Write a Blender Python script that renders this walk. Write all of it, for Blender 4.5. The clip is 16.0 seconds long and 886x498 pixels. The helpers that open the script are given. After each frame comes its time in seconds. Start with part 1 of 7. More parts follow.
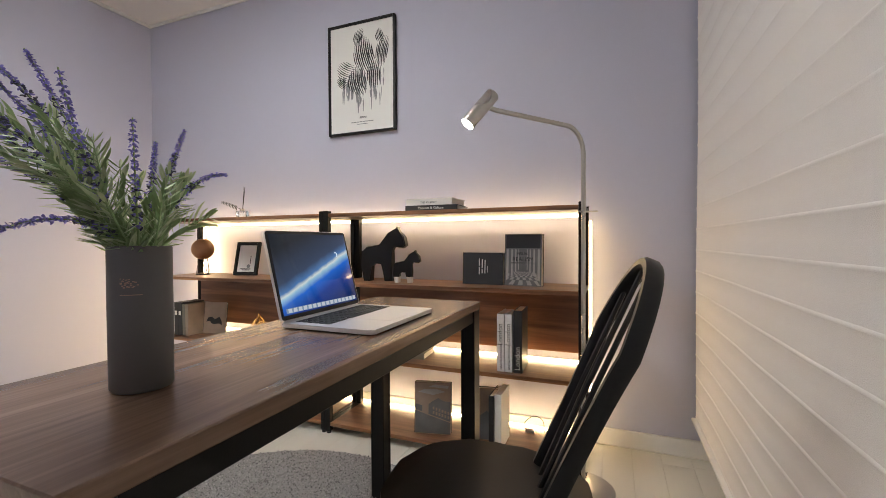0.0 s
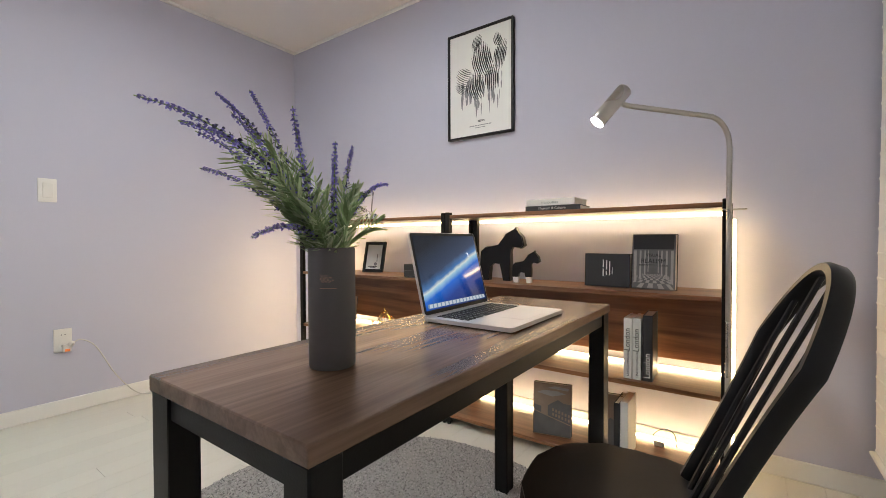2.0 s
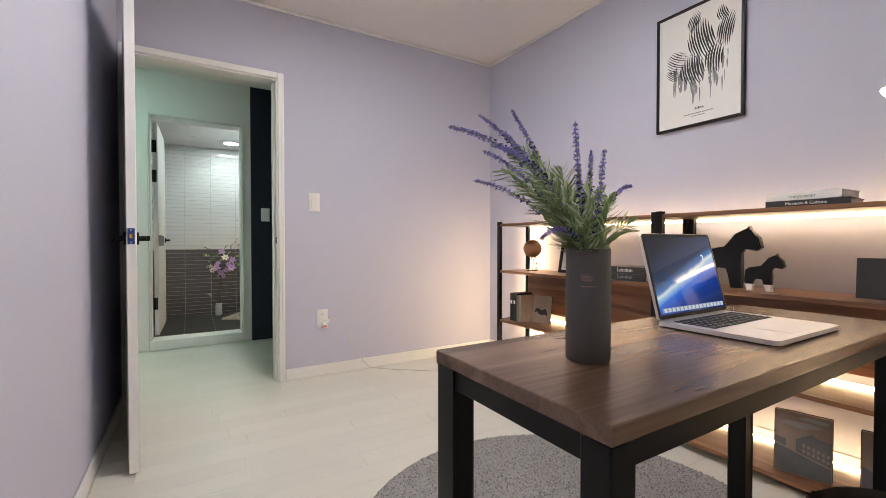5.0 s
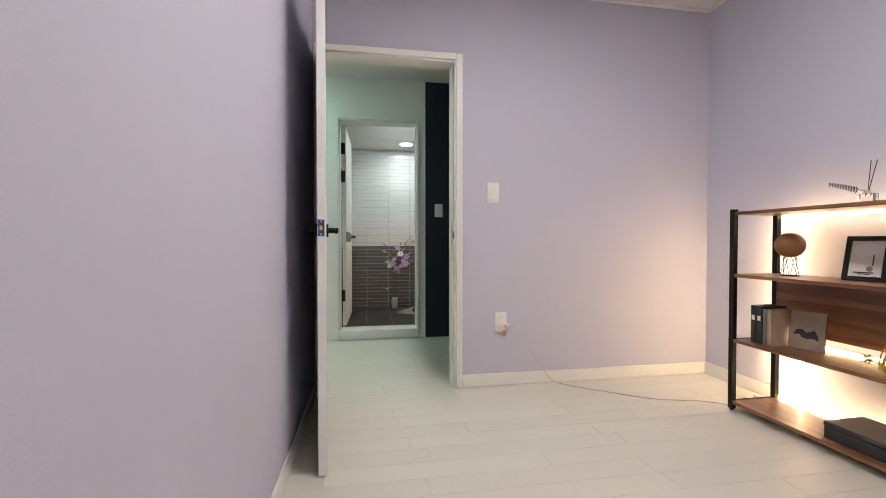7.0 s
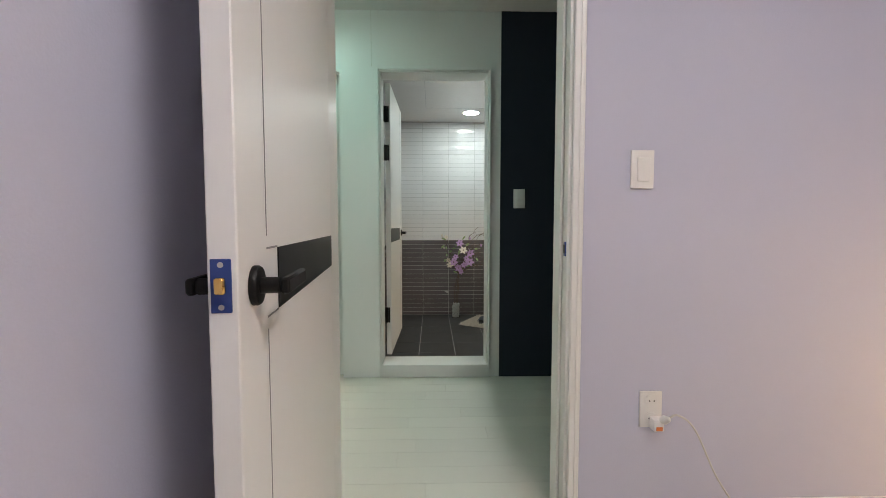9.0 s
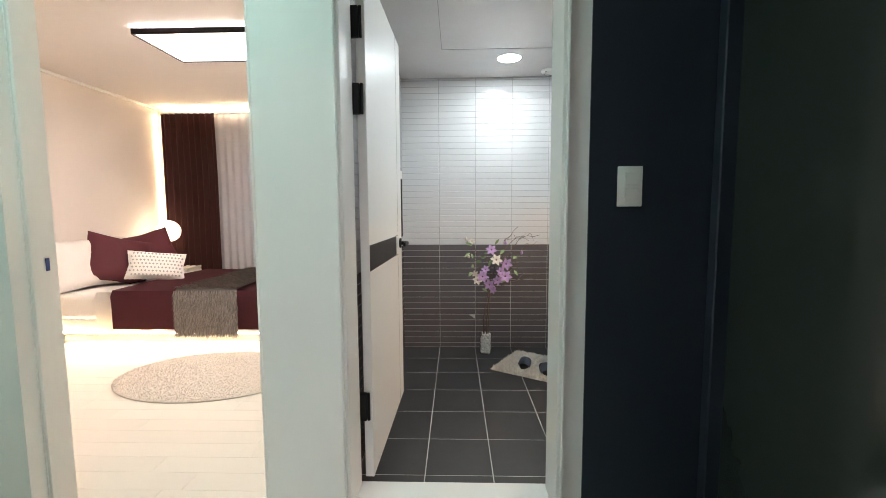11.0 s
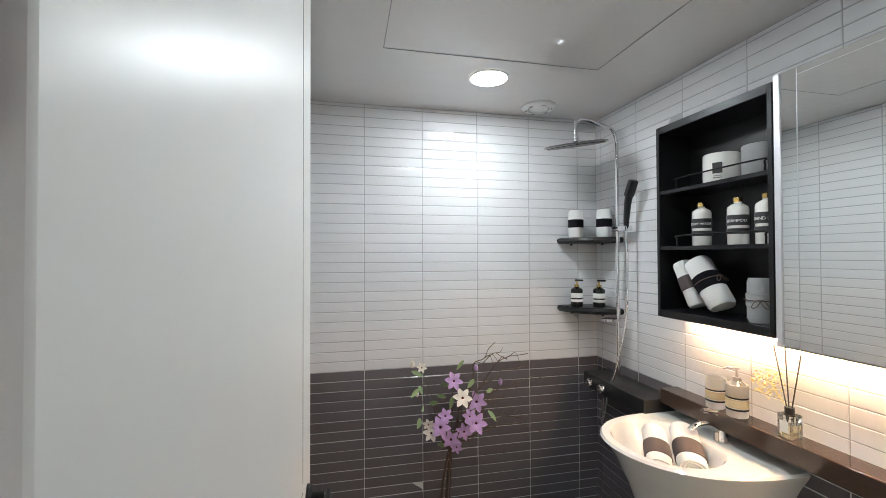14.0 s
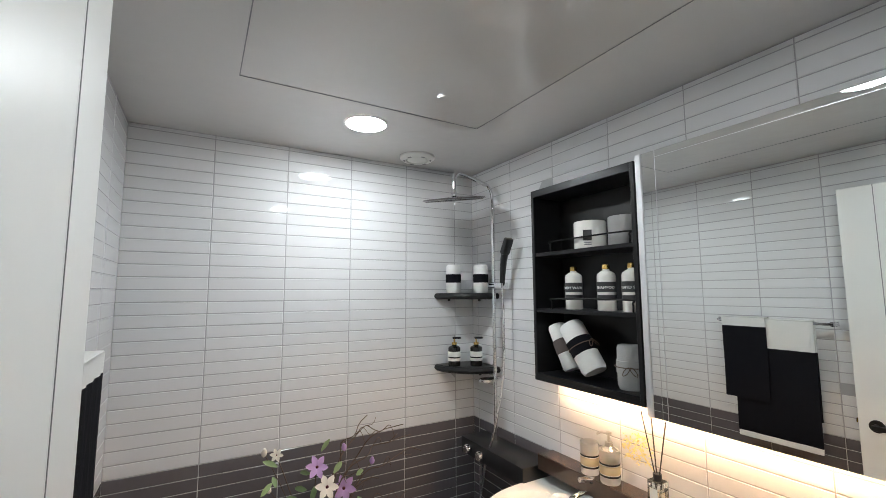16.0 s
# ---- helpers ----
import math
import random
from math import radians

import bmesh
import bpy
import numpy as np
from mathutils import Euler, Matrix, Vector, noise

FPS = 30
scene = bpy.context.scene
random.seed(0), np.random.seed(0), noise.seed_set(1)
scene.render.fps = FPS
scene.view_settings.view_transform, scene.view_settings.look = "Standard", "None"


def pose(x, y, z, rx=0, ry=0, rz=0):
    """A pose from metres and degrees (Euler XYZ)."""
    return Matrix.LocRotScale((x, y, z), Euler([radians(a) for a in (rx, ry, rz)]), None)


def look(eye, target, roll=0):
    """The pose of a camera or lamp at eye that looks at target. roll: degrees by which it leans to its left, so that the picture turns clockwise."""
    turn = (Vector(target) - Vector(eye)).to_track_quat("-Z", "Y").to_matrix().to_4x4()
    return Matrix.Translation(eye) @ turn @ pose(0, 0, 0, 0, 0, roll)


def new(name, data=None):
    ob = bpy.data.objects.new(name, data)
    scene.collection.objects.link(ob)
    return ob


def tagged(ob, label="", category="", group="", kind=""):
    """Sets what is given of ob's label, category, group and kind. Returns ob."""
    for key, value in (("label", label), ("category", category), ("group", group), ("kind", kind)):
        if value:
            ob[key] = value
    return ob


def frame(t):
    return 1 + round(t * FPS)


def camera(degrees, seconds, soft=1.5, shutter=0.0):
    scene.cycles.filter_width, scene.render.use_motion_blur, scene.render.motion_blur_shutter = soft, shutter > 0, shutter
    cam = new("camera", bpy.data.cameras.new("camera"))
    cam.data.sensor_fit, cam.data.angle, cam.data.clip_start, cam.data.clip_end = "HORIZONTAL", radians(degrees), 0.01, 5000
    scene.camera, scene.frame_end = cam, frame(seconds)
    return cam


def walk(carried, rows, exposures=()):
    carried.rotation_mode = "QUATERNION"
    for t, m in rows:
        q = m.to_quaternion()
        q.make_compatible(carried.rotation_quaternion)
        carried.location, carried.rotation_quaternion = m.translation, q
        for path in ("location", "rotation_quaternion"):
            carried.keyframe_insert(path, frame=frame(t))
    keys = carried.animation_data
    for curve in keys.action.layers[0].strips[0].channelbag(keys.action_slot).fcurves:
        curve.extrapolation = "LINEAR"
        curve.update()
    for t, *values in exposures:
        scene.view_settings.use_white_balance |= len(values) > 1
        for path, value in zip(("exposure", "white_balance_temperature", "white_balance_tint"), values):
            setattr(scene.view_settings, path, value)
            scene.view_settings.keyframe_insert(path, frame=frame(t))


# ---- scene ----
cam = camera(92.9, 16.0, soft=0.8)
PATH = [
    (0, (-2.096, -3.145, 0.948), (-0.24, -2.4, 0.914), -0.3),
    (0.5, (-2.116, -3.135, 0.947), (-0.309, -2.278, 0.913), -0.4),
    (1, (-2.13, -3.119, 0.949), (-0.371, -2.168, 0.917), -0.3),
    (1.5, (-2.151, -3.11, 0.953), (-0.462, -2.04, 0.917), -0.3),
    (2, (-2.17, -3.093, 0.954), (-0.547, -1.925, 0.918), -0.2),
    (2.5, (-2.192, -3.081, 0.954), (-0.655, -1.801, 0.92), -0.1),
    (3, (-2.208, -3.072, 0.956), (-0.748, -1.705, 0.923), -0.1),
    (5.5, (-2.331, -3.012, 0.955), (-1.462, -1.211, 0.924), -0.0),
    (6, (-2.334, -2.945, 0.943), (-1.64, -1.069, 0.913), 0.0),
    (6.5, (-2.317, -2.811, 0.922), (-1.797, -0.88, 0.893), -0.1),
    (7, (-2.336, -2.61, 0.929), (-1.997, -0.64, 0.893), -0.0),
    (7.5, (-2.316, -2.398, 0.91), (-2.095, -0.411, 0.858), -0.0),
    (8, (-2.298, -2.114, 0.938), (-2.168, -0.12, 0.864), 0.1),
    (8.5, (-2.308, -1.766, 1.003), (-2.216, 0.23, 0.908), -0.1),
    (9, (-2.273, -1.424, 1.055), (-2.222, 0.572, 0.938), -0.0),
    (9.2, (-2.249, -1.276, 1.074), (-2.207, 0.719, 0.948), 0.1),
    (11.3, (-2.243, 0.25, 1.156), (-2.317, 2.241, 0.978), -0.3),
    (11.5, (-2.254, 0.381, 1.162), (-2.336, 2.372, 0.985), -0.2),
    (12, (-2.277, 0.685, 1.217), (-2.389, 2.674, 1.038), -0.2),
    (12.5, (-2.388, 0.946, 1.258), (-2.504, 2.936, 1.09), -0.1),
    (13, (-2.451, 1.145, 1.311), (-2.475, 3.139, 1.161), 0.1),
    (13.5, (-2.468, 1.324, 1.387), (-2.284, 3.315, 1.321), -0.1),
    (14, (-2.472, 1.469, 1.471), (-2.032, 3.42, 1.501), -0.2),
    (14.5, (-2.498, 1.543, 1.533), (-1.79, 3.409, 1.665), -0.5),
    (15, (-2.492, 1.588, 1.571), (-1.598, 3.365, 1.773), -0.6),
    (15.5, (-2.446, 1.612, 1.592), (-1.489, 3.355, 1.812), -0.6),
    (16, (-2.413, 1.647, 1.577), (-1.425, 3.374, 1.779), -0.2),
]
walk(cam, [(t, look(eye, target, roll)) for t, eye, target, roll in PATH],
     [(0, -0.30, 6600, 5), (2, -0.19, 6600, 3), (3, -0.11, 6600, 4), (5.5, -0.16, 6700, 10), (7.5, -0.22, 6750, 11), (9, -0.34, 6700, 12), (11.3, 0.22, 6500, 20), (13, 0.08, 6500, 22), (14.5, 0.0, 6500, 22), (16, -0.12, 6600, 22)])

# ---- world and lamps ----
world = bpy.data.worlds.new("dusk_sky")
scene.world = world
world.use_nodes = True
wn = world.node_tree.nodes
sky = wn.new("ShaderNodeTexSky")
sky.sky_type = "NISHITA"
sky.sun_disc = False
sky.sun_elevation, sky.sun_rotation = radians(20), radians(200)
world.node_tree.links.new(sky.outputs[0], wn["Background"].inputs[0])
wn["Background"].inputs[1].default_value = 0.05

LED = (1.0, 0.69, 0.37)      # warm strip light
COOL = (0.84, 0.98, 0.96)     # bathroom downlight
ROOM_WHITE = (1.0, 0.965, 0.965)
HALL_GREEN = (0.56, 0.98, 0.87)
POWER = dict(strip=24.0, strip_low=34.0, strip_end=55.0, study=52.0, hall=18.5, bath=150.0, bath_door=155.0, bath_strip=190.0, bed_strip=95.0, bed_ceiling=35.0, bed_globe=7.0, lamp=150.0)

# ---- materials ----
def nodes_of(name):
    m = bpy.data.materials.new(name)
    m.use_nodes = True
    return m, m.node_tree.nodes, m.node_tree.links, m.node_tree.nodes["Principled BSDF"]


def mixed(nt, links, fac, a, b):
    mix = nt.new("ShaderNodeMix")
    mix.data_type = "RGBA"
    links.new(fac, mix.inputs[0])
    for sock, value in ((mix.inputs[6], a), (mix.inputs[7], b)):
        if isinstance(value, tuple):
            sock.default_value = (*value, 1)
        else:
            links.new(value, sock)
    return mix.outputs[2]


def scaled(c, k):
    return tuple(min(1, v * k) for v in c)


def plain(name, color, rough=0.5, metal=0.0, grain=60.0, vary=0.06, bump=0.05, patch=2.5, spread=0.0, coat=0.0, stretch=(1, 1, 1), bump_dist=0.002, sheen=0.06):
    """A surface with fine grain and broad patches; spread varies it piece by piece."""
    m, nt, links, bsdf = nodes_of(name)
    co = nt.new("ShaderNodeTexCoord")
    mp = nt.new("ShaderNodeMapping")
    mp.inputs["Scale"].default_value = stretch
    links.new(co.outputs["Object"], mp.inputs[0])
    n1, n2 = nt.new("ShaderNodeTexNoise"), nt.new("ShaderNodeTexNoise")
    n1.inputs["Scale"].default_value, n2.inputs["Scale"].default_value = grain, patch
    n1.inputs["Detail"].default_value = 4
    for n in (n1, n2):
        links.new(mp.outputs[0], n.inputs["Vector"])
    a = mixed(nt, links, n1.outputs[0], scaled(color, 1 - vary), scaled(color, 1 + vary))
    b = mixed(nt, links, n2.outputs[0], scaled(color, 1 - vary), scaled(color, 1 + vary))
    half = nt.new("ShaderNodeValue")
    half.outputs[0].default_value = 0.5
    c = mixed(nt, links, half.outputs[0], a, b)
    if spread:
        info = nt.new("ShaderNodeObjectInfo")
        hsv = nt.new("ShaderNodeHueSaturation")
        rng = nt.new("ShaderNodeMapRange")
        rng.inputs[3].default_value, rng.inputs[4].default_value = 1 - spread, 1 + spread
        links.new(info.outputs["Random"], rng.inputs[0])
        links.new(rng.outputs[0], hsv.inputs["Value"])
        links.new(c, hsv.inputs["Color"])
        c = hsv.outputs[0]
    links.new(c, bsdf.inputs["Base Color"])
    bsdf.inputs["Metallic"].default_value = metal
    bsdf.inputs["Coat Weight"].default_value = coat
    rr = nt.new("ShaderNodeMapRange")
    rr.inputs[3].default_value, rr.inputs[4].default_value = max(0.02, rough - sheen), min(1, rough + sheen)
    links.new(n2.outputs[0], rr.inputs[0])
    links.new(rr.outputs[0], bsdf.inputs["Roughness"])
    if bump:
        bp = nt.new("ShaderNodeBump")
        bp.inputs["Strength"].default_value, bp.inputs["Distance"].default_value = bump, bump_dist
        links.new(n1.outputs[0], bp.inputs["Height"])
        links.new(bp.outputs[0], bsdf.inputs["Normal"])
    return m


def wood(name, dark, light, rough=0.38, along="x", spread=0.0, scale=1.0):
    """Wood with long grain, fine pores and broad bands."""
    m, nt, links, bsdf = nodes_of(name)
    co, mp = nt.new("ShaderNodeTexCoord"), nt.new("ShaderNodeMapping")
    s = {"x": (0.35, 6, 6), "y": (6, 0.35, 6), "z": (6, 6, 0.35)}[along]
    mp.inputs["Scale"].default_value = tuple(v * scale for v in s)
    links.new(co.outputs["Object"], mp.inputs[0])
    n1, n2, n3 = (nt.new("ShaderNodeTexNoise") for _ in range(3))
    for n, sc, de, di in ((n1, 2.2, 6, 1.2), (n2, 26, 4, 0.3), (n3, 0.7, 2, 0.4)):
        n.inputs["Scale"].default_value, n.inputs["Detail"].default_value, n.inputs["Distortion"].default_value = sc, de, di
        links.new(mp.outputs[0], n.inputs["Vector"])
    ramp = nt.new("ShaderNodeValToRGB")
    ramp.color_ramp.elements[0].position, ramp.color_ramp.elements[1].position = 0.32, 0.68
    links.new(n1.outputs[0], ramp.inputs[0])
    a = mixed(nt, links, ramp.outputs[0], dark, light)
    mul = nt.new("ShaderNodeMix")
    mul.data_type, mul.blend_type = "RGBA", "MULTIPLY"
    mul.inputs[0].default_value = 0.55
    r2 = nt.new("ShaderNodeMapRange")
    r2.inputs[3].default_value, r2.inputs[4].default_value = 0.45, 1.35
    links.new(n2.outputs[0], r2.inputs[0])
    links.new(a, mul.inputs[6])
    links.new(r2.outputs[0], mul.inputs[7])
    out = mul.outputs[2]
    mul2 = nt.new("ShaderNodeMix")
    mul2.data_type, mul2.blend_type = "RGBA", "MULTIPLY"
    mul2.inputs[0].default_value = 0.5
    r3 = nt.new("ShaderNodeMapRange")
    r3.inputs[3].default_value, r3.inputs[4].default_value = 0.6, 1.3
    links.new(n3.outputs[0], r3.inputs[0])
    links.new(out, mul2.inputs[6])
    links.new(r3.outputs[0], mul2.inputs[7])
    out = mul2.outputs[2]
    if spread:
        info, hsv, rng = nt.new("ShaderNodeObjectInfo"), nt.new("ShaderNodeHueSaturation"), nt.new("ShaderNodeMapRange")
        rng.inputs[3].default_value, rng.inputs[4].default_value = 1 - spread, 1 + spread
        links.new(info.outputs["Random"], rng.inputs[0])
        links.new(rng.outputs[0], hsv.inputs["Value"])
        links.new(out, hsv.inputs["Color"])
        out = hsv.outputs[0]
    links.new(out, bsdf.inputs["Base Color"])
    bsdf.inputs["Roughness"].default_value = rough
    bp = nt.new("ShaderNodeBump")
    bp.inputs["Strength"].default_value, bp.inputs["Distance"].default_value = 0.12, 0.001
    links.new(n2.outputs[0], bp.inputs["Height"])
    links.new(bp.outputs[0], bsdf.inputs["Normal"])
    return m


def tufted(name, dark, light):
    """Pile whose tufts vary one from the next, over broad worn patches."""
    m, nt, links, bsdf = nodes_of(name)
    geo, co, n2 = nt.new("ShaderNodeNewGeometry"), nt.new("ShaderNodeTexCoord"), nt.new("ShaderNodeTexNoise")
    n2.inputs["Scale"].default_value = 7.0
    links.new(co.outputs["Object"], n2.inputs["Vector"])
    a = mixed(nt, links, geo.outputs["Random Per Island"], dark, light)
    mid = tuple((p + q) / 2 for p, q in zip(dark, light))
    fac = nt.new("ShaderNodeMapRange")
    fac.inputs[3].default_value, fac.inputs[4].default_value = 0.0, 0.35
    links.new(n2.outputs[0], fac.inputs[0])
    links.new(mixed(nt, links, fac.outputs[0], a, mid), bsdf.inputs["Base Color"])
    bsdf.inputs["Roughness"].default_value = 0.95
    return m


def glow(name, color, strength):
    m = bpy.data.materials.new(name)
    m.use_nodes = True
    nt = m.node_tree.nodes
    nt.remove(nt["Principled BSDF"])
    e = nt.new("ShaderNodeEmission")
    e.inputs[0].default_value, e.inputs[1].default_value = (*color, 1), strength
    m.node_tree.links.new(e.outputs[0], nt["Material Output"].inputs[0])
    return m


def clear(name, tint=(0.95, 0.98, 0.97), rough=0.02):
    m, nt, links, bsdf = nodes_of(name)
    bsdf.inputs["Base Color"].default_value = (*tint, 1)
    bsdf.inputs["Transmission Weight"].default_value = 1
    bsdf.inputs["Roughness"].default_value = rough
    bsdf.inputs["IOR"].default_value = 1.45
    return m


def silvered(name):
    m, nt, links, bsdf = nodes_of(name)
    bsdf.inputs["Base Color"].default_value = (0.86, 0.89, 0.88, 1)
    bsdf.inputs["Metallic"].default_value, bsdf.inputs["Roughness"].default_value = 1.0, 0.0
    return m


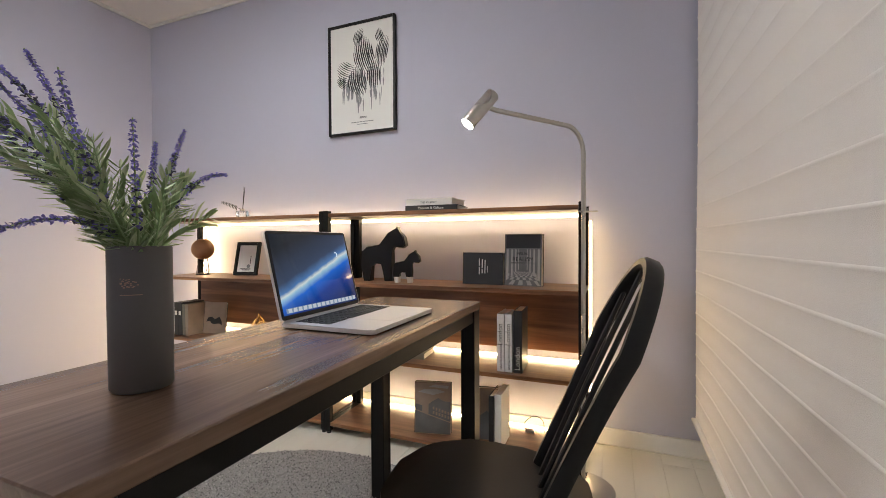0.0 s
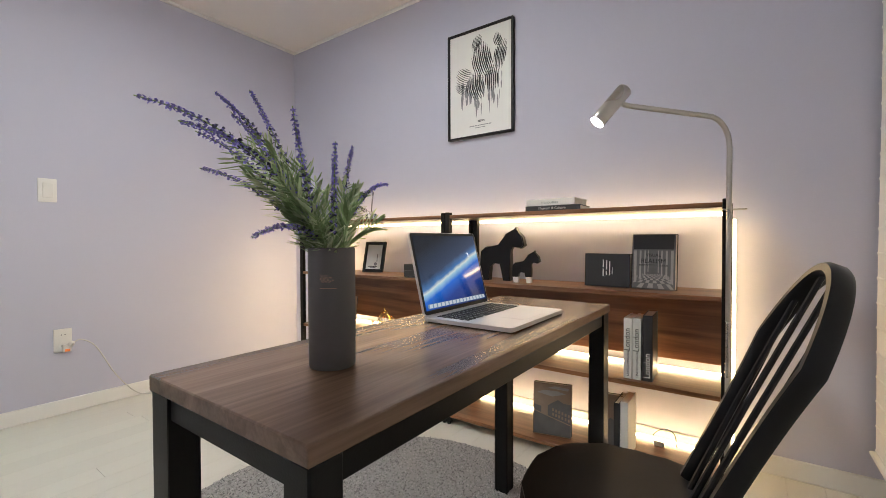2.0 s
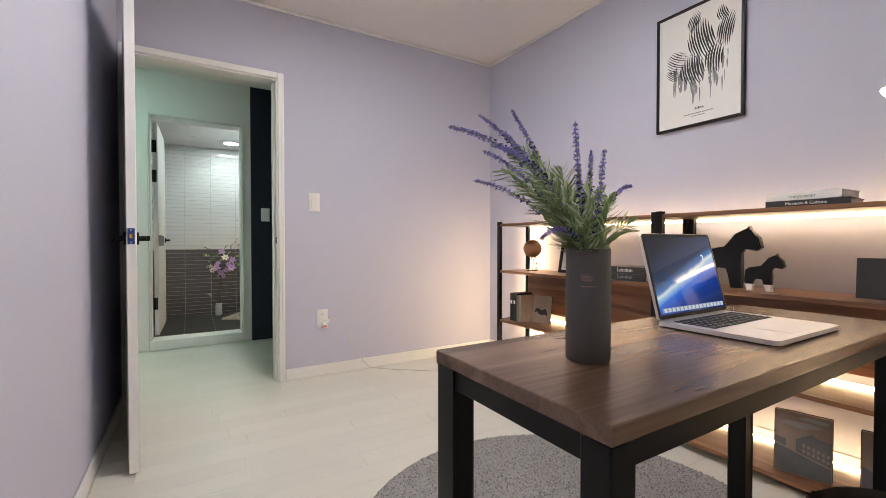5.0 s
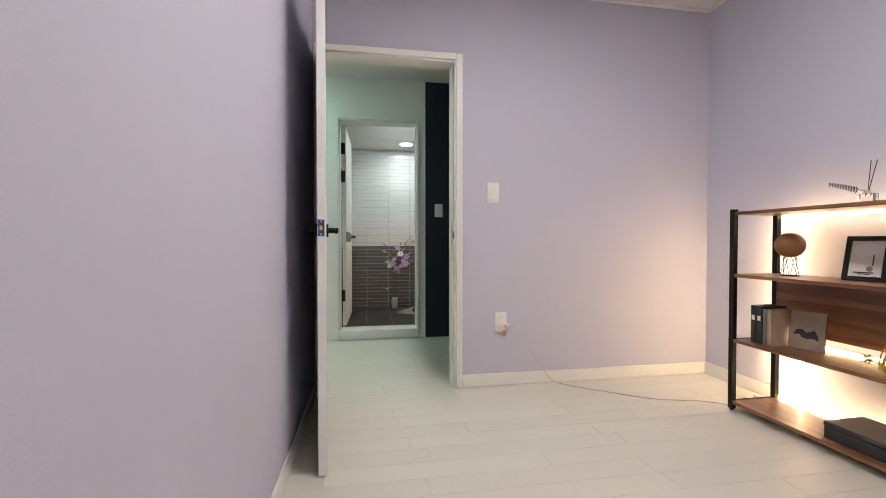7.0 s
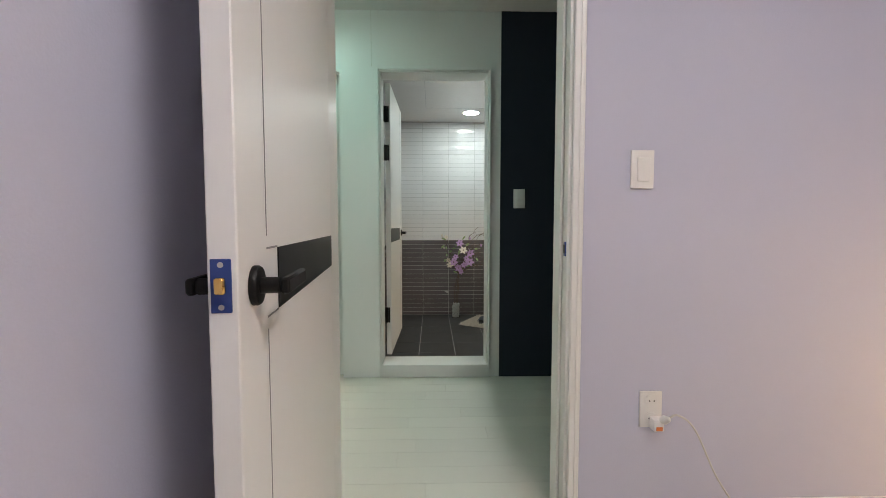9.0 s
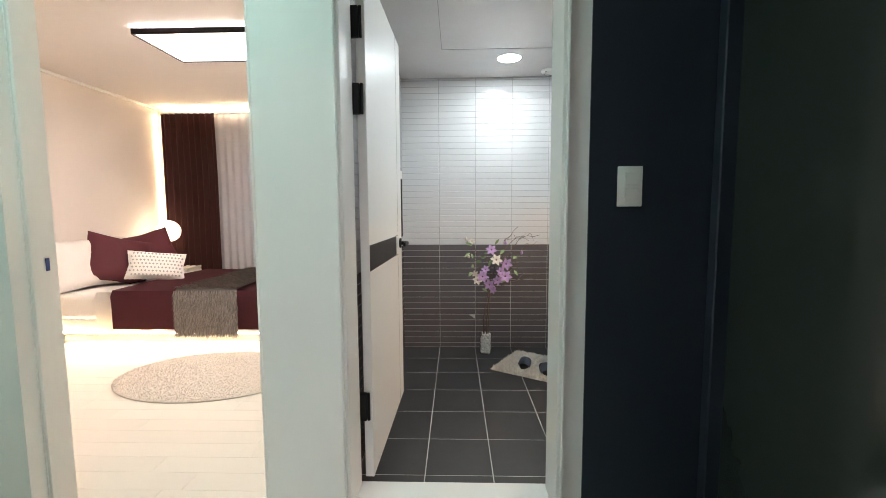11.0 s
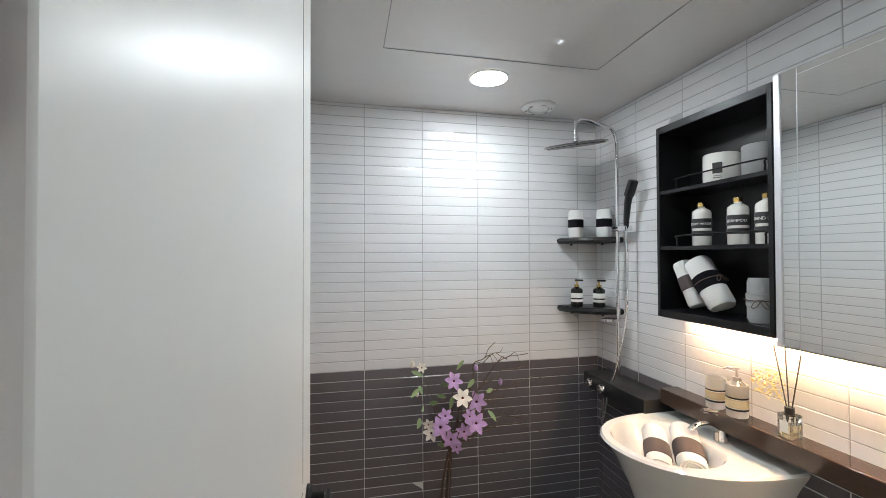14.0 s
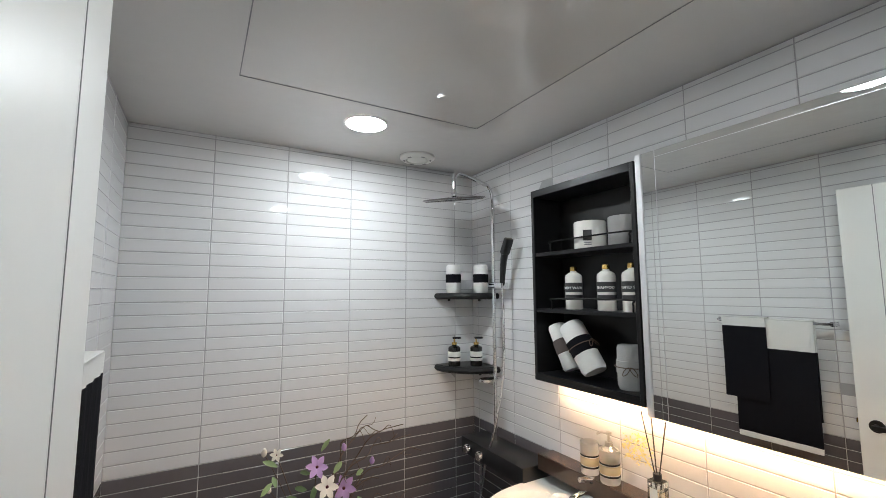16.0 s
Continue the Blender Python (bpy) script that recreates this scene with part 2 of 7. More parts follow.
M = {
    "ledge": plain("dark_ledge_board", (0.055, 0.036, 0.028), 0.09, grain=60, vary=0.25, bump=0.0, sheen=0.02),
    "lavender": plain("lavender_wallpaper", (0.535, 0.54, 0.655), 0.75, grain=240, vary=0.03, bump=0.16, patch=1.2),
    "ceiling": plain("ceiling_paper", (0.80, 0.77, 0.75), 0.85, grain=200, vary=0.02, bump=0.1),
    "white": plain("white_satin_paint", (0.80, 0.80, 0.78), 0.35, grain=30, vary=0.025, bump=0.06, stretch=(1, 1, 0.12)),
    "warm_wall": plain("warm_white_wallpaper", (0.76, 0.71, 0.66), 0.8, grain=180, vary=0.03, bump=0.12),
    "plank": plain("pale_laminate", (0.68, 0.665, 0.60), 0.42, grain=30, vary=0.03, bump=0.04, patch=3, spread=0.03, stretch=(0.15, 1, 1)),
    "gap": plain("dark_gap", (0.62, 0.60, 0.54), 0.8),
    "navy": plain("navy_panel", (0.021, 0.026, 0.039), 0.42, grain=140, vary=0.12, bump=0.08),
    # greenish base colour carries the reflection of the dim green hall
    "navy_gloss": plain("dark_glossy_panel", (0.030, 0.036, 0.031), 0.12, grain=20, vary=0.1, bump=0.0),
    "desk_wood": wood("walnut_desktop", (0.118, 0.070, 0.045), (0.250, 0.157, 0.104), 0.27, "x"),
    "shelf_wood": wood("walnut_shelf_board", (0.120, 0.050, 0.024), (0.33, 0.155, 0.075), 0.36, "y"),
    "black_metal": plain("black_powder_coat", (0.008, 0.0075, 0.0075), 0.45, 0.0, grain=300, vary=0.2, bump=0.1),
    "black_wood": plain("black_lacquered_wood", (0.008, 0.008, 0.009), 0.36, grain=40, vary=0.2, bump=0.05, stretch=(1, 1, 0.2)),
    "black_plastic": plain("black_plastic", (0.016, 0.016, 0.017), 0.38, grain=200, vary=0.2, bump=0.05),
    "steel": plain("brushed_nickel", (0.52, 0.50, 0.47), 0.28, 1.0, grain=300, vary=0.06, bump=0.03),
    # darker copy of chrome: the rain head's dark reflections put into its colour
    "chrome_darkened": plain("darkened_chrome", (0.32, 0.32, 0.33), 0.12, 1.0, grain=50, vary=0.02, bump=0.0),
    "chrome": plain("chrome", (0.78, 0.78, 0.80), 0.07, 1.0, grain=50, vary=0.02, bump=0.0),
    "alu": plain("anodised_aluminium", (0.74, 0.74, 0.76), 0.38, 0.6, grain=400, vary=0.03, bump=0.02),
    "ceramic_grey": plain("matt_grey_ceramic", (0.105, 0.100, 0.097), 0.62, grain=160, vary=0.06, bump=0.1),
    "gold": plain("brass", (0.72, 0.48, 0.16), 0.22, 1.0, grain=100, vary=0.05, bump=0.02),
    "copper_print": plain("copper_print", (0.42, 0.24, 0.19), 0.5),
    "leaf": plain("lavender_leaf", (0.25, 0.36, 0.165), 0.55, grain=80, vary=0.45, bump=0.1, patch=12),
    "leaf_pale": plain("pale_leaf", (0.46, 0.54, 0.33), 0.55, grain=80, vary=0.35, bump=0.1, patch=12),
    "blossom": plain("lavender_blossom", (0.27, 0.25, 0.68), 0.7, grain=120, vary=0.5, bump=0.1, patch=25),
    "sepal": plain("dark_sepal", (0.085, 0.09, 0.15), 0.75, grain=120, vary=0.4, bump=0.1, patch=25),
    "rug_grey": tufted("grey_pile", (0.09, 0.088, 0.09), (0.54, 0.525, 0.515)),
    "rug_cream": tufted("cream_pile", (0.52, 0.48, 0.42), (0.80, 0.75, 0.68)),
    "paper": plain("paper", (0.80, 0.79, 0.76), 0.7, grain=300, vary=0.03, bump=0.05),
    "paper_grey": plain("grey_printed_paper", (0.40, 0.38, 0.36), 0.5, grain=60, vary=0.3, patch=20),
    "pages": plain("book_pages", (0.72, 0.68, 0.60), 0.85, grain=500, vary=0.15, bump=0.2, stretch=(1, 1, 6)),
    "ink": plain("black_ink", (0.02, 0.02, 0.022), 0.6),
    "grey_ink": plain("grey_ink", (0.25, 0.25, 0.26), 0.6, vary=0.3, patch=20),
    "white_plastic": plain("white_plastic", (0.80, 0.79, 0.76), 0.3, grain=80, vary=0.02, bump=0.02),
    "blue_film": plain("blue_protective_film", (0.02, 0.05, 0.22), 0.3, vary=0.15),
    "blind": plain("woven_blind_fabric", (0.80, 0.78, 0.76), 0.9, grain=500, vary=0.05, bump=0.25, patch=3),
    "tile_white": plain("white_glazed_tile", (0.74, 0.74, 0.75), 0.03, sheen=0.008, grain=12, vary=0.015, bump=0.0, patch=4, spread=0.02),
    "tile_dark": plain("charcoal_glazed_tile", (0.135, 0.122, 0.130), 0.2, sheen=0.04, grain=60, vary=0.1, bump=0.0, spread=0.07),
    "tile_floor": plain("charcoal_floor_tile", (0.042, 0.043, 0.045), 0.36, grain=25, vary=0.25, bump=0.12, patch=4, spread=0.12),
    "grout": plain("pale_grout", (0.55, 0.55, 0.54), 0.85),
    "grout_white": plain("grey_grout", (0.42, 0.42, 0.43), 0.85),
    "bath_ceiling": plain("glossy_ceiling_panel", (0.70, 0.68, 0.66), 0.04, grain=2.2, vary=0.02, bump=0.3, bump_dist=0.03, sheen=0.02),
    "porcelain": plain("white_porcelain", (0.82, 0.80, 0.76), 0.09, grain=20, vary=0.01, bump=0.0, coat=0.5),
    "towel_white": plain("white_terry", (0.80, 0.80, 0.78), 0.95, grain=420, vary=0.12, bump=0.7, bump_dist=0.004),
    "towel_dark": plain("charcoal_terry", (0.010, 0.010, 0.013), 0.95, grain=420, vary=0.3, bump=0.7, bump_dist=0.004),
    "towel_grey": plain("grey_terry", (0.36, 0.36, 0.36), 0.95, grain=420, vary=0.15, bump=0.7, bump_dist=0.004),
    "towel_brown": plain("brown_grey_terry", (0.10, 0.08, 0.075), 0.95, grain=420, vary=0.3, bump=0.7, bump_dist=0.004),
    "mirror": silvered("silvered_mirror"),
    "glass": clear("clear_glass"),
    "amber": clear("amber_liquid", (0.95, 0.80, 0.55)),
    "dark_bottle": plain("dark_glass_bottle", (0.014, 0.013, 0.012), 0.12),
    "stone": plain("white_pebble", (0.66, 0.66, 0.65), 0.6, grain=40, vary=0.08, spread=0.08),
    "twig": plain("dry_twig", (0.11, 0.075, 0.055), 0.85, grain=90, vary=0.3, bump=0.3),
    "petal": plain("mauve_petal", (0.52, 0.33, 0.62), 0.6, grain=30, vary=0.25, patch=30),
    "petal_white": plain("cream_petal", (0.80, 0.76, 0.68), 0.6, grain=30, vary=0.1, patch=30),
    "rubber": plain("blue_grey_slipper", (0.13, 0.16, 0.21), 0.6, grain=100, vary=0.1, bump=0.15),
    "sole": plain("dark_sole", (0.035, 0.037, 0.042), 0.7, grain=120, vary=0.2, bump=0.2),
    "linen": plain("white_linen", (0.80, 0.77, 0.73), 0.85, grain=140, vary=0.04, bump=0.2, patch=6),
    "burgundy": plain("burgundy_velvet", (0.085, 0.012, 0.020), 0.8, grain=120, vary=0.3, bump=0.2, patch=7),
    "curtain": plain("burgundy_curtain", (0.085, 0.028, 0.024), 0.85, grain=160, vary=0.2, bump=0.2, stretch=(1, 1, 0.1)),
    "sheer": plain("sheer_curtain", (0.72, 0.72, 0.75), 0.9, grain=200, vary=0.06, bump=0.1),
    "fur": plain("grey_fur_throw", (0.20, 0.18, 0.17), 0.95, grain=160, vary=0.5, bump=0.8, bump_dist=0.01),
    "fur_hair": tufted("grey_fur_hair", (0.07, 0.062, 0.056), (0.42, 0.38, 0.35)),
    "leather_brown": plain("tan_ball", (0.26, 0.12, 0.055), 0.45, grain=30, vary=0.25, bump=0.1),
    "yellow_dry": plain("dried_yellow_flower", (0.84, 0.68, 0.33), 0.85, vary=0.3, patch=40),
    "green_book": plain("olive_cover", (0.20, 0.19, 0.15), 0.6, vary=0.1),
    "grey_cover": plain("charcoal_cover", (0.030, 0.030, 0.032), 0.45, vary=0.1),
    "sepia": plain("sepia_print", (0.33, 0.25, 0.19), 0.5, grain=14, vary=0.5, patch=5),
    "photo_grey": plain("grey_photograph", (0.15, 0.15, 0.15), 0.35, grain=18, vary=0.7, patch=6),
    "strip": glow("warm_strip", LED, POWER["strip"]),
    "strip_low": glow("warm_low_strip", LED, POWER["strip_low"]),
    "strip_end": glow("warm_end_strip", LED, POWER["strip_end"]),
    "bath_strip": glow("warm_bath_strip", LED, POWER["bath_strip"]),
    "bed_strip": glow("warm_bed_strip", (1.0, 0.76, 0.45), POWER["bed_strip"]),
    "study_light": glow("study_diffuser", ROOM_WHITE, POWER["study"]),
    "hall_light": glow("hall_diffuser", HALL_GREEN, POWER["hall"]),
    "bath_light": glow("bath_diffuser", COOL, POWER["bath"]),
    "bath_door_light": glow("bath_door_diffuser", COOL, POWER["bath_door"]),
    "bed_light": glow("bed_diffuser", (1.0, 0.90, 0.80), POWER["bed_ceiling"]),
    "globe_light": glow("globe_shade", (1.0, 0.80, 0.52), POWER["bed_globe"]),
    "bulb": glow("lamp_bulb", (1.0, 0.95, 0.90), POWER["lamp"]),
}
for key_, level_ in (("black_metal", 0.22), ("black_wood", 0.32), ("black_plastic", 0.35), ("towel_dark", 0.1), ("navy", 0.3), ("bath_ceiling", 1.0)):
    M[key_].node_tree.nodes["Principled BSDF"].inputs["Specular IOR Level"].default_value = level_



# ---- mesh helpers ----
def box(bm, x0, x1, y0, y1, z0, z1, bevel=0.0, seg=1):
    r = bmesh.ops.create_cube(bm, size=1.0)
    vs = r["verts"]
    for v in vs:
        v.co = Vector(((x0 + x1) / 2 + v.co.x * (x1 - x0), (y0 + y1) / 2 + v.co.y * (y1 - y0), (z0 + z1) / 2 + v.co.z * (z1 - z0)))
    if bevel:
        es = list({e for v in vs for e in v.link_edges})
        bmesh.ops.bevel(bm, geom=es, offset=bevel, segments=seg, affect="EDGES", profile=0.5)
    return bm


def boxed(x0, x1, y0, y1, z0, z1, bevel=0.0, seg=1):
    return box(bmesh.new(), x0, x1, y0, y1, z0, z1, bevel, seg)


def lathe(profile, steps=28, center=(0, 0), bm=None):
    """Turns a profile of (radius, height) round the upright axis."""
    bm = bm or bmesh.new()
    rings = []
    for r, z in profile:
        if r < 1e-5:
            rings.append([bm.verts.new((center[0], center[1], z))])
        else:
            rings.append([bm.verts.new((center[0] + r * math.cos(2 * math.pi * i / steps), center[1] + r * math.sin(2 * math.pi * i / steps), z)) for i in range(steps)])
    for a, b in zip(rings, rings[1:]):
        for i in range(steps):
            j = (i + 1) % steps
            q = [a[i % len(a)], a[j % len(a)], b[j % len(b)], b[i % len(b)]]
            q = list(dict.fromkeys(q))
            if len(q) > 2:
                bm.faces.new(q)
    return bm


def tube(points, radius, steps=8, bm=None, end=None, closed=False):
    """A round bar along points; end gives the radius at its far end."""
    bm = bm or bmesh.new()
    pts = [Vector(p) for p in points]
    rings, n = [], len(pts)
    side = None
    for i, p in enumerate(pts):
        d = (pts[min(i + 1, n - 1)] - pts[max(i - 1, 0)])
        if closed:
            d = pts[(i + 1) % n] - pts[i - 1]
        d = d.normalized() if d.length > 1e-9 else Vector((0, 0, 1))
        if side is None:
            side = d.orthogonal().normalized()
        side = (side - d * side.dot(d)).normalized()
        up = d.cross(side)
        r = radius if end is None else radius + (end - radius) * i / max(1, n - 1)
        rings.append([bm.verts.new(p + (side * math.cos(2 * math.pi * k / steps) + up * math.sin(2 * math.pi * k / steps)) * r) for k in range(steps)])
    pairs = list(zip(rings, rings[1:])) + ([(rings[-1], rings[0])] if closed else [])
    for a, b in pairs:
        for k in range(steps):
            bm.faces.new((a[k], a[(k + 1) % steps], b[(k + 1) % steps], b[k]))
    if not closed:
        bm.faces.new(rings[0][::-1])
        bm.faces.new(rings[-1])
    return bm


def bezier(a, b, c, n=12):
    a, b, c = Vector(a), Vector(b), Vector(c)
    return [a * (1 - t) ** 2 + b * 2 * t * (1 - t) + c * t * t for t in (i / n for i in range(n + 1))]


def spline(points, n=8):
    """A smooth line through points."""
    p = [Vector(q) for q in points]
    p = [2 * p[0] - p[1]] + p + [2 * p[-1] - p[-2]]
    out = []
    for i in range(1, len(p) - 2):
        for k in range(n):
            t = k / n
            out.append(0.5 * (2 * p[i] + (p[i + 1] - p[i - 1]) * t + (2 * p[i - 1] - 5 * p[i] + 4 * p[i + 1] - p[i + 2]) * t * t + (3 * p[i] - p[i - 1] - 3 * p[i + 1] + p[i + 2]) * t ** 3))
    return out + [p[-2]]


def slab(outline, z0, z1, bevel=0.0, bm=None):
    """A flat outline of (x, y), given thickness upwards."""
    bm = bm or bmesh.new()
    lo = [bm.verts.new((x, y, z0)) for x, y in outline]
    hi = [bm.verts.new((x, y, z1)) for x, y in outline]
    n = len(lo)
    faces = [bm.faces.new(lo[::-1]), bm.faces.new(hi)]
    for i in range(n):
        bm.faces.new((lo[i], lo[(i + 1) % n], hi[(i + 1) % n], hi[i]))
    if bevel:
        bmesh.ops.bevel(bm, geom=list(faces[1].edges), offset=bevel, segments=2, affect="EDGES")
    return bm


def moved(bm, m):
    bmesh.ops.transform(bm, matrix=m, verts=bm.verts)
    return bm


def smooth_mesh(me, angle=40):
    me.polygons.foreach_set("use_smooth", [True] * len(me.polygons))
    me.set_sharp_from_angle(angle=radians(angle))


def mesh_of(name, bm, material):
    bmesh.ops.recalc_face_normals(bm, faces=bm.faces)
    me = bpy.data.meshes.new(name)
    bm.to_mesh(me)
    bm.free()
    me.materials.append(material)
    smooth_mesh(me)
    return me


def part(name, bm, material, parent, label="", at=None):
    ob = new(name, mesh_of(name, bm, material))
    ob.parent = parent
    if at is not None:
        ob.matrix_basis = at
    if material.name in ("clear_glass", "frosted_glass", "amber_liquid"):
        ob.visible_shadow = False
    return tagged(ob, label)


def thing(name, m, label, category, group="", kind=""):
    ob = new(name)
    ob.empty_display_size = 0.1
    ob.matrix_basis = m
    return tagged(ob, label, category, group, kind)


def solid(name, bm, material, label, category, kind="", at=None, group=""):
    ob = new(name, mesh_of(name, bm, material))
    if at is not None:
        ob.matrix_basis = at
    return tagged(ob, label, category, group, kind)


def structure(name, bm, material, label, category):
    return solid(name, bm, material, label, category, "structure")


def words(text, size, depth=0.0006, align="LEFT"):
    """Lettering as a bmesh, in the xy plane."""
    cu = bpy.data.curves.new("lettering", "FONT")
    cu.body, cu.size, cu.extrude, cu.align_x, cu.resolution_u = text, size, depth, align, 3
    ob = new("lettering", cu)
    dg = bpy.context.evaluated_depsgraph_get()
    dg.update()
    me = bpy.data.meshes.new_from_object(ob.evaluated_get(dg))
    bm = bmesh.new()
    bm.from_mesh(me)
    bpy.data.objects.remove(ob)
    bpy.data.curves.remove(cu)
    bpy.data.meshes.remove(me)
    return bm


# ---- the setting: study ----
XL, YB, ZC = -2.67, -3.58, 2.54        # study: x from XL to 0, y from YB to 0
HALL_Z, WALL_Y = 2.46, 1.44            # hall ceiling, face of the wall across the hall
BX0, BX1, BY0, BY1, BZ0, BZ1 = -2.71, -1.0, 1.60, 3.76, -0.065, 2.285   # bathroom
DX0, DX1, DZ = -2.63, -1.80, 2.066     # study doorway
SX0, SX1, SZ0, SZ1 = -2.629, -1.886, 0.09, 2.076   # bathroom doorway
EX0, EX1, EZ = -3.78, -2.885, 2.06     # bedroom doorway
CX0, CX1, CY1, CZ = -5.95, -2.83, 5.3, 2.45       # bedroom

structure("wall_east", boxed(0, 0.15, YB - 0.15, 0.12, 0, ZC + 0.1), M["lavender"], "lavender wallpapered wall behind the shelves", "wall")
structure("wall_west", boxed(XL - 0.15, XL, YB - 0.15, -0.0, 0, ZC + 0.1), M["lavender"], "plain lavender wallpapered wall beside the door", "wall")
bm = bmesh.new()
box(bm, XL - 0.15, DX0 - 0.002, 0, 0.12, 0, ZC + 0.1)
box(bm, DX1 + 0.002, 0, 0, 0.12, 0, ZC + 0.1)
box(bm, DX0 - 0.002, DX1 + 0.002, 0, 0.12, DZ + 0.002, ZC + 0.1)
structure("wall_north", bm, M["lavender"], "lavender wall with the study doorway", "wall")
bm = bmesh.new()
box(bm, XL, -2.45, YB - 0.15, YB, 0, ZC + 0.1)
box(bm, -0.25, 0, YB - 0.15, YB, 0, ZC + 0.1)
box(bm, -2.45, -0.25, YB - 0.15, YB, 0, 0.45)
box(bm, -2.45, -0.25, YB - 0.15, YB, 2.25, ZC + 0.1)
structure("wall_south", bm, M["lavender"], "lavender window wall behind the blind", "wall")
structure("ceiling", boxed(XL - 0.15, 0.15, YB - 0.15, 0.12, ZC + 0.1, ZC + 0.2), M["ceiling"], "white papered ceiling slab", "ceiling")
structure("ceiling", boxed(XL, 0, YB, 0, ZC, ZC + 0.1), M["ceiling"], "white papered study ceiling", "ceiling")


def moulding(x0, x1, y0, y1, z0, z1, label, name="trim"):
    return structure(name, boxed(x0, x1, y0, y1, z0, z1, 0.004), M["white"], label, "trim")


moulding(XL, 0, -0.018, -0.001, ZC - 0.022, ZC - 0.001, "slim white ceiling moulding")
moulding(-0.018, -0.001, YB, -0.018, ZC - 0.022, ZC - 0.001, "slim white ceiling moulding")
moulding(XL + 0.001, XL + 0.018, YB, -0.018, ZC - 0.022, ZC - 0.001, "slim white ceiling moulding")
moulding(DX1 + 0.036, -0.014, -0.013, -0.001, 0, 0.08, "white skirting board", "baseboard")
moulding(-0.013, -0.001, YB + 0.014, -0.001, 0, 0.08, "white skirting board", "baseboard")
moulding(XL + 0.001, XL + 0.013, YB + 0.014, -0.03, 0, 0.08, "white skirting board", "baseboard")
moulding(XL + 0.014, -0.014, YB + 0.001, YB + 0.013, 0, 0.08, "white skirting board", "baseboard")

# window behind the blind
win = thing("window_1", pose(0, 0, 0), "white framed window closed behind a pale blind", "window", kind="structure")
for x0, x1, z0, z1 in ((-2.45, -2.39, 0.45, 2.25), (-0.31, -0.25, 0.45, 2.25), (-2.39, -0.31, 0.45, 0.51), (-2.39, -0.31, 2.19, 2.25), (-1.38, -1.32, 0.51, 2.19)):
    part("window_frame", boxed(x0, x1, YB - 0.12, YB - 0.05, z0, z1, 0.004), M["white"], win)
for x0, x1 in ((-2.39, -1.38), (-1.32, -0.31)):
    p = part("pane", boxed(x0, x1, YB - 0.09, YB - 0.084, 0.51, 2.19), M["glass"], win)
    p.visible_shadow = False


# door casings
def casing(name, x0, x1, z0, z1, y0, y1, label, width=0.035, proud=0.02, sill=False, inner=None):
    """A lining with flat casings on both faces of the wall."""
    f = thing(name, pose(0, 0, 0), label, "door frame", kind="structure")
    lo = 0.0 if not sill else 0.02
    for sx0, sx1 in ((x0, x0 + 0.014), (x1 - 0.014, x1)):
        part("jamb", boxed(sx0 - (0.0), sx1, y0 - 0.002, y1 + 0.002, lo, z1, 0.002), M["white"], f)
    part("head", boxed(x0 + 0.014, x1 - 0.014, y0 - 0.002, y1 + 0.002, z1 - 0.014, z1, 0.002), M["white"], f)
    for ya, yb in ((y0 - proud, y0 - 0.0025), (y1 + 0.0025, y1 + (inner or proud))):
        part("casing", boxed(x0 - width, x0 + 0.004, ya, yb, lo, z1 + width, 0.004), M["white"], f)
        part("casing", boxed(x1 - 0.004, x1 + width, ya, yb, lo, z1 + width, 0.004), M["white"], f)
        part("casing", boxed(x0 + 0.0045, x1 - 0.0045, ya, yb, z1 - 0.004, z1 + width, 0.004), M["white"], f)
        part("bead", boxed(x1 + width * 0.45, x1 + width * 0.62, ya - (0.004 if ya < y0 - 0.01 else 0), ya + 0.002, lo, z1 + width * 0.5, 0.0015), M["white"], f)
    if sill:
        part("sill", boxed(x0 - width, x1 + width, y0 - proud, y1 + 0.02, 0.001, z0, 0.006, 2), M["white"], f)
    return f


fr = casing("door_frame_1", DX0, DX1, 0, DZ, 0, 0.12, "white painted study door frame")
part("stop", boxed(DX1 - 0.026, DX1 - 0.0145, 0.045, 0.12, 0, DZ - 0.015, 0.002), M["white"], fr)
part("strike_plate", boxed(DX1 - 0.018, DX1 - 0.012, 0.006, 0.024, 0.945, 0.995, 0.002), M["blue_film"], fr, "blue filmed strike plate")
# black patch on the plate for the shade inside a bolt hole
part("bolt_hole", boxed(DX1 - 0.019, DX1 - 0.0175, 0.008, 0.022, 0.955, 0.985), M["ink"], fr)
casing("door_frame_2", SX0, SX1, SZ0, SZ1, WALL_Y, BY0, "white painted bathroom door frame with a raised sill", 0.006, 0.016, True, 0.005)
fr = bpy.data.objects["door_frame_2"]
part("reveal", boxed(SX1 + 0.017, SX1 + 0.049, BY0 + 0.006, BY0 + 0.095, SZ0, SZ1 - 0.016, 0.003), M["white"], fr, "deep white inner reveal")
casing("door_frame_3", EX0, EX1 - 0.052, 0, EZ, 1.504, 1.6, "white painted bedroom door frame", 0.05, 0.004)

# hall
bm = bmesh.new()
box(bm, EX1 + 0.0, SX0 - 0.002, WALL_Y, BY0 - 0.014, 0, HALL_Z + 0.1)
box(bm, SX0 - 0.002, SX1 + 0.002, WALL_Y, BY0 - 0.014, SZ1 + 0.002, HALL_Z + 0.1)
box(bm, SX1 + 0.002, -1.812, WALL_Y, BY0 - 0.014, 0, HALL_Z + 0.1)
box(bm, SX0 - 0.002, SX1 + 0.002, WALL_Y, BY0 - 0.014, -0.2, 0.0)
structure("wall_hall", bm, M["white"], "white panelled hall wall round the bathroom door", "wall")
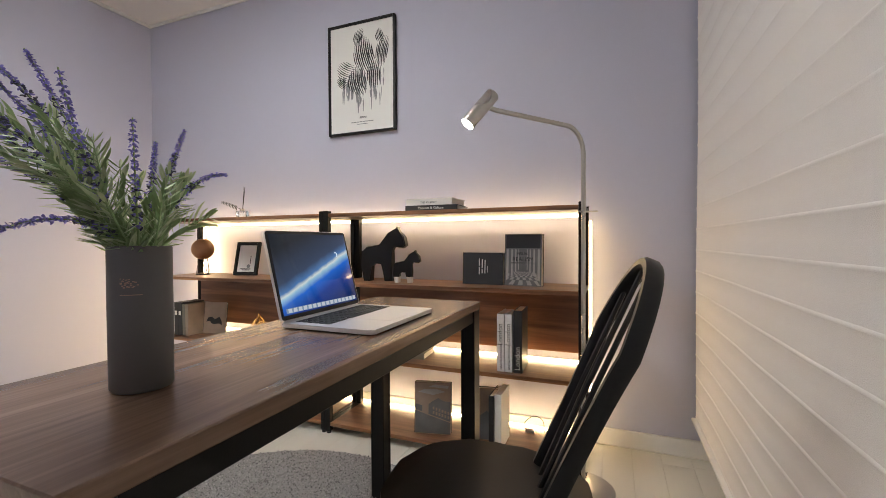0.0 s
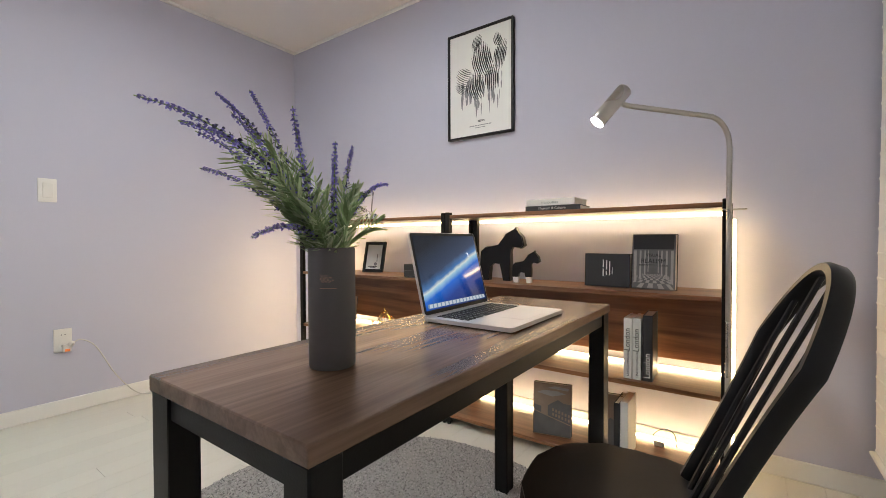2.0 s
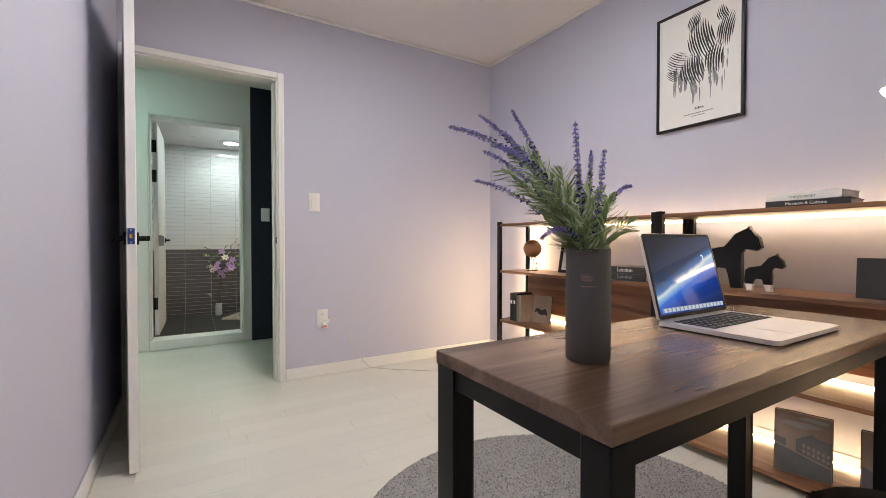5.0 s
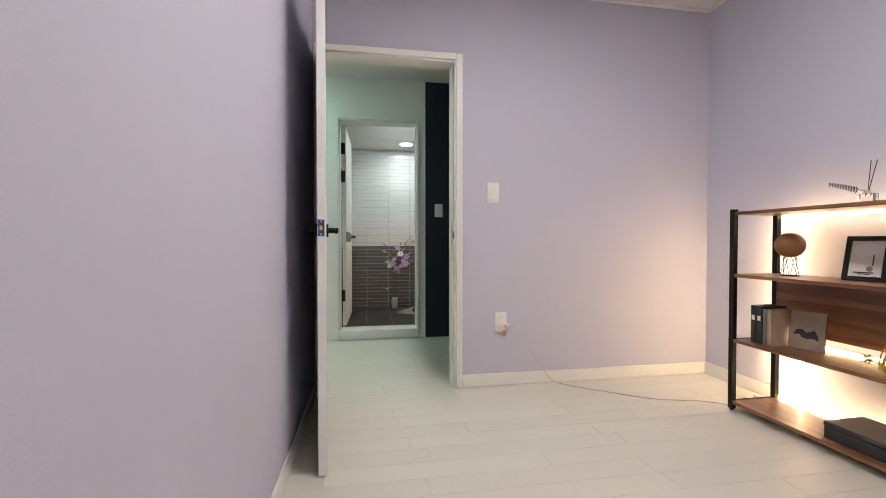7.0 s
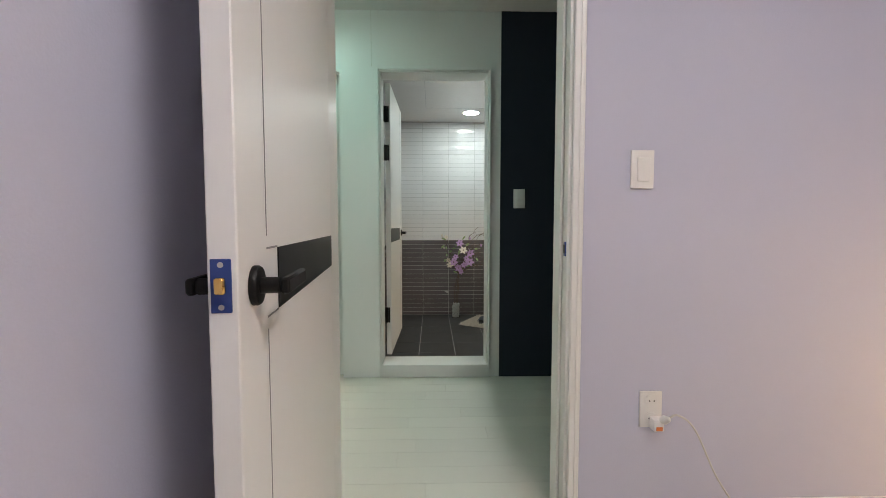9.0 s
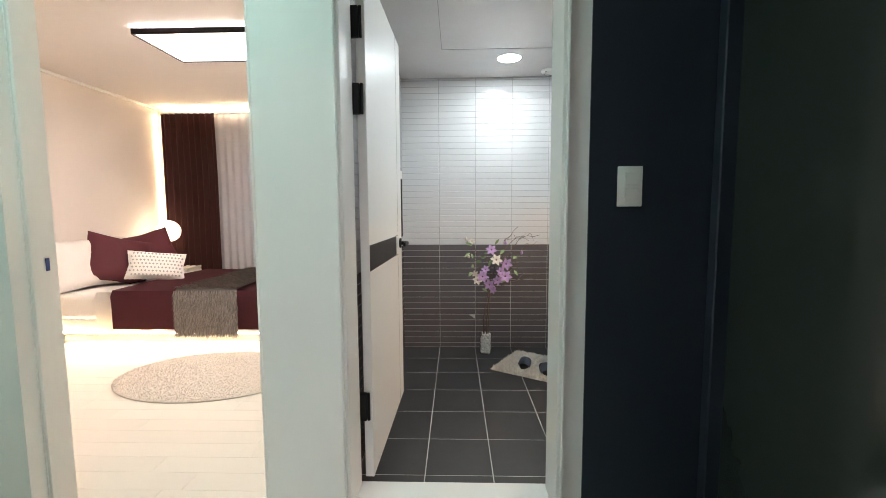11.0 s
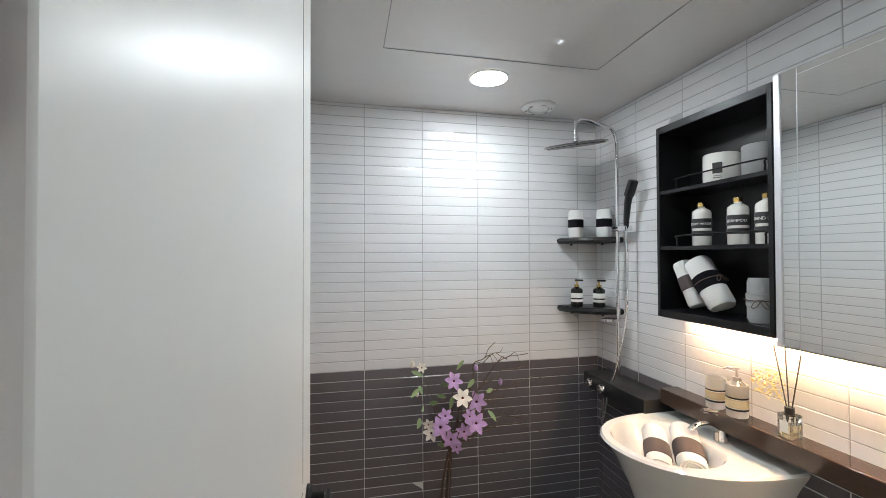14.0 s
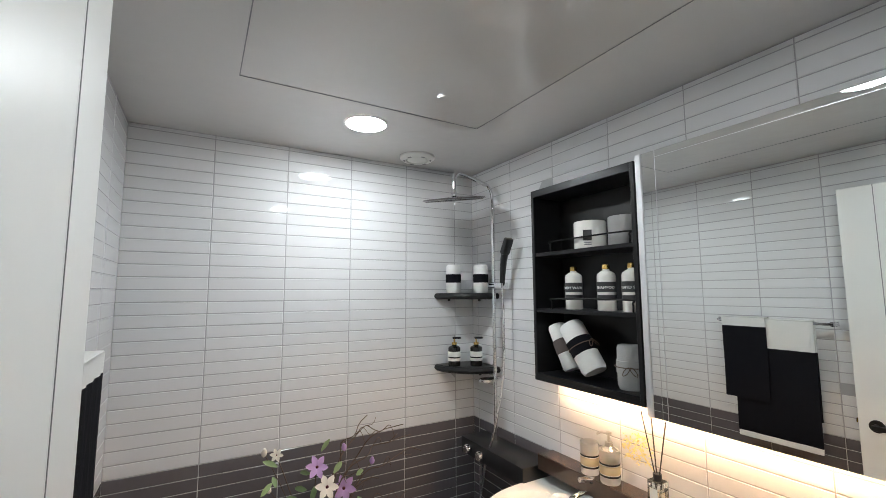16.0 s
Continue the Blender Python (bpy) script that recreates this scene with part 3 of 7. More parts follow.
structure("trim", boxed(SX0 - 0.046, SX0 - 0.044, WALL_Y - 0.003, WALL_Y, 2.1, HALL_Z), M["gap"], "fine joint in the white panel", "trim")
bm = bmesh.new()
box(bm, -4.4, EX0 - 0.002, WALL_Y, BY0, 0, HALL_Z + 0.1)
box(bm, EX0 - 0.002, EX1, WALL_Y, BY0, EZ + 0.002, HALL_Z + 0.1)
structure("wall_hall_west", bm, M["white"], "white hall wall round the bedroom door", "wall")
structure("wall_hall_dark", boxed(-1.812, -1.0, WALL_Y - 0.006, BY0 - 0.014, 0, HALL_Z + 0.1), M["navy"], "matt navy wall panel beside the bathroom door", "wall")
part_post = structure("trim", boxed(-1.425, -1.36, WALL_Y - 0.05, WALL_Y - 0.0065, 0, HALL_Z, 0.004), M["navy"], "dark corner post of the sliding door", "trim")
sd = thing("sliding_door", pose(0, 0, 0), "dark glossy sliding door closing the hall", "door")
part("panel", boxed(-1.378, -1.35, 0.20, WALL_Y - 0.0505, 0.03, HALL_Z - 0.04), M["navy_gloss"], sd)
part("stile", boxed(-1.384, -1.344, 0.13, 0.20, 0.0, HALL_Z - 0.002, 0.003), M["navy"], sd)
part("rail", boxed(-1.384, -1.344, 0.2005, WALL_Y - 0.051, HALL_Z - 0.04, HALL_Z - 0.002, 0.003), M["navy"], sd)
structure("wall_hall_east", boxed(-1.34, -1.2, 0.12, WALL_Y - 0.006, 0, HALL_Z + 0.1), M["navy"], "dark wall behind the sliding door", "wall")
structure("wall_hall_end", boxed(-4.5, -4.4, 0.0, BY0, 0, HALL_Z + 0.1), M["white"], "plain white wall ending the hall", "wall")
structure("wall_hall_south", boxed(-4.5, XL - 0.15, 0.0, 0.12, 0, HALL_Z + 0.1), M["white"], "plain white hall wall", "wall")
structure("ceiling", boxed(-4.5, -1.2, 0.12, BY0, HALL_Z, HALL_Z + 0.1), M["ceiling"], "white hall ceiling", "ceiling")

# bedroom
structure("wall_bed_west", boxed(CX0 - 0.12, CX0, 1.6, CY1 + 0.12, 0, CZ + 0.1), M["warm_wall"], "warm white wall behind the bed's head", "wall")
bm = bmesh.new()
box(bm, CX0, -5.1, CY1, CY1 + 0.12, 0, CZ + 0.1)
box(bm, -3.3, CX1 + 0.1, CY1, CY1 + 0.12, 0, CZ + 0.1)
box(bm, -5.1, -3.3, CY1, CY1 + 0.12, 0, 0.5)
box(bm, -5.1, -3.3, CY1, CY1 + 0.12, 2.2, CZ + 0.1)
structure("wall_bed_north", bm, M["warm_wall"], "warm white bedroom window wall", "wall")
structure("wall_bed_east", boxed(CX1, BX0 - 0.014, BY0, CY1 + 0.12, -0.2, CZ + 0.2), M["warm_wall"], "warm white wall between bedroom and bathroom", "wall")
structure("wall_bed_south", boxed(CX0 - 0.12, -4.4, 1.48, 1.6, 0, CZ + 0.1), M["warm_wall"], "warm white bedroom wall", "wall")
structure("ceiling", boxed(CX0 - 0.12, CX1, 1.6, CY1 + 0.12, CZ, CZ + 0.1), M["ceiling"], "white bedroom ceiling", "ceiling")
moulding(CX0 + 0.001, CX0 + 0.02, 1.601, CY1 - 0.001, CZ - 0.03, CZ - 0.001, "white bedroom ceiling moulding")
win = thing("window_2", pose(0, 0, 0), "bedroom window behind sheer curtain", "window", kind="structure")
for x0, x1, z0, z1 in ((-5.1, -5.04, 0.5, 2.2), (-3.36, -3.3, 0.5, 2.2), (-5.04, -3.36, 0.5, 0.56), (-5.04, -3.36, 2.14, 2.2)):
    part("window_frame", boxed(x0, x1, CY1 + 0.03, CY1 + 0.09, z0, z1, 0.004), M["white"], win)
p = part("pane", boxed(-5.04, -3.36, CY1 + 0.055, CY1 + 0.061, 0.56, 2.14), M["glass"], win)
p.visible_shadow = False

# bathroom shell
structure("wall_bath_south", boxed(SX1 + 0.05, BX1, BY0 - 0.013, BY0 - 0.001, -0.2, BZ1 + 0.2), M["tile_white"], "white tiled wall beside the bathroom door", "wall")
structure("ceiling", boxed(BX0 - 0.1, BX1 + 0.1, BY0 - 0.012, BY1 + 0.1, BZ1, BZ1 + 0.08), M["bath_ceiling"], "glossy grey panel ceiling of the bathroom", "ceiling")
bm = bmesh.new()
HX0, HX1, HY0, HY1 = -2.338, -1.40, 1.9, 3.117
for a in ((HX0, HX1, HY1 - 0.003, HY1), (HX0, HX1, HY0, HY0 + 0.003), (HX0, HX0 + 0.003, HY0, HY1), (HX1 - 0.003, HX1, HY0, HY1)):
    box(bm, *a, BZ1 - 0.002, BZ1 - 0.0005)
structure("trim", bm, M["grey_ink"], "thin joint round the ceiling hatch", "trim")


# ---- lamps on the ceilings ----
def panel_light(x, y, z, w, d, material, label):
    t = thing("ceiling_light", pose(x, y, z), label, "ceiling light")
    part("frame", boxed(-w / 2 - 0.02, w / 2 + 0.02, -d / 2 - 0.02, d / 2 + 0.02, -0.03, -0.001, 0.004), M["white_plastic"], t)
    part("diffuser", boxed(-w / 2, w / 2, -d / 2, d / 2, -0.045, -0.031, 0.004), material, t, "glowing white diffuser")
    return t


# study lamp is out of sight: its panel is assumed, added to light the room
panel_light(-1.5, -1.65, ZC, 0.45, 0.45, M["study_light"], "unseen square ceiling light added to light the study")
# no hall fitting is in view; this one is added and glows greenish
panel_light(-3.2, 0.76, HALL_Z, 0.5, 0.3, M["hall_light"], "unseen flat ceiling light added to light the hall")


def downlight(x, y, z, r, label, lit):
    t = thing("downlight", pose(x, y, z), label, "downlight", "bathroom downlights")
    part("ring", lathe([(r * 0.94, -0.001), (r * 1.05, -0.001), (r * 1.05, -0.003), (r * 1.0, -0.006), (r * 0.94, -0.006), (r * 0.94, -0.001)], 32), M["white_plastic"], t)
    part("diffuser", lathe([(0, -0.0055), (r * 0.935, -0.0055), (r * 0.935, -0.003), (0, -0.003)], 32), M[lit], t, "bright cool white diffuser")


downlight(-1.842, 3.295, BZ1, 0.088, "round flush white downlight lit over the shower", "bath_light")
downlight(-1.86, 2.12, BZ1, 0.075, "round flush white downlight lit near the door", "bath_door_light")


# ---- study: desk ----
desk = thing("desk", pose(-1.311, -2.526, 0), "dark walnut topped desk on a black metal frame", "desk")
DL, DW, DT = 0.592, 0.2025, 0.744
part("tabletop", boxed(-DL, DL, -DW, DW, DT - 0.026, DT, 0.002), M["desk_wood"], desk)
for sx in (-1, 1):
    for sy in (-1, 1):
        leg = part("leg", boxed(sx * (DL - 0.004), sx * (DL - 0.052), sy * (DW - 0.004), sy * (DW - 0.052), 0.008, DT - 0.0265, 0.003), M["black_metal"], desk)
        part("foot", lathe([(0, 0.0), (0.013, 0.0), (0.013, 0.0095), (0, 0.0095)], 12, (sx * (DL - 0.028), sy * (DW - 0.028))), M["black_plastic"], leg)
for s in (-1, 1):
    part("rail", boxed(-DL + 0.0525, DL - 0.0525, s * (DW - 0.010), s * (DW - 0.036), DT - 0.066, DT - 0.0265, 0.002), M["black_metal"], desk)
    part("rail", boxed(s * (DL - 0.010), s * (DL - 0.036), -DW + 0.0525, DW - 0.0525, DT - 0.066, DT - 0.0265, 0.002), M["black_metal"], desk)

# laptop
LAP = pose(-1.150, -2.540, DT + 0.0006)
lap = thing("laptop", LAP, "open silver laptop showing a blue planet wallpaper", "laptop")
LW, LD = 0.165, 0.128


def rounded(w, d, r, n=5):
    out = []
    for cx, cy, a0 in ((w - r, d - r, 0), (-w + r, d - r, 90), (-w + r, -d + r, 180), (w - r, -d + r, 270)):
        out += [(cx + r * math.cos(radians(a0 + 90 * i / n)), cy + r * math.sin(radians(a0 + 90 * i / n))) for i in range(n + 1)]
    return out


body = part("base", slab(rounded(LW, LD, 0.012), 0.003, 0.013, 0.002), M["alu"], lap)
part("underside", slab(rounded(LW - 0.006, LD - 0.006, 0.012), 0.0, 0.0029), M["black_plastic"], lap)
part("keyboard_well", slab(rounded(LW - 0.026, 0.054, 0.004), 0.0131, 0.0134), M["alu"], lap, at=pose(0, 0.050, 0))
keys = bmesh.new()
for r in range(6):
    n = 14
    for c in range(n):
        if r == 0 and 3 < c < 9:
            continue
        x = -LW + 0.031 + c * (2 * LW - 0.062) / (n - 1)
        y = 0.008 + r * 0.0168
        box(keys, x - 0.0078, x + 0.0078, y - 0.0060, y + 0.0060, 0.0135, 0.0148)
box(keys, -0.055, 0.045, 0.0015, 0.0145, 0.0135, 0.0148)
tagged(part("keys", keys, M["ink"], lap, "black keys"), kind="stuff")
part("trackpad", slab(rounded(0.052, 0.036, 0.004), 0.0131, 0.0134), M["alu"], lap, at=pose(0, -0.072, 0))
lidm = pose(0, LD - 0.004, 0.012, -14)
lid = part("lid", moved(slab(rounded(LW, 0.113, 0.010), -0.003, 0.0035), pose(0, 0, 0.115, 90)), M["alu"], lap, at=lidm)
part("bezel", moved(slab(rounded(LW - 0.002, 0.1115, 0.009), 0.0036, 0.0041), pose(0, 0, 0.115, 90)), M["black_plastic"], lid)


def wallpaper():
    """The screen picture: a dark sky, a bright blue rim of light on a slant, a small moon."""
    m, nt, links, bsdf = nodes_of("laptop_screen_picture")
    co, sep = nt.new("ShaderNodeTexCoord"), nt.new("ShaderNodeSeparateXYZ")
    links.new(co.outputs["Object"], sep.inputs[0])

    def math_node(op, a, b):
        n = nt.new("ShaderNodeMath")
        n.operation = op
        for i, v in enumerate((a, b)):
            if isinstance(v, (int, float)):
                n.inputs[i].default_value = v
            else:
                links.new(v, n.inputs[i])
        return n.outputs[0]

    slant = math_node("SUBTRACT", sep.outputs[2], math_node("MULTIPLY", sep.outputs[0], 0.36))
    noise_n = nt.new("ShaderNodeTexNoise")
    noise_n.inputs["Scale"].default_value = 30
    links.new(co.outputs["Object"], noise_n.inputs["Vector"])
    slant = math_node("ADD", slant, math_node("MULTIPLY", noise_n.outputs[0], 0.012))
    ramp = nt.new("ShaderNodeValToRGB")
    e = ramp.color_ramp.elements
    e[0].position, e[0].color = 0.0, (0.006, 0.03, 0.16, 1)
    e[1].position, e[1].color = 1.0, (0.02, 0.025, 0.035, 1)
    for p, c in ((0.25, (0.01, 0.06, 0.38, 1)), (0.40, (0.02, 0.18, 0.85, 1)), (0.475, (0.45, 0.75, 1.0, 1)), (0.50, (0.9, 0.97, 1, 1)), (0.54, (0.10, 0.26, 0.62, 1)), (0.64, (0.05, 0.08, 0.16, 1))):
        k = e.new(p)
        k.color = c
    links.new(math_node("MULTIPLY", slant, 4.3), ramp.inputs[0])
    links.new(ramp.outputs[0], bsdf.inputs["Emission Color"])
    bsdf.inputs["Emission Strength"].default_value = 0.75
    bsdf.inputs["Base Color"].default_value = (0.01, 0.01, 0.01, 1)
    bsdf.inputs["Roughness"].default_value = 0.06
    return m


M["screen"] = wallpaper()
disp = part("display", boxed(-LW + 0.010, LW - 0.010, -0.0049, -0.0043, 0.014, 0.219), M["screen"], lid, "lit screen with a blue planet rim")
M["moon"] = glow("screen_moon", (0.75, 0.85, 1.0), 1.2)
bm = bmesh.new()
box(bm, -LW + 0.02, LW - 0.02, -0.0052, -0.005, 0.018, 0.030)
M["dock"] = glow("screen_dock", (0.30, 0.42, 0.62), 0.7)
part("dock", bm, M["dock"], lid)
icons = bmesh.new()
for i in range(16):
    x = -LW + 0.027 + i * 0.0182
    box(icons, x, x + 0.012, -0.0056, -0.0053, 0.019, 0.029)
M["icons"] = glow("screen_icons", (0.72, 0.76, 0.85), 0.8)
part("icon_row", icons, M["icons"], lid)
cres = [(0.008 * math.cos(radians(a)), 0.008 * math.sin(radians(a))) for a in range(-60, 130, 12)]
cres += [(0.002 * 0 + 0.0062 * math.cos(radians(a)) - 0.0014, 0.0062 * math.sin(radians(a)) - 0.001) for a in range(126, -64, -12)]
part("moon_shape", moved(slab(cres, 0, 0.0004), pose(0.095, -0.005, 0.158, 90)), M["moon"], lid)

# vase and lavender
VX, VY = -1.701, -2.523
vase = thing("vase", pose(VX, VY, DT + 0.0005), "tall matt grey ceramic vase on the desk", "vase")
part("body", lathe([(0, 0), (0.036, 0), (0.0385, 0.003), (0.039, 0.10), (0.0388, 0.198), (0.0375, 0.2), (0.036, 0.198), (0.035, 0.02), (0, 0.015)], 48), M["ceramic_grey"], vase)
# faint script and a line of small print, bent round the front
scr = bmesh.new()
for k, (w, z, h) in enumerate(((0.022, 0.150, 0.0012), (0.018, 0.146, 0.0015), (0.012, 0.153, 0.001), (0.026, 0.134, 0.0009))):
    n = 9
    a0 = math.atan2(-0.72, -0.69) - 0.42
    for i in range(n):
        a = a0 + (i / n) * w / 0.039
        zz = z + (0.003 * math.sin(i * 2.2 + k) if k < 3 else 0)
        q = boxed(0, w / n * 1.05, -0.0003, 0.0003, zz, zz + h)
        moved(q, Matrix.Rotation(a, 4, "Z") @ Matrix.Translation((0.0393, 0, 0)) @ Matrix.Rotation(radians(90), 4, "Z"))
        me = bpy.data.meshes.new("bit")
        q.to_mesh(me)
        q.free()
        scr.from_mesh(me)
        bpy.data.meshes.remove(me)
part("script_print", scr, M["copper_print"], vase, "faint copper print")

flowers = thing("lavender_stems", pose(VX, VY, DT + 0.19), "artificial lavender stems with purple spikes in the vase", "flowers")
LEAF_RNG = random.Random(5)


def leaf_blade(bm, base, way, length, width, up):
    way = way.normalized()
    side = way.cross(up)
    side = side.normalized() if side.length > 1e-4 else way.orthogonal().normalized()
    nrm = side.cross(way)
    rows = []
    for t, w in ((0, 0.25), (0.3, 0.9), (0.62, 1.0), (0.85, 0.6), (1.0, 0.05)):
        c = base + way * (length * t) - Vector((0, 0, 1)) * (0.18 * length * t * t) + nrm * (0.06 * length * math.sin(math.pi * t))
        rows.append((bm.verts.new(c - side * width * w), bm.verts.new(c - nrm * width * 0.35 * w), bm.verts.new(c + side * width * w)))
    for a, b in zip(rows, rows[1:]):
        bm.faces.new((a[0], a[1], b[1], b[0]))
        bm.faces.new((a[1], a[2], b[2], b[1]))


def floret(bm, c, r, rng):
    for _ in range(4):
        d = Vector((rng.uniform(-1, 1), rng.uniform(-1, 1), rng.uniform(-0.6, 1))).normalized()
        leaf_blade(bm, c, d, r * rng.uniform(0.8, 1.5), r * 0.42, Vector((0.2, 0.1, 1)))


# each stem: its tip in the room, how far out and how high it bends (shares of the way), and 1 for a flower spike or 0 for leaves alone
STEMS = ((-1.966, -2.471, 1.138, 0.34, 0.95, 1), (-1.780, -2.294, 1.232, 0.32, 0.62, 1), (-1.764, -2.384, 1.221, 0.40, 0.55, 1), (-1.954, -2.566, 1.093, 0.36, 1.0, 1),
         (-1.885, -2.452, 1.113, 0.42, 0.80, 1), (-1.837, -2.357, 1.077, 0.42, 0.85, 1), (-1.837, -2.613, 1.131, 0.75, 0.50, 1), (-1.879, -2.587, 0.960, 0.42, 2.6, 1),
         (-1.757, -2.601, 1.102, 0.60, 0.50, 1), (-1.600, -2.410, 1.125, 0.50, 0.50, 1), (-1.514, -2.480, 1.074, 0.34, 0.95, 1), (-1.525, -2.382, 1.167, 0.50, 0.55, 1),
         (-1.800, -2.500, 1.085, 0.45, 0.70, 1), (-1.822, -2.430, 1.160, 0.40, 0.65, 1), (-1.745, -2.500, 1.085, 0.5, 0.5, 0), (-1.690, -2.560, 1.040, 0.5, 0.5, 0),
         (-1.625, -2.500, 1.040, 0.5, 0.5, 0), (-1.660, -2.450, 1.050, 0.5, 0.5, 0), (-1.600, -2.535, 0.990, 0.4, 0.7, 0), (-1.780, -2.465, 1.110, 0.45, 0.65, 0),
         (-1.835, -2.495, 1.050, 0.40, 0.80, 0), (-1.815, -2.420, 1.090, 0.42, 0.75, 0), (-1.700, -2.480, 1.060, 0.5, 0.5, 0), (-1.560, -2.440, 1.060, 0.45, 0.65, 0))
HOME = Vector((VX, VY, DT + 0.19))
for tx, ty, tz, out_, up_, fl in STEMS:
    tip = Vector((tx, ty, tz)) - HOME
    flat = Vector((tip.x, tip.y, 0))
    rim = flat.normalized() * 0.022
    root = Vector((-rim.x * 0.6, -rim.y * 0.6, -0.12))
    first = rim + Vector((0, 0, 0.004))
    bend = rim.lerp(flat, out_) + Vector((0, 0, max(0.03, tip.z * up_)))
    line = bezier(root, (root + first) / 2, first, 4)[:-1] + bezier(first, bend, tip, 40)
    part("stem", tube(line, 0.0017, 6, end=0.0008), M["leaf"], flowers)
    run = [0.0]
    for p_, q_ in zip(line, line[1:]):
        run.append(run[-1] + (q_ - p_).length)

    def along(d_):
        """The point and the way of the stem at a distance from its root."""
        k_ = max(1, min(len(run) - 1, next((i for i, v_ in enumerate(run) if v_ >= d_), len(run) - 1)))
        f_ = (d_ - run[k_ - 1]) / max(1e-6, run[k_] - run[k_ - 1])
        return line[k_ - 1].lerp(line[k_], f_), (line[k_] - line[k_ - 1]).normalized()

    green, pale, bl, dark = bmesh.new(), bmesh.new(), bmesh.new(), bmesh.new()
    spike = min(0.145, 0.46 * run[-1]) if fl else 0.0
    d_ = 0.118
    while d_ < run[-1] - spike * 0.92:
        at_, way = along(d_)
        for k in range(3):
            o = Matrix.Rotation(k * 2.094 + d_ * 260, 3, way) @ way.orthogonal().normalized()
            dirn = way * LEAF_RNG.uniform(0.9, 1.7) + o * 1.1 + Vector((0, 0, 0.25))
            near_end = min(1.0, 0.5 + (run[-1] - spike * 0.9 - d_) / 0.06)
            leaf_blade(green if LEAF_RNG.random() < 0.62 else pale, at_, dirn, LEAF_RNG.uniform(0.028, 0.052) * near_end, LEAF_RNG.uniform(0.0019, 0.0030), o)
        d_ += 0.0088
    d_ = run[-1] - spike
    while fl and d_ < run[-1]:
        at_, way = along(d_)
        f = (d_ - run[-1] + spike) / spike
        for k in range(5):
            o = Matrix.Rotation(k * 1.257 + d_ * 300, 3, way) @ way.orthogonal().normalized()
            floret(dark if f < 0.42 and k % 3 else bl, at_ + o * 0.0036 * (1.15 - 0.7 * f), 0.0048 * (1.1 - 0.5 * f), LEAF_RNG)
        d_ += 0.0140 - 0.0080 * min(1, f * 1.3)
    for bm_, mat_, name_, text_ in ((green, "leaf", "leaves", "narrow green leaves"), (pale, "leaf_pale", "leaves", "pale green leaves"), (bl, "blossom", "flower_spike", "purple flower spike"), (dark, "sepal", "sepals", "dark flower sepals")):
        if bm_.verts:
            tagged(part(name_, bm_, M[mat_], flowers, text_), kind="stuff")
        else:
            bm_.free()

# round rug: tufts round a felt base
RUG = (-1.2565, -2.13, 0.735)


def pile_rug(name, x, y, z, r, material, label, tufts, seed, squash=1.0, height=0.012, tuft=0.006):
    rng = random.Random(seed)
    t = thing(name, pose(x, y, z), label, "rug")
    part("felt", moved(lathe([(0, 0.0), (r, 0.0), (r + 0.003, height * 0.45), (r - 0.004, height * 0.8), (0, height * 0.8)], 96), Matrix.Diagonal((1, squash, 1, 1))), material, t)
    verts, faces = [], []
    for i in range(tufts):
        rr = r * math.sqrt(rng.random())
        a = rng.uniform(0, 2 * math.pi)
        cx, cy = rr * math.cos(a), rr * math.sin(a) * squash
        s, b = tuft * rng.uniform(0.6, 1.3), rng.uniform(0, 6.28)
        k = len(verts)
        hz = height * rng.uniform(0.9, 1.35)
        for j in range(3):
            verts.append((cx + s * math.cos(b + j * 2.094), cy + s * math.sin(b + j * 2.094), height * 0.7))
        verts.append((cx + s * rng.uniform(-0.7, 0.7), cy + s * rng.uniform(-0.7, 0.7), hz))
        faces += [(k, k + 1, k + 3), (k + 1, k + 2, k + 3), (k + 2, k, k + 3)]
    me = bpy.data.meshes.new("pile")
    me.from_pydata(verts, [], faces)
    me.materials.append(material)
    ob = new("pile", me)
    ob.parent = t
    tagged(ob, "short looped pile", kind="stuff")
    return t


pile_rug("round_rug", RUG[0], RUG[1], 0.001, RUG[2], M["rug_grey"], "round grey short-pile rug under the desk", 42000, 3, height=0.010, tuft=0.0045)

# ---- shelves ----
SH_X0, SH_X1 = -0.385, -0.085      # front and back
LEVELS = (0.055, 0.395, 0.752, 1.09)  # tops of the boards
UNITS = ((-3.048, -1.824), (-1.818, -0.592))
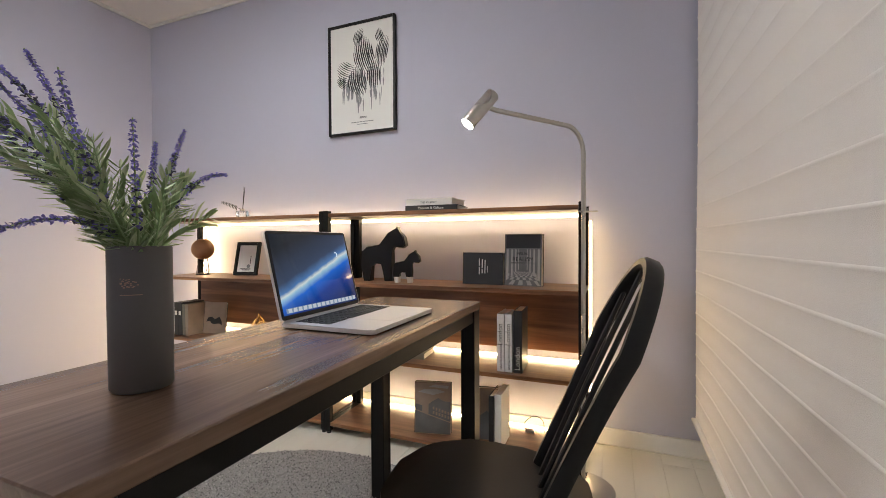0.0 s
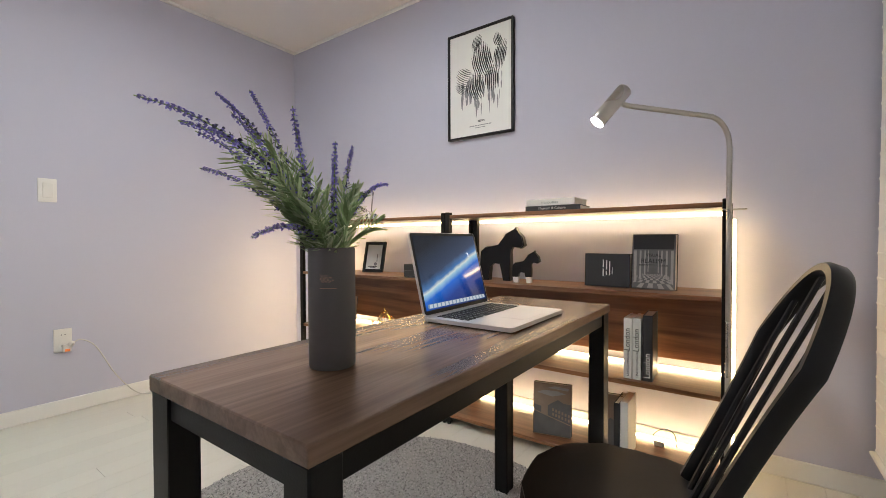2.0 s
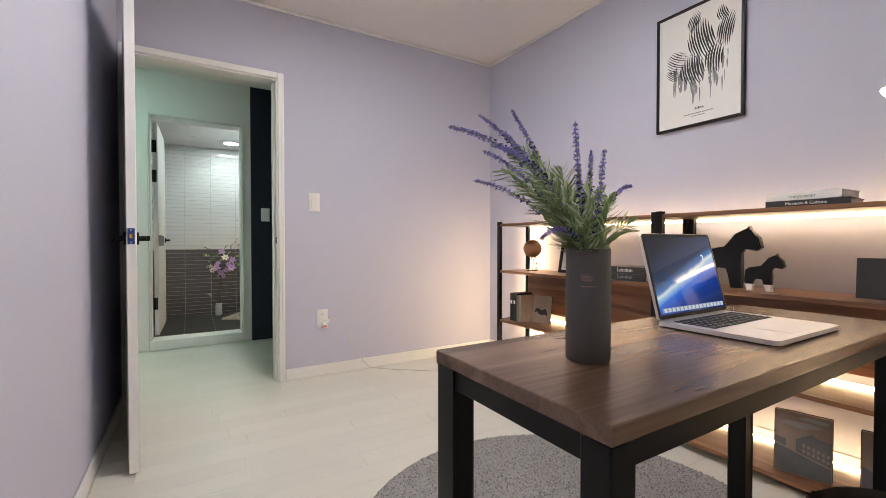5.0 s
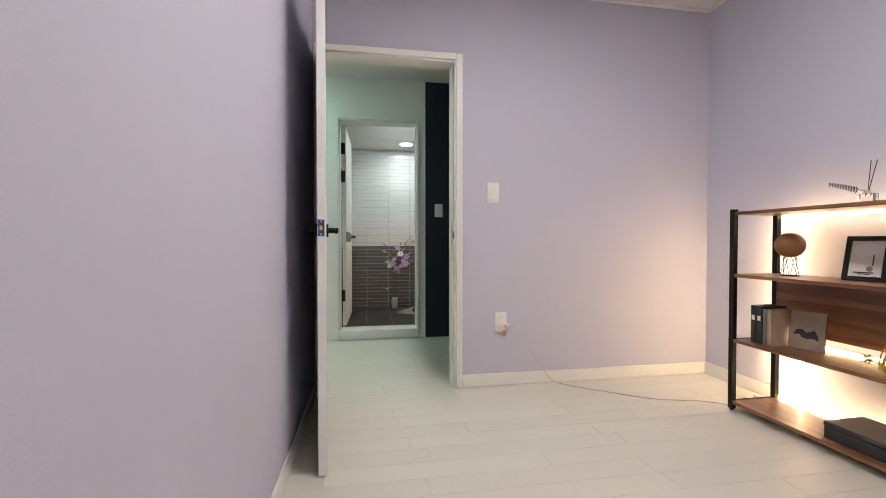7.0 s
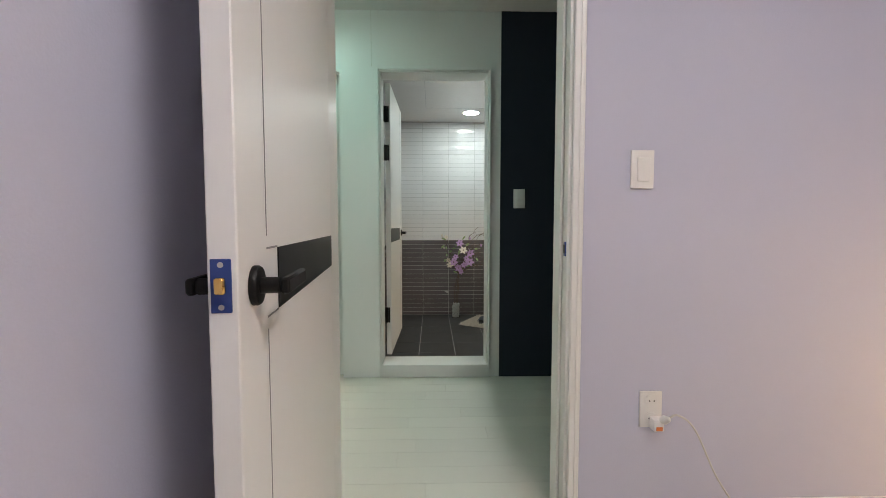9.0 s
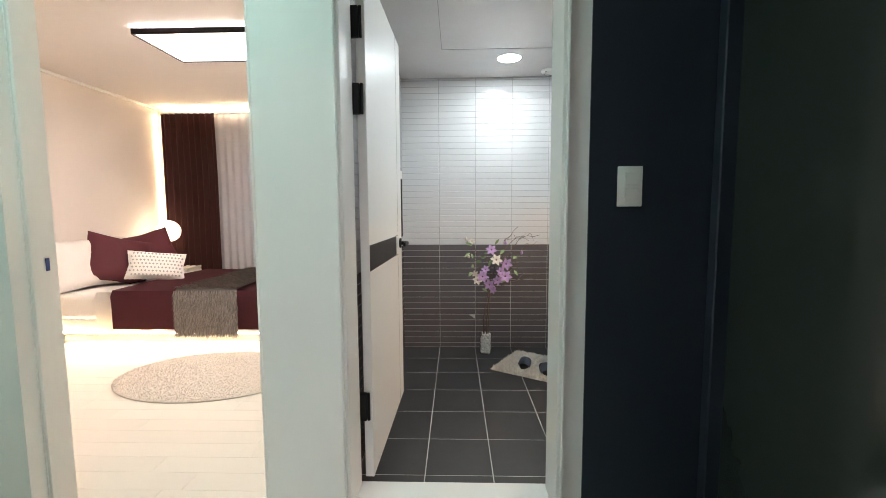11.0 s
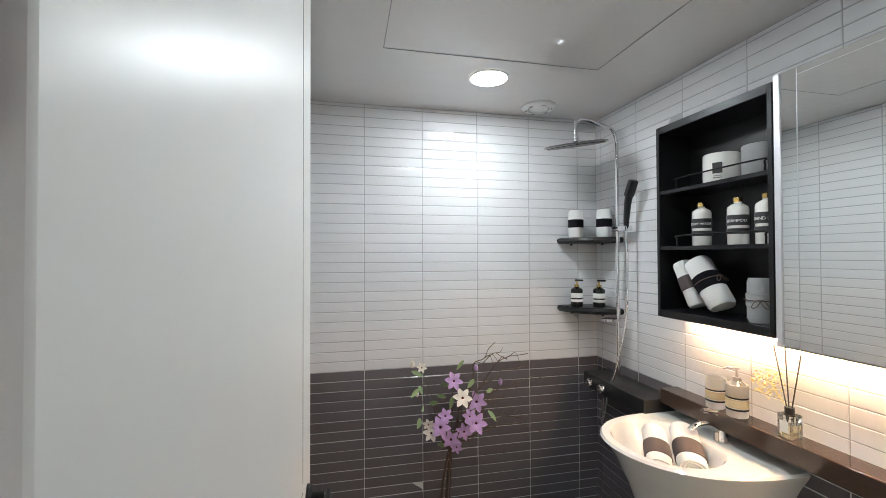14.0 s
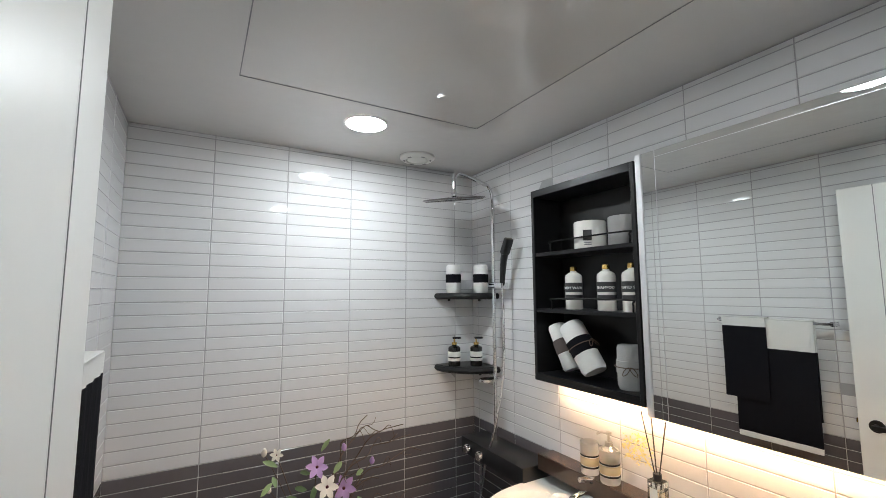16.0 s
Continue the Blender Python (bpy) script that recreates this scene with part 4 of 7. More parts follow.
for uy0, uy1 in UNITS:
    s = thing("bookshelf", pose((SH_X0 + SH_X1) / 2, (uy0 + uy1) / 2, 0), "open walnut bookshelf on black posts with warm strip lights", "bookshelf", "pair of bookshelves")
    hx, hy = (SH_X1 - SH_X0) / 2, (uy1 - uy0) / 2
    P_ = 0.024
    for sx in (-1, 1):
        for sy in (-1, 1):
            post = part("post", boxed(sx * hx, sx * (hx - P_), sy * hy, sy * (hy - P_), 0.012, LEVELS[3] + (0.012 if True else 0), 0.002), M["black_metal"], s)
            part("foot", lathe([(0, 0), (0.011, 0), (0.011, 0.014), (0, 0.014)], 12, (sx * (hx - 0.012), sy * (hy - 0.012))), M["black_plastic"], post)
    for z in LEVELS:
        part("shelf", boxed(-hx + 0.003, hx - 0.003, -hy + P_ + 0.0005, hy - P_ - 0.0005, z - 0.018, z, 0.0015), M["shelf_wood"], s)
        for sy in (-1, 1):
            part("side_bar", boxed(-hx + P_ + 0.0005, hx - P_ - 0.0005, sy * hy, sy * (hy - 0.02), z - 0.016, z - 0.002, 0.001), M["black_metal"], s)
    part("back_panel", boxed(hx - 0.024, hx - 0.006, -hy + P_ + 0.001, hy - P_ - 0.001, LEVELS[1] + 0.045, LEVELS[2] - 0.0185, 0.001), M["shelf_wood"], s)
    for z, xs_ in ((LEVELS[3] - 0.028, hx), (LEVELS[1] + 0.006, hx - 0.034), (LEVELS[0] + 0.006, hx - 0.004)):
        part("led_strip", boxed(xs_ - 0.002, xs_ + 0.007, -hy + 0.03, hy - 0.03, z - 0.005, z + 0.007), M["strip" if z > 0.9 else "strip_low"], s, "glowing warm strip light")
    out = -1 if uy0 < -2 else 1
    part("led_strip", boxed(hx + 0.002, hx + (0.030 if out == 1 else 0.012), out * (hy + 0.002), out * (hy + 0.012), 0.07, LEVELS[3] - 0.05), M["strip_end" if out == 1 else "strip"], s, "glowing warm strip light")
    if out == 1:
        part("led_strip", boxed(hx + 0.004, hx + 0.012, hy - 0.15, hy - 0.135, 0.07, LEVELS[1] - 0.03), M["strip"], s, "glowing warm strip light")

# ---- things on the shelves ----
def book(name, m, w, d, h, cover, label, titles=(), group="", spine_up=False):
    """A book standing on its lower edge: x is its thickness w, y its depth d (spine at -y), z its height."""
    b = thing(name, m, label, "book", group)
    c = 0.003
    part("cover", boxed(-w / 2, -w / 2 + c, -d / 2, d / 2, 0, h, 0.0006), cover, b)
    part("cover", boxed(w / 2 - c, w / 2, -d / 2, d / 2, 0, h, 0.0006), cover, b)
    part("spine", boxed(-w / 2, w / 2, -d / 2 - 0.002, -d / 2 + 0.001, 0, h, 0.0008), cover, b)
    part("pages", boxed(-w / 2 + c + 0.0002, w / 2 - c - 0.0002, -d / 2 + 0.0012, d / 2 - 0.004, 0.003, h - 0.003), M["pages"], b)
    for bm_, mat_, at_ in titles:
        part("title", bm_, mat_, b, at=at_)
    return b


def spine_text(text, size, x, z, turn):
    """Lettering that runs up the spine (turn 1) or down it (-1)."""
    return pose(x, 0, z, 90, 0, 0) @ pose(0, 0, 0, 0, 0, 90 * turn)


Z2, Z1, Z0, Z3 = LEVELS[2] + 0.0006, LEVELS[1] + 0.0006, LEVELS[0] + 0.0006, LEVELS[3] + 0.0006
# the spines face the desk: local -y is turned to the world's -x
FACE = -90
for i, (yy, cov, ink, thick) in enumerate(((-2.706, "paper", "ink", 0.031), (-2.740, "paper", "ink", 0.031), (-2.777, "grey_cover", "paper", 0.036))):
    m = pose(-0.275, yy, Z1, 0, 0, FACE + (2 if i == 2 else 0))
    hgt = 0.245 if i < 2 else 0.262
    tt = []
    f = -0.075 - 0.0026
    if i < 2:
        tt.append((words("London", 0.030), M[ink], pose(0.008, f, 0.112, 90) @ pose(0, 0, 0, 0, 0, 90)))
        tt.append((words("UNITED KINGDOM", 0.0125), M[ink], pose(0.006, f, 0.010, 90) @ pose(0, 0, 0, 0, 0, 90)))
    else:
        tt.append((words("London", 0.032), M[ink], pose(0.009, f, 0.012, 90) @ pose(0, 0, 0, 0, 0, 90)))
    book("book", m, thick, 0.15, hgt, M[cov], "white city book with black London lettering, standing" if i < 2 else "black city book with white London lettering, standing", tt, "London books")


def lying(name, x, y, z, length, depth, thick, cover, label, turn=0.0, text=None, ink=None, size=0.012, face=-1):
    """A book lying flat, its spine along the shelf towards the desk."""
    b = thing(name, pose(x, y, z, 0, 0, turn), label, "book")
    c = 0.003
    part("cover", boxed(-depth / 2, depth / 2, -length / 2, length / 2, 0, c, 0.0006), cover, b)
    part("cover", boxed(-depth / 2, depth / 2, -length / 2, length / 2, thick - c, thick, 0.0006), cover, b)
    part("spine", boxed(-depth / 2 - 0.002, -depth / 2 + 0.001, -length / 2, length / 2, 0, thick, 0.0008), cover, b)
    part("pages", boxed(-depth / 2 + 0.0012, depth / 2 - 0.004, -length / 2 + 0.003, length / 2 - 0.003, c + 0.0002, thick - c - 0.0002), M["pages"], b)
    if text:
        part("title", words(text, size, align="CENTER"), ink, b, at=pose(-depth / 2 - 0.0026, 0, thick * 0.28, 90, 0, -90))
    return b


lying("book", -0.255, -1.62, Z2, 0.24, 0.17, 0.036, M["grey_cover"], "black city book with pale London lettering, lying flat", 0, "London", M["grey_ink"], 0.030)
lying("book", -0.255, -1.62, Z2 + 0.0365, 0.24, 0.17, 0.036, M["grey_cover"], "charcoal city book with pale lettering, lying on another", 0, "London", M["paper"], 0.030)
lying("book", -0.262, -2.38, Z3, 0.25, 0.17, 0.024, M["grey_cover"], "black book lying under a white one", 3, "Museum & Culture", M["paper"], 0.016)
lying("book", -0.262, -2.375, Z3 + 0.0246, 0.23, 0.16, 0.030, M["paper"], "white book with grey title lying on a black one", -2, "THE JOURNEY", M["grey_ink"], 0.013)


def cover_book(m, wide, tall, thick, material, label, titles=()):
    """A book propped with its front cover to the room; x across, -y to the front."""
    b = thing("book", m, label, "book")
    part("cover", boxed(-wide / 2, wide / 2, -thick / 2, -thick / 2 + 0.003, 0, tall, 0.0006), material, b)
    part("cover", boxed(-wide / 2, wide / 2, thick / 2 - 0.003, thick / 2, 0, tall, 0.0006), M["grey_cover"], b)
    part("spine", boxed(-wide / 2 - 0.002, -wide / 2 + 0.001, -thick / 2, thick / 2, 0, tall, 0.0008), M["grey_cover"], b)
    part("pages", boxed(-wide / 2 + 0.0012, wide / 2 - 0.003, -thick / 2 + 0.0032, thick / 2 - 0.0032, 0.003, tall - 0.003), M["pages"], b)
    for nm, bm_, mat_, at_ in titles:
        part(nm, bm_, mat_, b, at=at_)
    return b


def bars(rows):
    bm_ = bmesh.new()
    for x0, x1, z0, z1 in rows:
        box(bm_, x0, x1, -0.0004, 0.0004, z0, z1)
    return bm_


FR = lambda t: pose(0, -t / 2 - 0.0006, 0)
cover_book(pose(-0.235, -2.598, Z2, -3, 0, -94), 0.192, 0.145, 0.034, M["grey_cover"], "charcoal cloth book with pale title, leaning on the wall side",
           (("title", bars(((-0.018, -0.013, 0.085, 0.118), (-0.018, -0.013, 0.045, 0.078), (-0.004, 0.001, 0.075, 0.115), (-0.004, 0.001, 0.05, 0.068), (0.010, 0.014, 0.05, 0.112), (0.022, 0.0245, 0.055, 0.085))), M["paper"], FR(0.034)),))
def printed(shapes):
    """Flat printed shapes on a cover, drawn in its plane."""
    bm_ = bmesh.new()
    for poly in shapes:
        front = [bm_.verts.new((x, -0.0003, z)) for x, z in poly]
        back_ = [bm_.verts.new((x, 0.0003, z)) for x, z in poly]
        bm_.faces.new(front)
        bm_.faces.new(back_[::-1])
        for i in range(len(poly)):
            j = (i + 1) % len(poly)
            bm_.faces.new((front[j], front[i], back_[i], back_[j]))
    return bm_


def hall_tile(i, k):
    """One square of a chequered floor that runs away to a point."""
    zs = [0.078 - 0.074 / (1 + 0.42 * q) for q in (k, k + 0.9)]
    ws = [0.022 / (1 + 0.42 * q) for q in (k, k + 0.9)]
    xs = [max(-0.079, min(0.079, (i + e) * w)) for w, e in ((ws[0], 0), (ws[0], 1), (ws[1], 1), (ws[1], 0))]
    return list(zip(xs, (zs[0], zs[0], zs[1], zs[1])))


floor_squares = [s for k in range(9) for i in range(-9, 9) if (i + k) % 2 for s in [hall_tile(i, k)] if s[1][0] - s[0][0] > 0.0015 and s[2][0] - s[3][0] > 0.0015]
hall_columns = [[(sx * x, 0.078 - dz), (sx * (x + w), 0.078 - dz * 1.1), (sx * (x + w), 0.16), (sx * x, 0.16)] for sx in (-1, 1) for x, w, dz in ((0.018, 0.003, 0.008), (0.030, 0.005, 0.018), (0.047, 0.007, 0.032), (0.066, 0.010, 0.05))]
cover_book(pose(-0.245, -2.785, Z2, -3, 0, -98), 0.165, 0.228, 0.036, M["photo_grey"], "grey photographic art book standing upright",
           (("title", words("VISUAL", 0.018, align="CENTER"), M["ink"], FR(0.036) @ pose(0, 0, 0.135, 90)),
            ("title", words("REALISM", 0.026, align="CENTER"), M["ink"], FR(0.036) @ pose(0, 0, 0.108, 90)),
            ("print_band", bars(((-0.078, 0.078, 0.165, 0.224), (-0.055, 0.055, 0.100, 0.102), (-0.055, 0.055, 0.096, 0.097))), M["grey_cover"], FR(0.036)),
            ("print_floor", printed(floor_squares), M["paper_grey"], FR(0.036)), ("print_column", printed(hall_columns), M["paper_grey"], FR(0.036) @ pose(0, 0.0002, 0))))
cover_book(pose(-0.30, -2.37, Z0, -4, 0, -78), 0.17, 0.235, 0.030, M["sepia"], "sepia photograph book leaning on the bottom shelf",
           (("print_shape", printed([[(-0.083, 0.003), (0.083, 0.003), (0.083, 0.055), (-0.02, 0.085), (-0.083, 0.105)], [(-0.02, 0.09), (0.083, 0.06), (0.083, 0.15), (0.05, 0.152), (0.025, 0.165), (0.0, 0.15), (-0.02, 0.135)], [(-0.083, 0.11), (-0.05, 0.10), (-0.05, 0.128), (-0.083, 0.135)]]), M["photo_grey"], FR(0.030)), ("print_window", bars([(0.0 + 0.014 * i, 0.008 + 0.014 * i, 0.092 - 0.004 * i + 0.02 * r_, 0.105 - 0.004 * i + 0.02 * r_) for i in range(6) for r_ in range(2)]), M["sepia"], FR(0.030) @ pose(0, -0.0004, 0)), ("print_cloud", printed([[(-0.07, 0.19), (0.0, 0.178), (0.06, 0.195), (0.02, 0.205), (-0.04, 0.203)], [(-0.02, 0.215), (0.07, 0.21), (0.075, 0.222), (0.01, 0.226)]]), M["paper_grey"], FR(0.030))))
cover_book(pose(-0.27, -2.60, Z0, -3, 0, -80), 0.14, 0.23, 0.028, M["sepia"], "sepia covered book leaning on the bottom shelf", (("print_shape", printed([[(-0.068, 0.003), (0.068, 0.003), (0.068, 0.10), (0.02, 0.13), (-0.03, 0.09), (-0.068, 0.11)]]), M["photo_grey"], FR(0.028)),))
book("book", pose(-0.28, -2.695, Z0, 0, 0, FACE), 0.030, 0.15, 0.24, M["paper"], "tall white book standing on the bottom shelf")
book("book", pose(-0.28, -2.665, Z0, 0, 0, FACE), 0.022, 0.15, 0.23, M["grey_cover"], "thin dark book standing on the bottom shelf")
lying("book", -0.24, -2.22, Z1, 0.21, 0.15, 0.03, M["green_book"], "dark green book lying on the shelf", 4)
lying("book", -0.24, -2.225, Z1 + 0.0306, 0.19, 0.14, 0.024, M["paper"], "pale book lying on a green one", -3)
# binders and the leaning print
for i, (yy, cov, w_) in enumerate(((-0.700, "grey_cover", 0.030), (-0.733, "grey_cover", 0.030), (-0.764, "green_book", 0.020), (-0.790, "sepia", 0.022))):
    tt = [(bars(((-0.009, 0.009, 0.120, 0.145),)), M["paper"], pose(0, -0.0775, 0))] if i < 2 else []
    book("book", pose(-0.265, yy, Z1, 0, 0, FACE), w_, 0.15, 0.196 if i < 2 else 0.185, M[cov], "black box file with a white spine label" if i < 2 else "slim muted cloth book standing", tt)
hm = [(-0.055, 0.07), (-0.045, 0.095), (-0.02, 0.10), (0.0, 0.085), (0.03, 0.10), (0.045, 0.075), (0.05, 0.05), (0.03, 0.06), (0.0, 0.055), (-0.02, 0.06), (-0.03, 0.075)]
cover_book(pose(-0.232, -0.885, Z1, -8, 0, -75), 0.145, 0.188, 0.012, M["sepia"], "sepia covered book with a dark shape, leaning back",
           (("print_shape", moved(slab(hm, 0, 0.0005), pose(0, -0.0066, 0, 90)), M["ink"], pose(0, 0, 0)),))
# photo frame
pf = thing("photo_frame", pose(-0.185, -1.090, Z2, -14, 0, -78), "black photo frame with a grey print, leaning back", "photo frame")
for x0, x1, z0, z1 in ((-0.078, -0.058, 0, 0.205), (0.058, 0.078, 0, 0.205), (-0.0578, 0.0578, 0, 0.02), (-0.0578, 0.0578, 0.185, 0.205)):
    part("frame", boxed(x0, x1, -0.009, 0.009, z0, z1, 0.002), M["black_wood"], pf)
part("mount", boxed(-0.0575, 0.0575, -0.002, 0.002, 0.0205, 0.1845), M["paper"], pf)
ring = [(0.012 * math.cos(a / 10 * 6.283), 0.045 + 0.012 * math.sin(a / 10 * 6.283)) for a in range(10)]
part("print_shape", moved(slab([(x + 0.015, y + 0.01) for x, y in ring], 0, 0.0004), pose(0, -0.0022, 0, 90)), M["grey_ink"], pf)
part("print_shape", bars(((-0.04, 0.03, 0.036, 0.041), (-0.025, 0.02, 0.03, 0.034), (0.022, 0.026, 0.07, 0.12))), M["ink"], pf, at=pose(0, -0.0022, 0))
part("strut", boxed(-0.02, 0.02, 0.009, 0.012, 0.02, 0.15, 0.001), M["black_wood"], pf)
# ball ornament on a wire stand
gl = thing("ball_ornament", pose(-0.235, -0.80, Z2), "brown ball ornament on a black wire stand", "ornament")
ball = bmesh.new()
bmesh.ops.create_uvsphere(ball, u_segments=28, v_segments=16, radius=0.064)
part("ball", moved(ball, pose(0, 0, 0.158)), M["leather_brown"], gl)
part("stand_base", tube([(0.038 * math.cos(a * 0.3142), 0.038 * math.sin(a * 0.3142), 0.003) for a in range(20)], 0.0028, 6, closed=True), M["black_metal"], gl)
for i in range(8):
    a, b_ = i * math.pi / 4, (i + (1 if i % 2 else -1) * 0.8) * math.pi / 4
    part("wire", tube([(0.038 * math.cos(a), 0.038 * math.sin(a), 0.003), (0.026 * math.cos(b_), 0.026 * math.sin(b_), 0.098)], 0.0016, 5), M["black_metal"], gl)
# brass wire ornament with small blooms
orn = thing("wire_ornament", pose(-0.23, -1.24, Z1), "brass wire cloche ornament with dried blooms", "ornament")
part("hoop", tube([(0.0, 0.075 * math.cos(a / 14 * math.pi) - 0.03, 0.10 * math.sin(a / 14 * math.pi)) for a in range(15)], 0.0028, 6), M["gold"], orn)
part("hoop", tube([(0.055 * math.cos(a / 14 * math.pi), -0.0, 0.125 * math.sin(a / 14 * math.pi)) for a in range(15)], 0.0022, 6), M["gold"], orn)
for k in range(5):
    an = k * 0.628
    part("wire", tube([(0.05 * math.cos(an) * math.cos(a / 12 * math.pi), 0.05 * math.sin(an) * math.cos(a / 12 * math.pi), 0.12 * math.sin(a / 12 * math.pi)) for a in range(13)], 0.0014, 5), M["gold"], orn)
part("finial", lathe([(0, 0.118), (0.006, 0.122), (0.003, 0.13), (0.005, 0.138), (0, 0.145)], 12), M["gold"], orn)
rng = random.Random(8)
bl, gr = bmesh.new(), bmesh.new()
for i in range(16):
    c = Vector((rng.uniform(-0.03, 0.03), rng.uniform(-0.02, 0.10), rng.uniform(0.012, 0.05)))
    floret(bl if i % 3 == 0 else gr, c, 0.018, rng)
tagged(part("dried_bloom", bl, M["leather_brown"], orn, "dark dried blooms"), kind="stuff")
tagged(part("foliage", gr, M["yellow_dry"], orn, "yellowed dry foliage"), kind="stuff")
# storage box on the bottom shelf
sb = thing("storage_box", pose(-0.235, -1.20, Z0), "flat charcoal storage box on the bottom shelf", "box")
part("body", boxed(-0.11, 0.11, -0.14, 0.14, 0, 0.055, 0.003), M["grey_cover"], sb)
part("lid", boxed(-0.112, 0.112, -0.142, 0.142, 0.0552, 0.076, 0.003), M["grey_cover"], sb)
# scent diffuser with sticks and a dark sprig
df = thing("reed_diffuser", pose(-0.25, -1.145, Z3), "square glass reed diffuser with dark sticks", "diffuser")
part("bottle", slab(rounded(0.026, 0.026, 0.005), 0, 0.042, 0.004), M["glass"], df)
part("collar", lathe([(0.0, 0.0425), (0.012, 0.0425), (0.012, 0.056), (0, 0.056)], 16), M["steel"], df)
for e_ in ((0.01, -0.005, 0.185), (-0.03, -0.055, 0.175)):
    part("stick", tube([(0, 0, 0.03), e_], 0.0016, 5), M["ink"], df)
br = bezier((0, 0, 0.05), (-0.02, 0.05, 0.075), (-0.03, 0.125, 0.098), 14)
part("sprig_stem", tube(br, 0.0014, 5), M["ink"], df)
lv = bmesh.new()
for i in range(4, 15):
    for s_ in (-1, 1):
        leaf_blade(lv, br[i], Vector((0.1, 0.45, 0.1 + s_ * 0.8)), 0.019 - i * 0.0006, 0.0035, Vector((1, 0, 0)))
part("sprig_leaves", lv, M["ink"], df, "dark sprig leaves")


# toy horses cut from board: plain outlines
def figure(m, k, label, socks):
    pts = [(-0.30, 0), (-0.16, 0), (-0.14, 0.30), (-0.05, 0.38), (0.10, 0.36), (0.15, 0.0), (0.30, 0.0), (0.31, 0.42), (0.30, 0.62), (0.36, 0.72), (0.52, 0.66), (0.60, 0.72), (0.56, 0.90), (0.44, 1.02), (0.42, 1.10),
           (0.36, 1.02), (0.20, 0.96), (0.06, 0.72), (-0.22, 0.70), (-0.34, 0.60), (-0.36, 0.30)]
    bm_ = slab([(x * k, y * k) for x, y in pts], -0.10 * k, 0.10 * k, 0.02 * k)
    moved(bm_, pose(0, 0, 0, 90))
    if socks:
        bmesh.ops.bisect_plane(bm_, geom=bm_.verts[:] + bm_.edges[:] + bm_.faces[:], plane_co=(0, 0, 0.2 * k), plane_no=(0, 0, 1))
    ob = solid("toy_horse", bm_, M["black_wood"], label, "figurine", at=m)
    if socks:
        ob.data.materials.append(M["paper"])
        for p_ in ob.data.polygons:
            if all(ob.data.vertices[v_].co.z < 0.201 * k for v_ in p_.vertices):
                p_.material_index = 1
    return ob


figure(pose(-0.235, -2.048, Z2, 0, 0, -82), 0.248, "black wooden toy horse silhouette", False)
figure(pose(-0.285, -2.214, Z2, 0, 0, -82), 0.142, "small black wooden toy foal with white feet", True)

# ---- picture on the wall ----
pic = thing("framed_print", pose(-0.0015, -1.811, 1.572, 0, 0, -90), "black framed print of abstract black and white stripes", "picture")
PW, PH = 0.2215, 0.638
for x0, x1, z0, z1 in ((-PW, -PW + 0.012, 0, PH), (PW - 0.012, PW, 0, PH), (-PW + 0.0122, PW - 0.0122, 0, 0.012), (-PW + 0.0122, PW - 0.0122, PH - 0.012, PH)):
    part("frame", boxed(x0, x1, -0.024, 0, z0, z1, 0.0015), M["black_wood"], pic)
part("sheet", boxed(-PW + 0.0122, PW - 0.0122, -0.012, -0.003, 0.0122, PH - 0.0122), M["paper"], pic)
rng = random.Random(12)


def striped(cx, cz, rx, rz, lean, n, seed):
    """Curved dark stripes that fill an oval."""
    r_ = random.Random(seed)
    bm_ = bmesh.new()
    for i in range(n):
        s_ = -1 + 2 * (i + 0.5) / n
        half = math.sqrt(max(0.02, 1 - s_ * s_))
        pts = []
        m_ = 9
        for k in range(m_):
            t_ = -half + 2 * half * k / (m_ - 1)
            pts.append((s_ * rx * 0.9 + 0.22 * rx * t_ * t_ + r_.uniform(-0.02, 0.02) * rx, t_ * rz))
        wv = rx / n * r_.uniform(0.5, 0.85)
        prev = None
        for k, (x, z) in enumerate(pts):
            wk = wv * math.sin(math.pi * (k + 0.6) / (m_ + 0.2))
            xl = x * math.cos(lean) - z * math.sin(lean)
            zl = x * math.sin(lean) + z * math.cos(lean)
            a_ = bm_.verts.new((cx + xl - wk, -0.0126, cz + zl))
            b_ = bm_.verts.new((cx + xl + wk, -0.0126, cz + zl))
            if prev:
                bm_.faces.new((prev[0], prev[1], b_, a_))
            prev = (a_, b_)
    return bm_


for cx, cz, rx, rz, lean, n, sd_ in ((0.015, 0.44, 0.075, 0.115, 0.25, 11, 1), (-0.02, 0.55, 0.035, 0.055, -0.3, 7, 2), (0.135, 0.45, 0.045, 0.085, -0.2, 8, 3), (0.12, 0.535, 0.03, 0.045, 0.35, 6, 4),
                                     (-0.10, 0.36, 0.065, 0.075, 1.1, 10, 5), (-0.03, 0.30, 0.07, 0.085, 0.2, 10, 6), (0.08, 0.33, 0.05, 0.08, -0.1, 7, 7), (-0.13, 0.30, 0.028, 0.05, 0.9, 6, 8)):
    part("stripes", striped(cx, cz, rx, rz, lean, n, sd_), M["ink"], pic, "inked stripes")
smudge = bmesh.new()
for i in range(60):
    x, z = rng.uniform(-0.13, 0.15), rng.uniform(0.16, 0.34)
    w_, h_ = rng.uniform(0.002, 0.009), rng.uniform(0.012, 0.05)
    vs = [smudge.verts.new((x + a * w_, -0.0124, z + b * h_)) for a, b in ((-0.3, -1), (0.4, -0.8), (1, 0.2), (0.2, 1), (-0.9, 0.5))]
    smudge.faces.new(vs)
part("ink_wash", smudge, M["grey_ink"], pic)
part("title", words("ZEBRA", 0.016, align="CENTER"), M["ink"], pic, at=pose(0.01, -0.0128, 0.088, 90))
